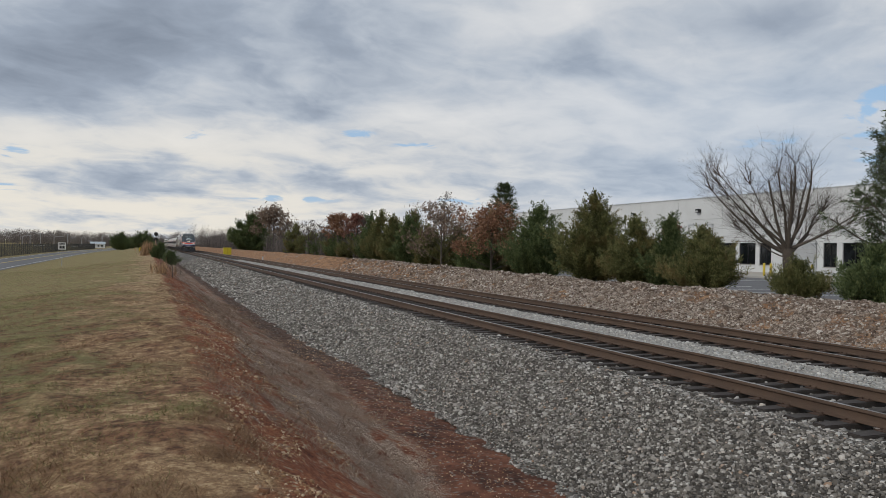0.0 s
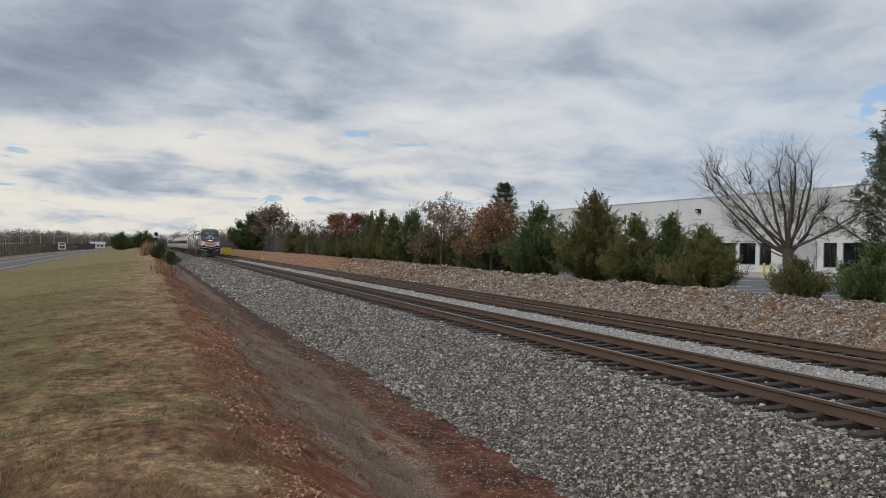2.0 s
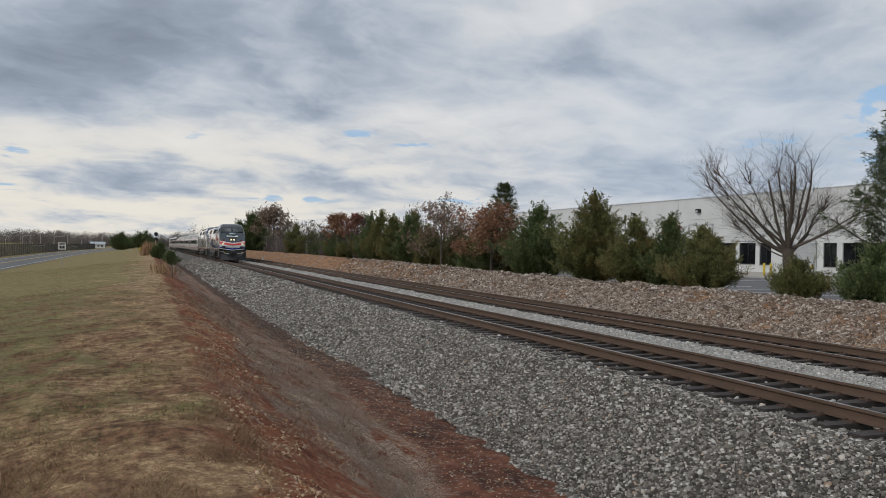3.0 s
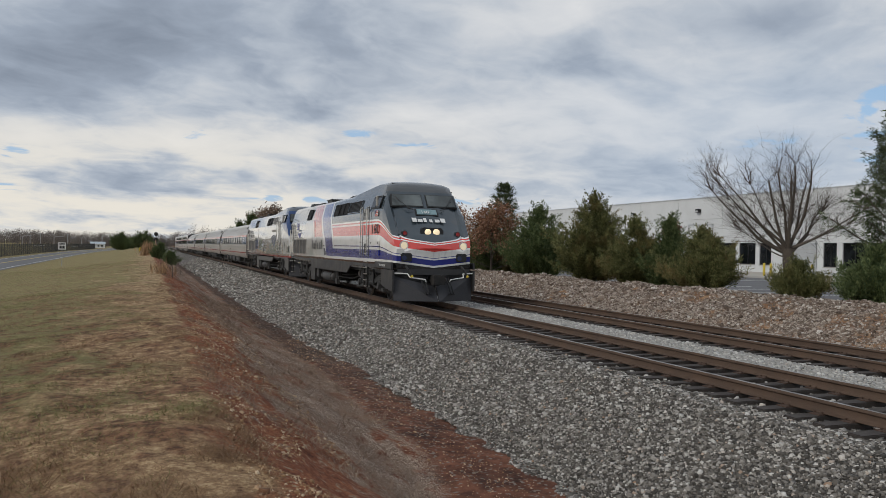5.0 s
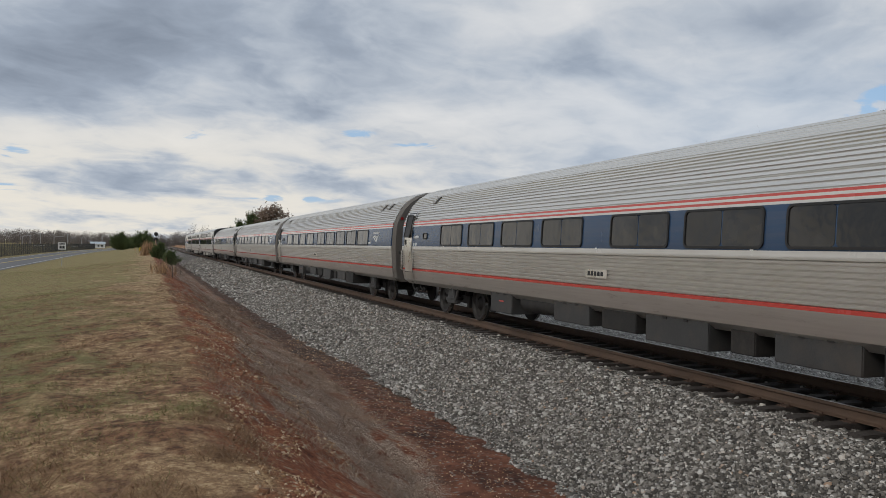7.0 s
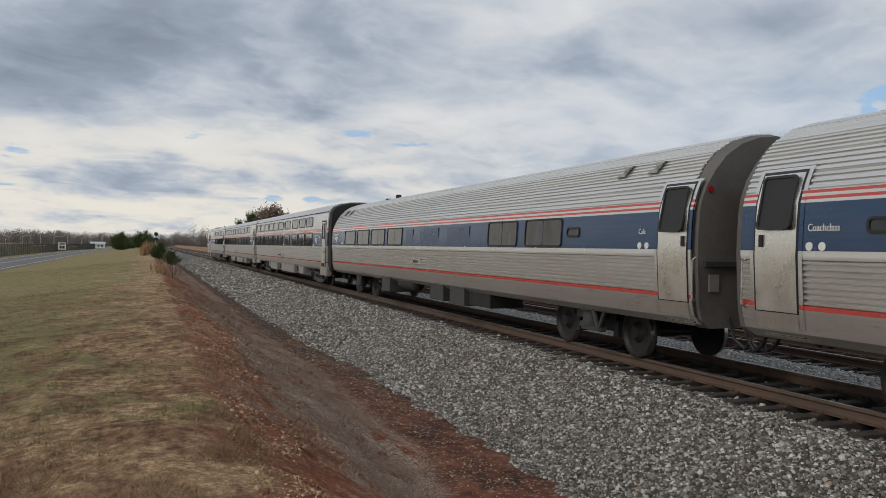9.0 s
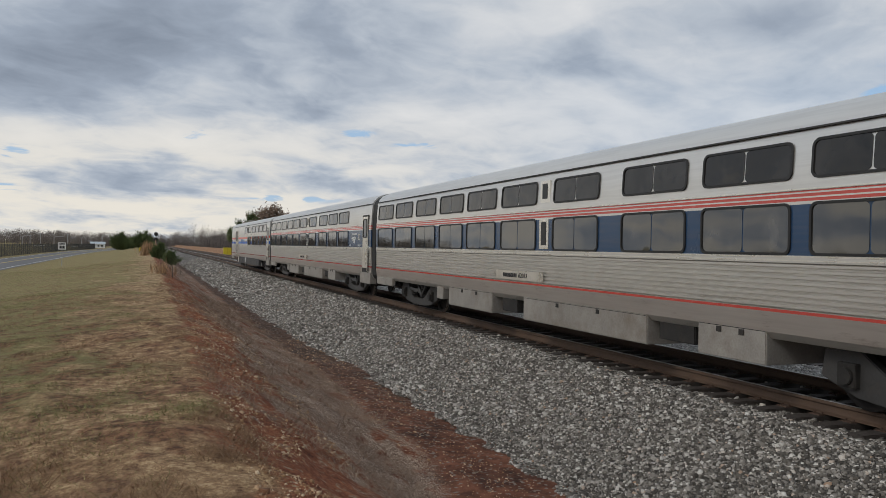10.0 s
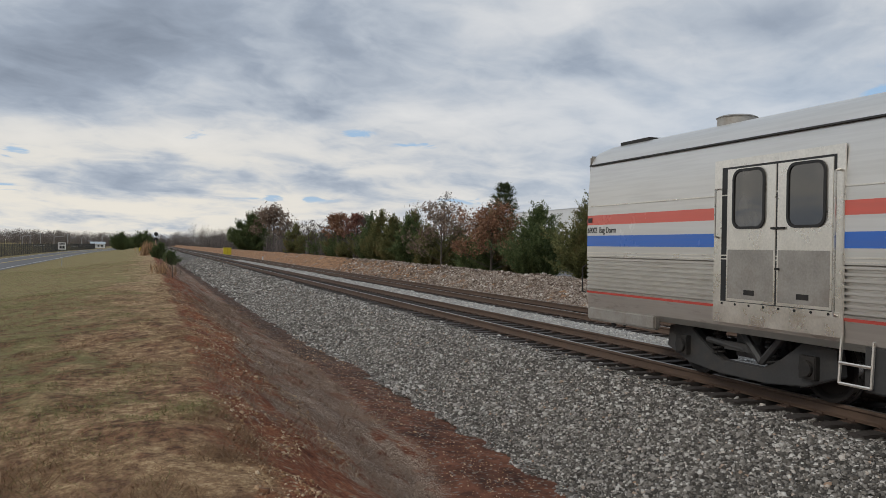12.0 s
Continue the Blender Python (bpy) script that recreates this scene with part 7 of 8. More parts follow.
def pollard_tree():
    """The wide bare tree with sawn-off upright limbs."""
    T = thing("bare_tree", "wide leafless tree with sawn-off limbs behind the bank", "tree", at=pose(23.0, 24.0, 0.0))
    r = np.random.default_rng(77)
    trunk = Shape()
    for a, b, ra, rb in (((0, 0, -0.2), (0.02, 0, 0.5), 0.27, 0.21), ((0.02, 0, 0.5), (0, 0.03, 1.35), 0.21, 0.20), ((0, 0.03, 1.35), (0, 0.03, 1.7), 0.20, 0.22)):
        trunk.tube(a, b, ra, rb, 12)
    part("trunk", trunk, BARK, T, smooth=60)
    big = Shape()
    # screen-left runs along (-0.94, +0.35); limbs fan out across the line of sight
    across = Vector((-math.cos(YAW + radians(23)), math.sin(YAW + radians(23)), 0))
    depth_way = Vector((math.sin(YAW + radians(23)), math.cos(YAW + radians(23)), 0))
    fan = [(-0.95, 0.45, 3.0, 0.10, 0), (-0.80, 0.75, 2.9, 0.11, 0), (-0.55, 1.0, 3.0, 0.11, 1), (-0.34, 1.1, 2.9, 0.10, 1), (-0.15, 1.2, 2.9, 0.11, 1), (0.05, 1.2, 3.1, 0.12, 1), (0.22, 1.2, 2.9, 0.10, 1),
           (0.40, 1.15, 2.8, 0.11, 1), (0.60, 1.0, 3.0, 0.09, 0), (0.85, 0.80, 3.7, 0.10, 0), (1.05, 0.60, 3.9, 0.11, 0), (1.15, 0.36, 3.8, 0.12, 0), (1.15, 0.18, 3.2, 0.08, 0), (-1.0, 0.12, 2.2, 0.06, 0), (0.9, 0.05, 2.0, 0.05, 0), (-0.7, 0.55, 2.6, 0.08, 0), (0.1, 1.0, 2.6, 0.08, 1)]
    twigs = Shape()
    for side, up, ln, rad, cut in fan:
        for rep in range(1):
            p = Vector((0, 0.03, r.uniform(1.3, 1.75)))
            d = (across * -side * -1 * 0.9 + Vector((0, 0, up * 0.75 + 0.22)) + depth_way * r.normal(0, 0.35)).normalized()
            segs = 6
            for s in range(segs):
                bend = 0.13 if cut else 0.05
                d = (d + Vector((r.normal(0, 0.13), r.normal(0, 0.13), bend))).normalized()
                q = p + d * (ln * (1.06 if cut else 1.0)) / segs
                r0, r1 = rad * 0.62 * (1 - 0.10 * s), rad * 0.62 * (1 - 0.10 * (s + 1))
                if not cut:
                    r0, r1 = rad * 0.62 * (1 - 0.14 * s), rad * 0.62 * (1 - 0.14 * (s + 1))
                big.tube(p, q, r0, r1, 8, caps=s == segs - 1)
                if s >= 1:
                    for _ in range(5):
                        nd = (d * 0.5 + across * r.normal(0.25, 0.5) + depth_way * r.normal(0, 0.4) + Vector((0, 0, r.normal(0.12, 0.35)))).normalized()
                        branching(twigs, q, nd, r.uniform(0.4, 0.8), 0.009, 3, r, 0.10, None, 0.6, (1, 3), 4, 0.2)
                p = q
            if not cut:
                for _ in range(6):
                    branching(twigs, p, (d + Vector((r.normal(0, .3), r.normal(0, .3), r.normal(.1, .2)))).normalized(), r.uniform(0.45, 0.75), 0.014, 3, r, 0.06, None, 0.5, (1, 3), 4, 0.18)
    part("limb_frame", big, BARK, T, smooth=60)
    tagged(part("twigs", twigs, TWIG, T), kind="stuff")
    return T


def oak(label, h, w, seed, mat, at, leaves=1.0, size=0.11, low=0.12, name="oak_tree", twigs=9):
    """A small oak that keeps its dead leaves, in layered uneven clumps."""
    T = thing(name, label, "tree", at=at)
    r = np.random.default_rng(seed)
    sh, ends = Shape(), []
    sh.tube((0, 0, -0.3), (0, 0, h * 0.35), 0.022 * h, 0.016 * h, 8)
    n = 16
    for k in range(n):
        a = 2.4 * k + r.uniform(0, 0.5)
        t = low + (0.98 - low) * k / n
        ln = (w * 0.30) * (1 - t) ** 0.45 * r.uniform(0.75, 1.2) + 0.1
        branching(sh, Vector((0, 0, h * t * 0.82)), Vector((math.cos(a), math.sin(a), 0.35 + t)).normalized(), ln, 0.007 * h * (1.1 - t), 2, r, 0.12, ends, 0.5, (2, 4), 5)
    sh.tube((0, 0, h * 0.35), (0, 0.02, h * 0.85), 0.016 * h, 0.006, 6)
    part("branch_frame", sh, BARK, T, smooth=60)
    if leaves:
        C = np.array([e[0] for e in ends])
        D = np.array([e[1] for e in ends])
        keep = r.random(len(C)) < leaves
        C, D = np.repeat(C[keep], twigs, 0), np.repeat(D[keep], twigs, 0)
        C = C + r.normal(0, 1, C.shape) * np.array([0.16, 0.16, 0.11]) * (w / 3)
        V, F = sprays(C, D * 0.4 + np.array([0, 0, -0.4]), size, size * 0.42, r, 3, 0.9)
        crown(T, V, F, mat, "leaves")
    return T


def pine(label, h, w, seed, at, base=0.25, whorls=11, density=1.0):
    """A white pine: whorls of level limbs with tufts of long needles."""
    T = thing("pine_tree", label, "tree", at=at)
    r = np.random.default_rng(seed)
    sh = Shape()
    sh.tube((0, 0, -0.3), (0, 0, h * 0.6), 0.02 * h, 0.012 * h, 8).tube((0, 0, h * 0.6), (0, 0, h), 0.012 * h, 0.01, 6)
    C, D = [], []
    for k in range(whorls):
        t = base + (0.99 - base) * k / (whorls - 1)
        ln = w * 0.5 * (1 - t) ** 0.65 * r.uniform(0.8, 1.15) + 0.15
        for a in np.arange(5) * 1.257 + r.uniform(0, 1.2):
            ln2 = ln * r.uniform(0.6, 1.15)
            p = Vector((0, 0, h * t))
            d = Vector((math.cos(a), math.sin(a), 0.25 + 0.5 * t))
            for s in range(5):
                q = p + d.normalized() * ln2 / 5
                sh.tube(p, q, 0.03 * (1 - t) + 0.012 - 0.002 * s, 0.026 * (1 - t) + 0.009 - 0.002 * s, 4, caps=False)
                if s >= 1:
                    for _ in range(int(4 * density)):
                        tw = Vector((d.x + r.normal(0, 0.7), d.y + r.normal(0, 0.7), 0.25 + r.normal(0, 0.25))).normalized()
                        e = q + tw * r.uniform(0.12, 0.42)
                        sh.tube(q, e, 0.007, 0.004, 3, caps=False)
                        for f in (0.5, 0.75, 1.0):
                            C.append(tuple(q.lerp(e, f))), D.append(tuple(tw))
                p = q
                d = Vector((d.x, d.y, d.z + 0.10))
    part("trunk", sh, BARK, T, smooth=60)
    V, F = sprays(np.array(C), np.array(D), 0.15, 0.010, r, 11, 0.65)
    crown(T, V, F, PINE, "needles")
    return T


def gz(x, y):
    return float(ground_z(x, y))


def put(ob, x, y, turn=0.0):
    ob.matrix_basis = pose(x, y, gz(x, y) - 0.03, 0, 0, turn)
    return ob


GREENS = "evergreens on the far bank"
put(cedar("broad olive-green red cedar on the gravel bank", 4.1, 3.7, 1, CEDAR, 1.5, 0.13, 4, group=GREENS), 20.0, 33.3)
put(cedar("olive-green cedar with a ragged top", 2.9, 2.7, 2, CEDAR, 1.1, 0.12, 4, group=GREENS), 20.2, 29.9, 60)
put(cedar("slender-topped green cedar among its neighbours", 3.1, 2.2, 3, CEDARDEEP, 1.0, 0.12, 3, group=GREENS), 20.8, 28.4, 20)
put(cedar("low spreading cedar at the edge of the gravel", 2.35, 2.7, 4, CEDAR, 1.2, 0.11, 4, group=GREENS), 20.0, 25.2, 80)
put(cedar("dense dark-green cedar beside a russet oak", 4.0, 3.9, 5, CEDARDEEP, 1.4, 0.13, 4, group=GREENS), 20.8, 40.6)
put(cedar("small green cedar seedling on the bank", 1.5, 1.4, 6, CEDARDEEP, 0.5, 0.1, 2, group=GREENS), 19.9, 40.4)
put(cedar("small olive cedar bush before the bare tree", 1.15, 1.7, 7, CEDAR, 0.7, 0.10, 3, group=GREENS), 19.8, 20.2)
put(cedar("dark ragged cedar bush under a pine", 1.7, 1.8, 8, CEDARDEEP, 0.9, 0.11, 3, group=GREENS), 20.0, 17.4)
for k, (x, y, h, w) in enumerate(((20.0, 73.5, 4.3, 2.7), (20.2, 71.0, 4.5, 2.8), (20.0, 66.4, 4.0, 2.9), (20.1, 62.3, 3.8, 2.8), (21.2, 64.2, 4.6, 2.6), (20.4, 58.2, 3.0, 2.6), (21.0, 47.5, 4.0, 2.6), (20.5, 118.3, 4.4, 3.6), (21.5, 96, 3.2, 3.0), (22, 104, 3.4, 4), (21, 84, 2.6, 3.0), (22.2, 56.5, 3.3, 3.4), (22.2, 52.0, 3.0, 3.2), (21.9, 47.0, 2.8, 2.8), (21.2, 78.0, 3.0, 3.4), (21.4, 91.0, 3.2, 3.8), (21.6, 111.0, 3.4, 4.2), (21.0, 69.0, 3.6, 2.8))):
    put(cedar("dark olive-green cedar in the row along the bank", h, w, 20 + k, CEDAR if k % 3 else CEDARDEEP, 0.8, 0.17, 3, group=GREENS), x, y, 40 * k)
pollard_tree().matrix_basis = pose(23.0, 24.0, 0.45)
pine("tall dark pine at the corner of the lot", 5.6, 4.2, 31, pose(21.3, 17.7, 0.5), 0.25, 11, 1.1)
pine("open-topped pine rising behind the oaks", 6.9, 4.2, 32, pose(27, 58.8, 0.1), 0.45, 9)
put(cedar("dark full evergreen far along the bank", 8.4, 8.0, 33, CEDARDEEP, 1.0, 0.34, 4, group=GREENS), 21.5, 178)
oak("russet oak holding its dead leaves", 3.7, 4.6, 41, RUSSET, pose(19.6, 44.4, 0.6), 1.0, 0.105, 0.0, twigs=13)
oak("brown-leaved oak with a dark trunk", 4.0, 5.0, 42, BROWN, pose(20, 54.3, 0.7), 0.9, 0.11, 0.04)
oak("orange-brown young oak above the clay cut", 4.9, 3.7, 43, RUSSET, pose(20, 88, 0.85), 0.7, 0.16, 0.4)
oak("dark red-leaved tree above the clay cut", 4.6, 3.2, 44, CRIMSON, pose(20, 79, 0.8), 0.7, 0.14, 0.35)
oak("faded brown oak far along the bank", 7.4, 9.5, 45, BROWN, pose(21.5, 147, 0.8), 1.0, 0.26, 0.12)
oak("red-leaved sapling behind a cedar", 3.3, 1.2, 46, CRIMSON, pose(22.2, 30.2, 0.2), 0.5, 0.1, 0.6)
for k, (x, y, h, w) in enumerate(((26, 69.9, 7.8, 4.6), (20.5, 108, 5.4, 4), (20.8, 101, 5.2, 4), (21, 95, 5.0, 3.5), (21.5, 126, 5.6, 4.5), (20.6, 84, 4.8, 3), (22, 135, 6, 5), (20.3, 75.5, 4.9, 3))):
    oak("slim leafless tree above the bank", h, w, 60 + k, TWIG, pose(x, y, gz(x, y) - 0.05), 0.10 if k else 0.2, 0.12, 0.3, name="bare_tree")

put(cedar("dark juniper bush at the head of the ditch", 1.9, 1.9, 51, CEDARDEEP, 0.7, 0.14, 2, "juniper_bush", "bush"), 1.35, 98)
put(cedar("dark juniper bush at the head of the ditch", 1.45, 1.7, 52, CEDARDEEP, 0.6, 0.14, 2, "juniper_bush", "bush"), 2.5, 95)
put(oak("dark leafless brush in the ditch", 1.2, 1.9, 53, TWIG, pose(0, 0, 0), 0, 0.1, 0.05, name="brush"), 2.5, 66)
put(oak("small leafless brush on the ditch slope", 0.9, 1.3, 54, TWIG, pose(0, 0, 0), 0, 0.1, 0.05, name="brush"), 1.2, 42)


def sedge():
    r = np.random.default_rng(9)
    for x, y, h, n, rad in ((0.25, 112, 1.0, 900, 0.8), (0.75, 44, 0.4, 200, 0.5)):
        T = thing("sedge_tuft", "tan tuft of dry broom sedge on the bank edge", "grass tuft", at=pose(x, y, gz(x, y)))
        C = np.stack([r.normal(0, rad * 0.4, n), r.normal(0, rad * 0.4, n), np.zeros(n) + 0.05], 1)
        V, F = sprays(C, np.tile([0, 0, 1.0], (n, 1)), h, 0.014 + y * 0.0002, r, 1, 0.22)
        crown(T, V, F, REED, "foliage")


sedge()


def ditch_branch():
    s = Shape()
    pts = [(5.62, 24.2), (5.80, 24.35), (5.98, 24.75)]
    s.pipe([(a, b, float(ballast_z(a, b)) + 0.06) for a, b in pts], 0.03, 6)
    solid("fallen_branch", s, TWIG, "dark fallen branch at the foot of the ballast", "branch")


ditch_branch()


# ---- far woods, all bare ----
WOODGREY = leaf_material("far_bare_woods", (0.085, 0.072, 0.068), (0.15, 0.128, 0.118), (0.22, 0.185, 0.165), None, 0.05)


def woods(name, spots, hmean, label, seed, per=150):
    r = np.random.default_rng(seed)
    n = len(spots)
    h = hmean * r.uniform(0.7, 1.25, n)
    base = np.array([(x, y, gz(x, y) - 0.2) for x, y in spots])
    reps = per
    t = r.uniform(0.12, 1.0, (n, reps))
    rad = (0.24 * h)[:, None] * np.sqrt(np.clip(1 - ((t - 0.6) / 0.45) ** 2, 0.02, 1)) * r.uniform(0.2, 1.0, (n, reps))
    a = r.uniform(0, 2 * np.pi, (n, reps))
    C = base[:, None] + np.stack([rad * np.cos(a), rad * np.sin(a), t * h[:, None]], -1)
    D = np.stack([np.cos(a) * 0.5, np.sin(a) * 0.5, np.ones_like(a)], -1)
    V, F = sprays(C.reshape(-1, 3), D.reshape(-1, 3), hmean * 0.11, hmean * 0.010, r, 1, 0.6)
    V2 = np.stack([base + [-0.15, 0, 0], base + [0.15, 0, 0], base + np.stack([h * 0 + 0.06, h * 0, h * 0.8], 1), base + np.stack([h * 0 - 0.06, h * 0, h * 0.8], 1)], 1).reshape(-1, 3)
    F2 = np.arange(len(V2)).reshape(-1, 4) + len(V)
    ob = new(name, quick_mesh(name, np.concatenate([V, V2]), np.concatenate([F, F2]), [WOODGREY]))
    return tagged(ob, label, "woods", kind="stuff")


rw = np.random.default_rng(15)
woods("far_woods", [(x, y) for x, y in zip(rw.uniform(-190, 30, 900), rw.uniform(520, 640, 900))], 7.4, "grey-brown leafless woods along the horizon", 1)
woods("trackside_woods", [(x, y) for x, y in zip(rw.uniform(21, 45, 330), rw.uniform(150, 420, 330))], 5.2, "grey-brown leafless thicket beside the far tracks", 2)
woods("distant_woods", [(x, y) for x, y in zip(rw.uniform(20, 400, 700), rw.uniform(430, 620, 700))], 9.5, "grey-brown leafless woods beyond the factory", 3, 90)
woods("bank_brush", [(x, y) for x, y in zip(rw.uniform(20.5, 24, 170), rw.uniform(72, 150, 170))], 2.6, "low grey brush among the bank trees", 4, 120)
for k, (x, y, h, w) in enumerate(((-8.6, 300, 5.6, 6.5), (-2.6, 310, 5.0, 5.0), (-0.8, 330, 5.6, 4.6), (-5, 345, 3.8, 6))):
    put(cedar("dark evergreen far off beside the road", h, w, 80 + k, CEDARDEEP, 0.7, 0.4, 3, group="roadside evergreens"), x, y)


# ---- roadside and trackside fittings ----
STEELGREY = simple("galvanised_steel", (0.36, 0.36, 0.36), 0.5, 0.6, 0.15, 3, 0.05, 30)
SIGNWHITE = simple("white_sign_sheet", (0.68, 0.68, 0.66), 0.5, 0, 0.05, 3, 0.02, 30)
SIGNALYELLOW = simple("yellow_sheet", (0.58, 0.47, 0.02), 0.5, 0, 0.12, 2, 0.05, 20)


def signal_mast():
    m = thing("railway_signal", "dark two-headed railway signal on a slim mast", "signal", at=pose(1.45, 152, gz(1.45, 152)))
    top = 3.9 - gz(1.45, 152)
    part("mast", Shape().tube((0, 0, 0), (0, 0, top), 0.07, 0.06, 8), DARKSTEEL, m)
    for z in (top - 0.35, top - 1.35):
        h = part("signal_head", Shape().tube((0, -0.08, z), (0, 0.0, z), 0.36, 0.36, 20).box(-0.14, 0.14, 0, 0.3, z - 0.2, z + 0.2), BLACKPAINT, m)
        part("hood", Shape().tube((0, -0.4, z), (0, -0.08, z), 0.15, 0.14, 12), BLACKPAINT, h)
    part("ladder", Shape().box(0.12, 0.15, 0.1, 0.13, 0, top - 0.4).box(0.35, 0.38, 0.1, 0.13, 0, top - 0.4), DARKSTEEL, m)


signal_mast()


def yellow_box():
    t = thing("yellow_cabinet", "bright yellow trackside cabinet on short legs", "cabinet", at=pose(15.5, 170, gz(15.5, 170)))
    part("body", Shape().box(-0.8, 0.8, -0.4, 0.4, 0.25, 1.65), SIGNALYELLOW, t, bevel=0.04)
    part("lid", Shape().box(-0.84, 0.84, -0.44, 0.44, 1.65, 1.72), SIGNALYELLOW, t, bevel=0.02)
    part("door_seam", Shape().box(-0.01, 0.01, -0.41, -0.40, 0.3, 1.6), BLACKPAINT, t)
    for x in (-0.7, 0.7):
        part("leg", Shape().box(x - 0.05, x + 0.05, -0.3, 0.3, -0.1, 0.25), DARKSTEEL, t)


yellow_box()
mp = thing("marker_post", "short white marker post beside the far track", "post", at=pose(15.1, 113, gz(15.1, 113)))
part("post", Shape().box(-0.09, 0.09, -0.05, 0.05, -0.1, 1.15), SIGNWHITE, mp, bevel=0.02)
part("cap", Shape().box(-0.1, 0.1, -0.06, 0.06, 1.15, 1.25), simple("faded_red_cap", (0.4, 0.16, 0.08), 0.6), mp)
up_ = thing("utility_marker", "yellow and white buried-line marker post", "post", at=pose(-0.9, 118, gz(-0.9, 118)))
part("post", Shape().box(-0.07, 0.07, -0.04, 0.04, -0.1, 0.75), SIGNWHITE, up_)
part("cap", Shape().box(-0.17, 0.17, -0.05, 0.05, 0.55, 1.05), SIGNALYELLOW, up_, bevel=0.02)


def speed_sign():
    x, y = -8.35, 92
    s = thing("road_sign", "white rectangular road sign on a steel post", "sign", at=pose(x, y, gz(x, y)))
    z = 1.8 - gz(x, y)
    part("post", Shape().box(-0.03, 0.03, -0.02, 0.03, -0.2, z), STEELGREY, s)
    p = part("panel", Shape().box(-0.36, 0.36, -0.03, -0.02, z - 0.72, z + 0.02), SIGNWHITE, s, bevel=0.004)
    for k, (a, b, c, d) in enumerate(((-0.26, 0.26, -0.13, -0.07), (-0.26, 0.26, -0.24, -0.18), (-0.24, -0.03, -0.62, -0.32), (0.03, 0.24, -0.62, -0.32))):
        part("sign_bar", Shape().box(a, b, -0.036, -0.03, z + c, z + d), BLACKPAINT, p)


speed_sign()


def street_lamp(x, y, top):
    z = gz(x, y)
    s = thing("street_lamp", "grey street lamp with a curved arm", "street lamp", "street lamps along the road", at=pose(x, y, z))
    h = top - z
    part("pole", Shape().tube((0, 0, 0), (0, 0, h - 0.6), 0.22, 0.14, 8), STEELGREY, s)
    part("arm", Shape().pipe([(0, 0, h - 0.6), (0.6, 0, h - 0.1), (2.2, 0, h), (3.2, 0, h)], 0.11, 6), STEELGREY, s)
    part("lamp_head", Shape().box(3.0, 4.6, -0.25, 0.25, h - 0.12, h + 0.12), STEELGREY, s, bevel=0.05)


for x, y, top in ((-63.0, 480, 4.7), (-47.6, 480, 4.6), (-33.8, 480, 4.7)):
    street_lamp(x, y, top)
for x, y, top in ((-53, 470, 6.3), (-40, 470, 6.0), (-23, 470, 5.6), (-58, 470, 5.5)):
    s = thing("utility_pole", "slim pale utility pole before the woods", "pole", "utility poles", at=pose(x, y, gz(x, y)))
    part("pole", Shape().tube((0, 0, -0.5), (0, 0, top - gz(x, y)), 0.2, 0.14, 7), STEELGREY, s)
    part("crossarm", Shape().box(-0.9, 0.9, -0.06, 0.06, top - gz(x, y) - 0.6, top - gz(x, y) - 0.45), STEELGREY, s)


def road_fence():
    f = thing("chain_link_fence", "black chain-link fence on the far side of the road", "fence")
    post = Shape().tube((0, 0, -0.2), (0, 0, 2.35), 0.05, n=6).mesh("post", [BLACKPAINT])
    wires = Shape()
    prev = None
    for k in range(86):
        y = 95 + k * 3.2
        x = float(road_x(y)) - 6.2
        z = gz(x, y)
        ob = new("post", post)
        ob.parent = f
        ob.matrix_basis = pose(x, y, z)
        if prev:
            a, b = Vector(prev), Vector((x, y, z))
            for j in range(12):
                o = Vector((0, 0, 0.08 + j * 0.195))
                wires.tube(a + o, b + o, 0.022 if j in (0, 11) else 0.016, n=3, caps=False)
            for j in range(1, 10):
                q = a.lerp(b, j / 10)
                wires.tube(q + Vector((0, 0, 0.05)), q + Vector((0, 0, 2.25)), 0.018, n=3, caps=False)
        prev = (x, y, z)
    tagged(part("wire_mesh", wires, BLACKPAINT, f), kind="stuff")


road_fence()


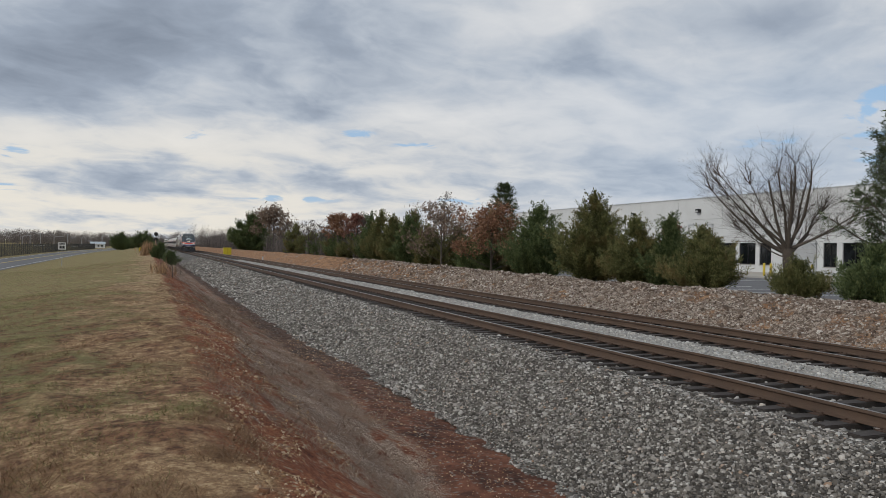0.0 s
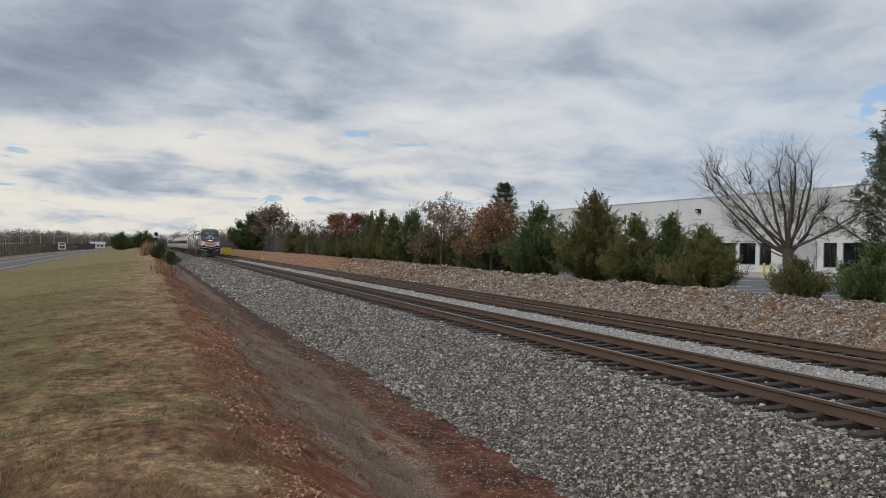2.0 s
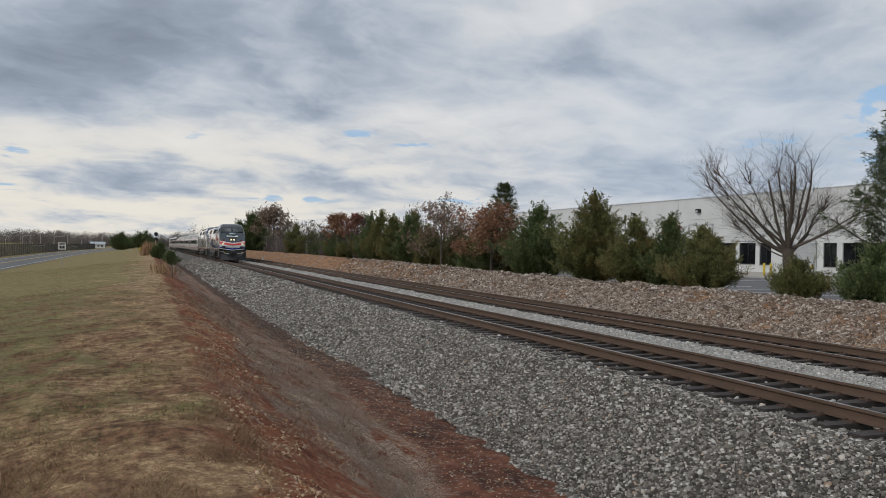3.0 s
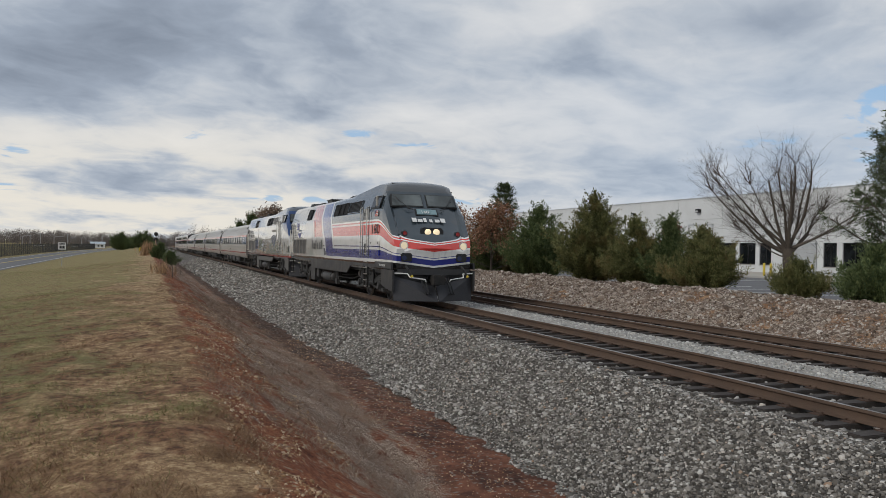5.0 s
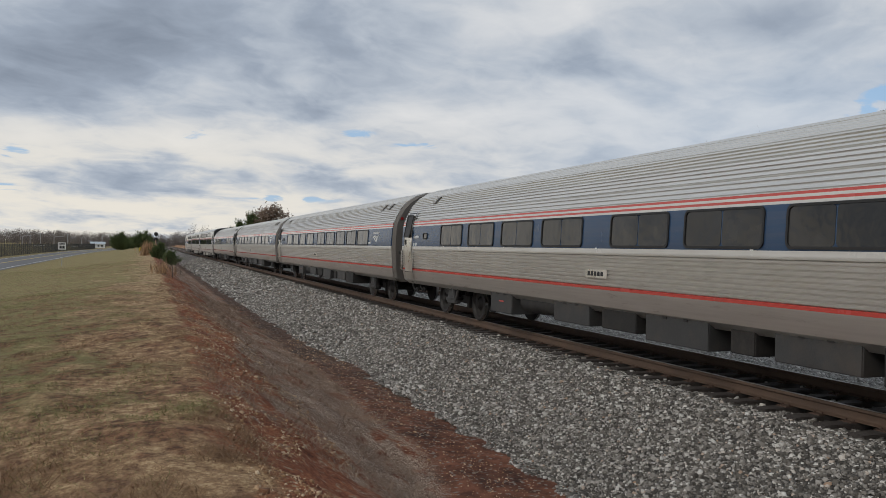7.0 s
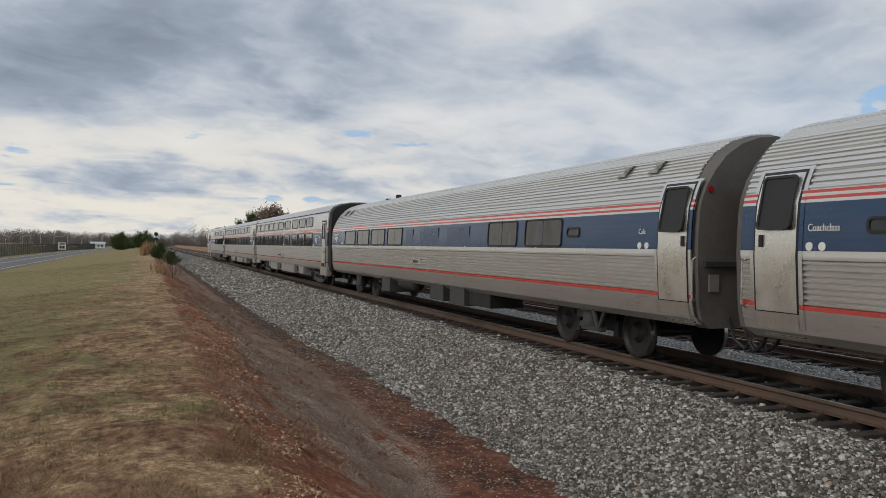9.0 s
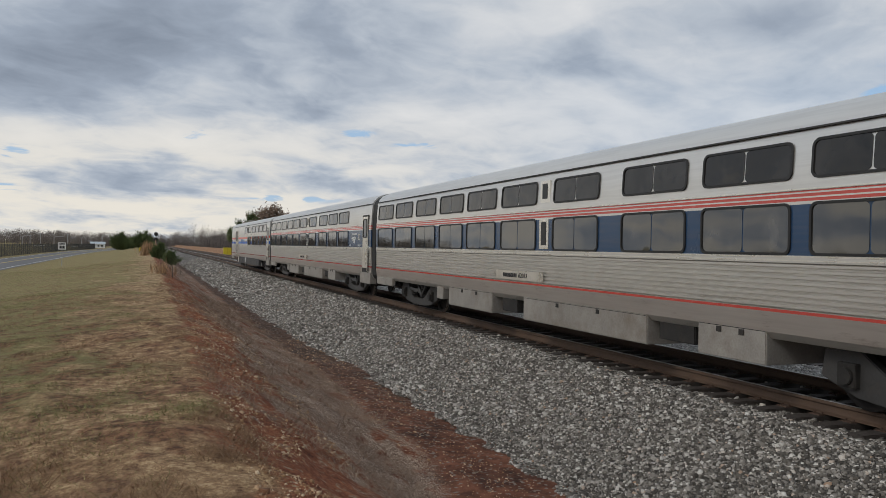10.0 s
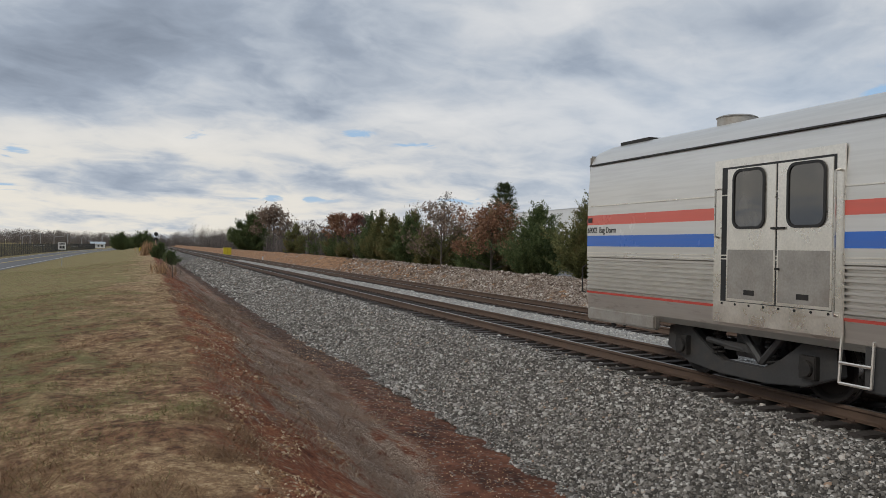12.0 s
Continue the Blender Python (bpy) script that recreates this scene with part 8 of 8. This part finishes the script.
def far_house():
    h = thing("far_house", "small white building with a pale roof by the road", "house", at=pose(-23.0, 430, gz(-23, 430)))
    part("wall", Shape().box(-3.2, 3.2, -2, 2, 0, 1.9), SIGNWHITE, h)
    part("roof", Shape().prism([(-2.3, 1.9), (0, 3.1), (2.3, 1.9)], -3.5, 3.5), simple("pale_roof", (0.42, 0.46, 0.50), 0.6), h)
    for x in (-2, 0.4, 2):
        w = part("window", Shape().box(x - 0.4, x + 0.4, -2.05, -2.0, 0.7, 1.5), BLACKPAINT, h)


far_house()


def far_car(x, y, col, label):
    c = thing("parked_car", label, "car", at=pose(x, y, gz(x, y)))
    part("body", Shape().prism([(-0.85, 0.35), (-0.85, 0.85), (-0.7, 0.95), (0.7, 0.95), (0.85, 0.85), (0.85, 0.35)], -2.2, 2.2), col, c, bevel=0.08)
    part("cabin", Shape().hexa([(-1.3, -0.75, 0.95), (1.4, -0.75, 0.95), (1.4, 0.75, 0.95), (-1.3, 0.75, 0.95), (-0.8, -0.6, 1.45), (0.9, -0.6, 1.45), (0.9, 0.6, 1.45), (-0.8, 0.6, 1.45)]), DARKGLASS, c, bevel=0.05)
    for sx2 in (-1.35, 1.35):
        for sy2 in (-0.8, 0.8):
            w = Shape().disc(0, 0, 0, [(-0.1, 0.33), (0.1, 0.33)], 14)
            w.v = [(sx2 + b, sy2 + a, 0.33 + z) for a, b, z in w.v]
            part("wheel", w, RUBBER, c)


far_car(-45, 395, SIGNWHITE, "white car far off beyond the fence")
far_car(-31, 405, SIGNWHITE, "white car far off beyond the fence")
far_car(-25, 400, STEELGREY, "grey car far off beyond the fence")
rm = thing("radio_mast", "very slim radio mast above the far woods", "mast", at=pose(24.6, 505, gz(24.6, 505)))
part("mast", Shape().tube((0, 0, 0), (0, 0, 13.0), 0.16, 0.10, 4), STEELGREY, rm)


single_stones()


def motions():
    times = [k * 0.5 for k in range(25)]
    for ob, s0 in TRAIN:
        walk(ob, [(t, pose(NEAR, train_y(t) + s0, 0)) for t in times])


motions()
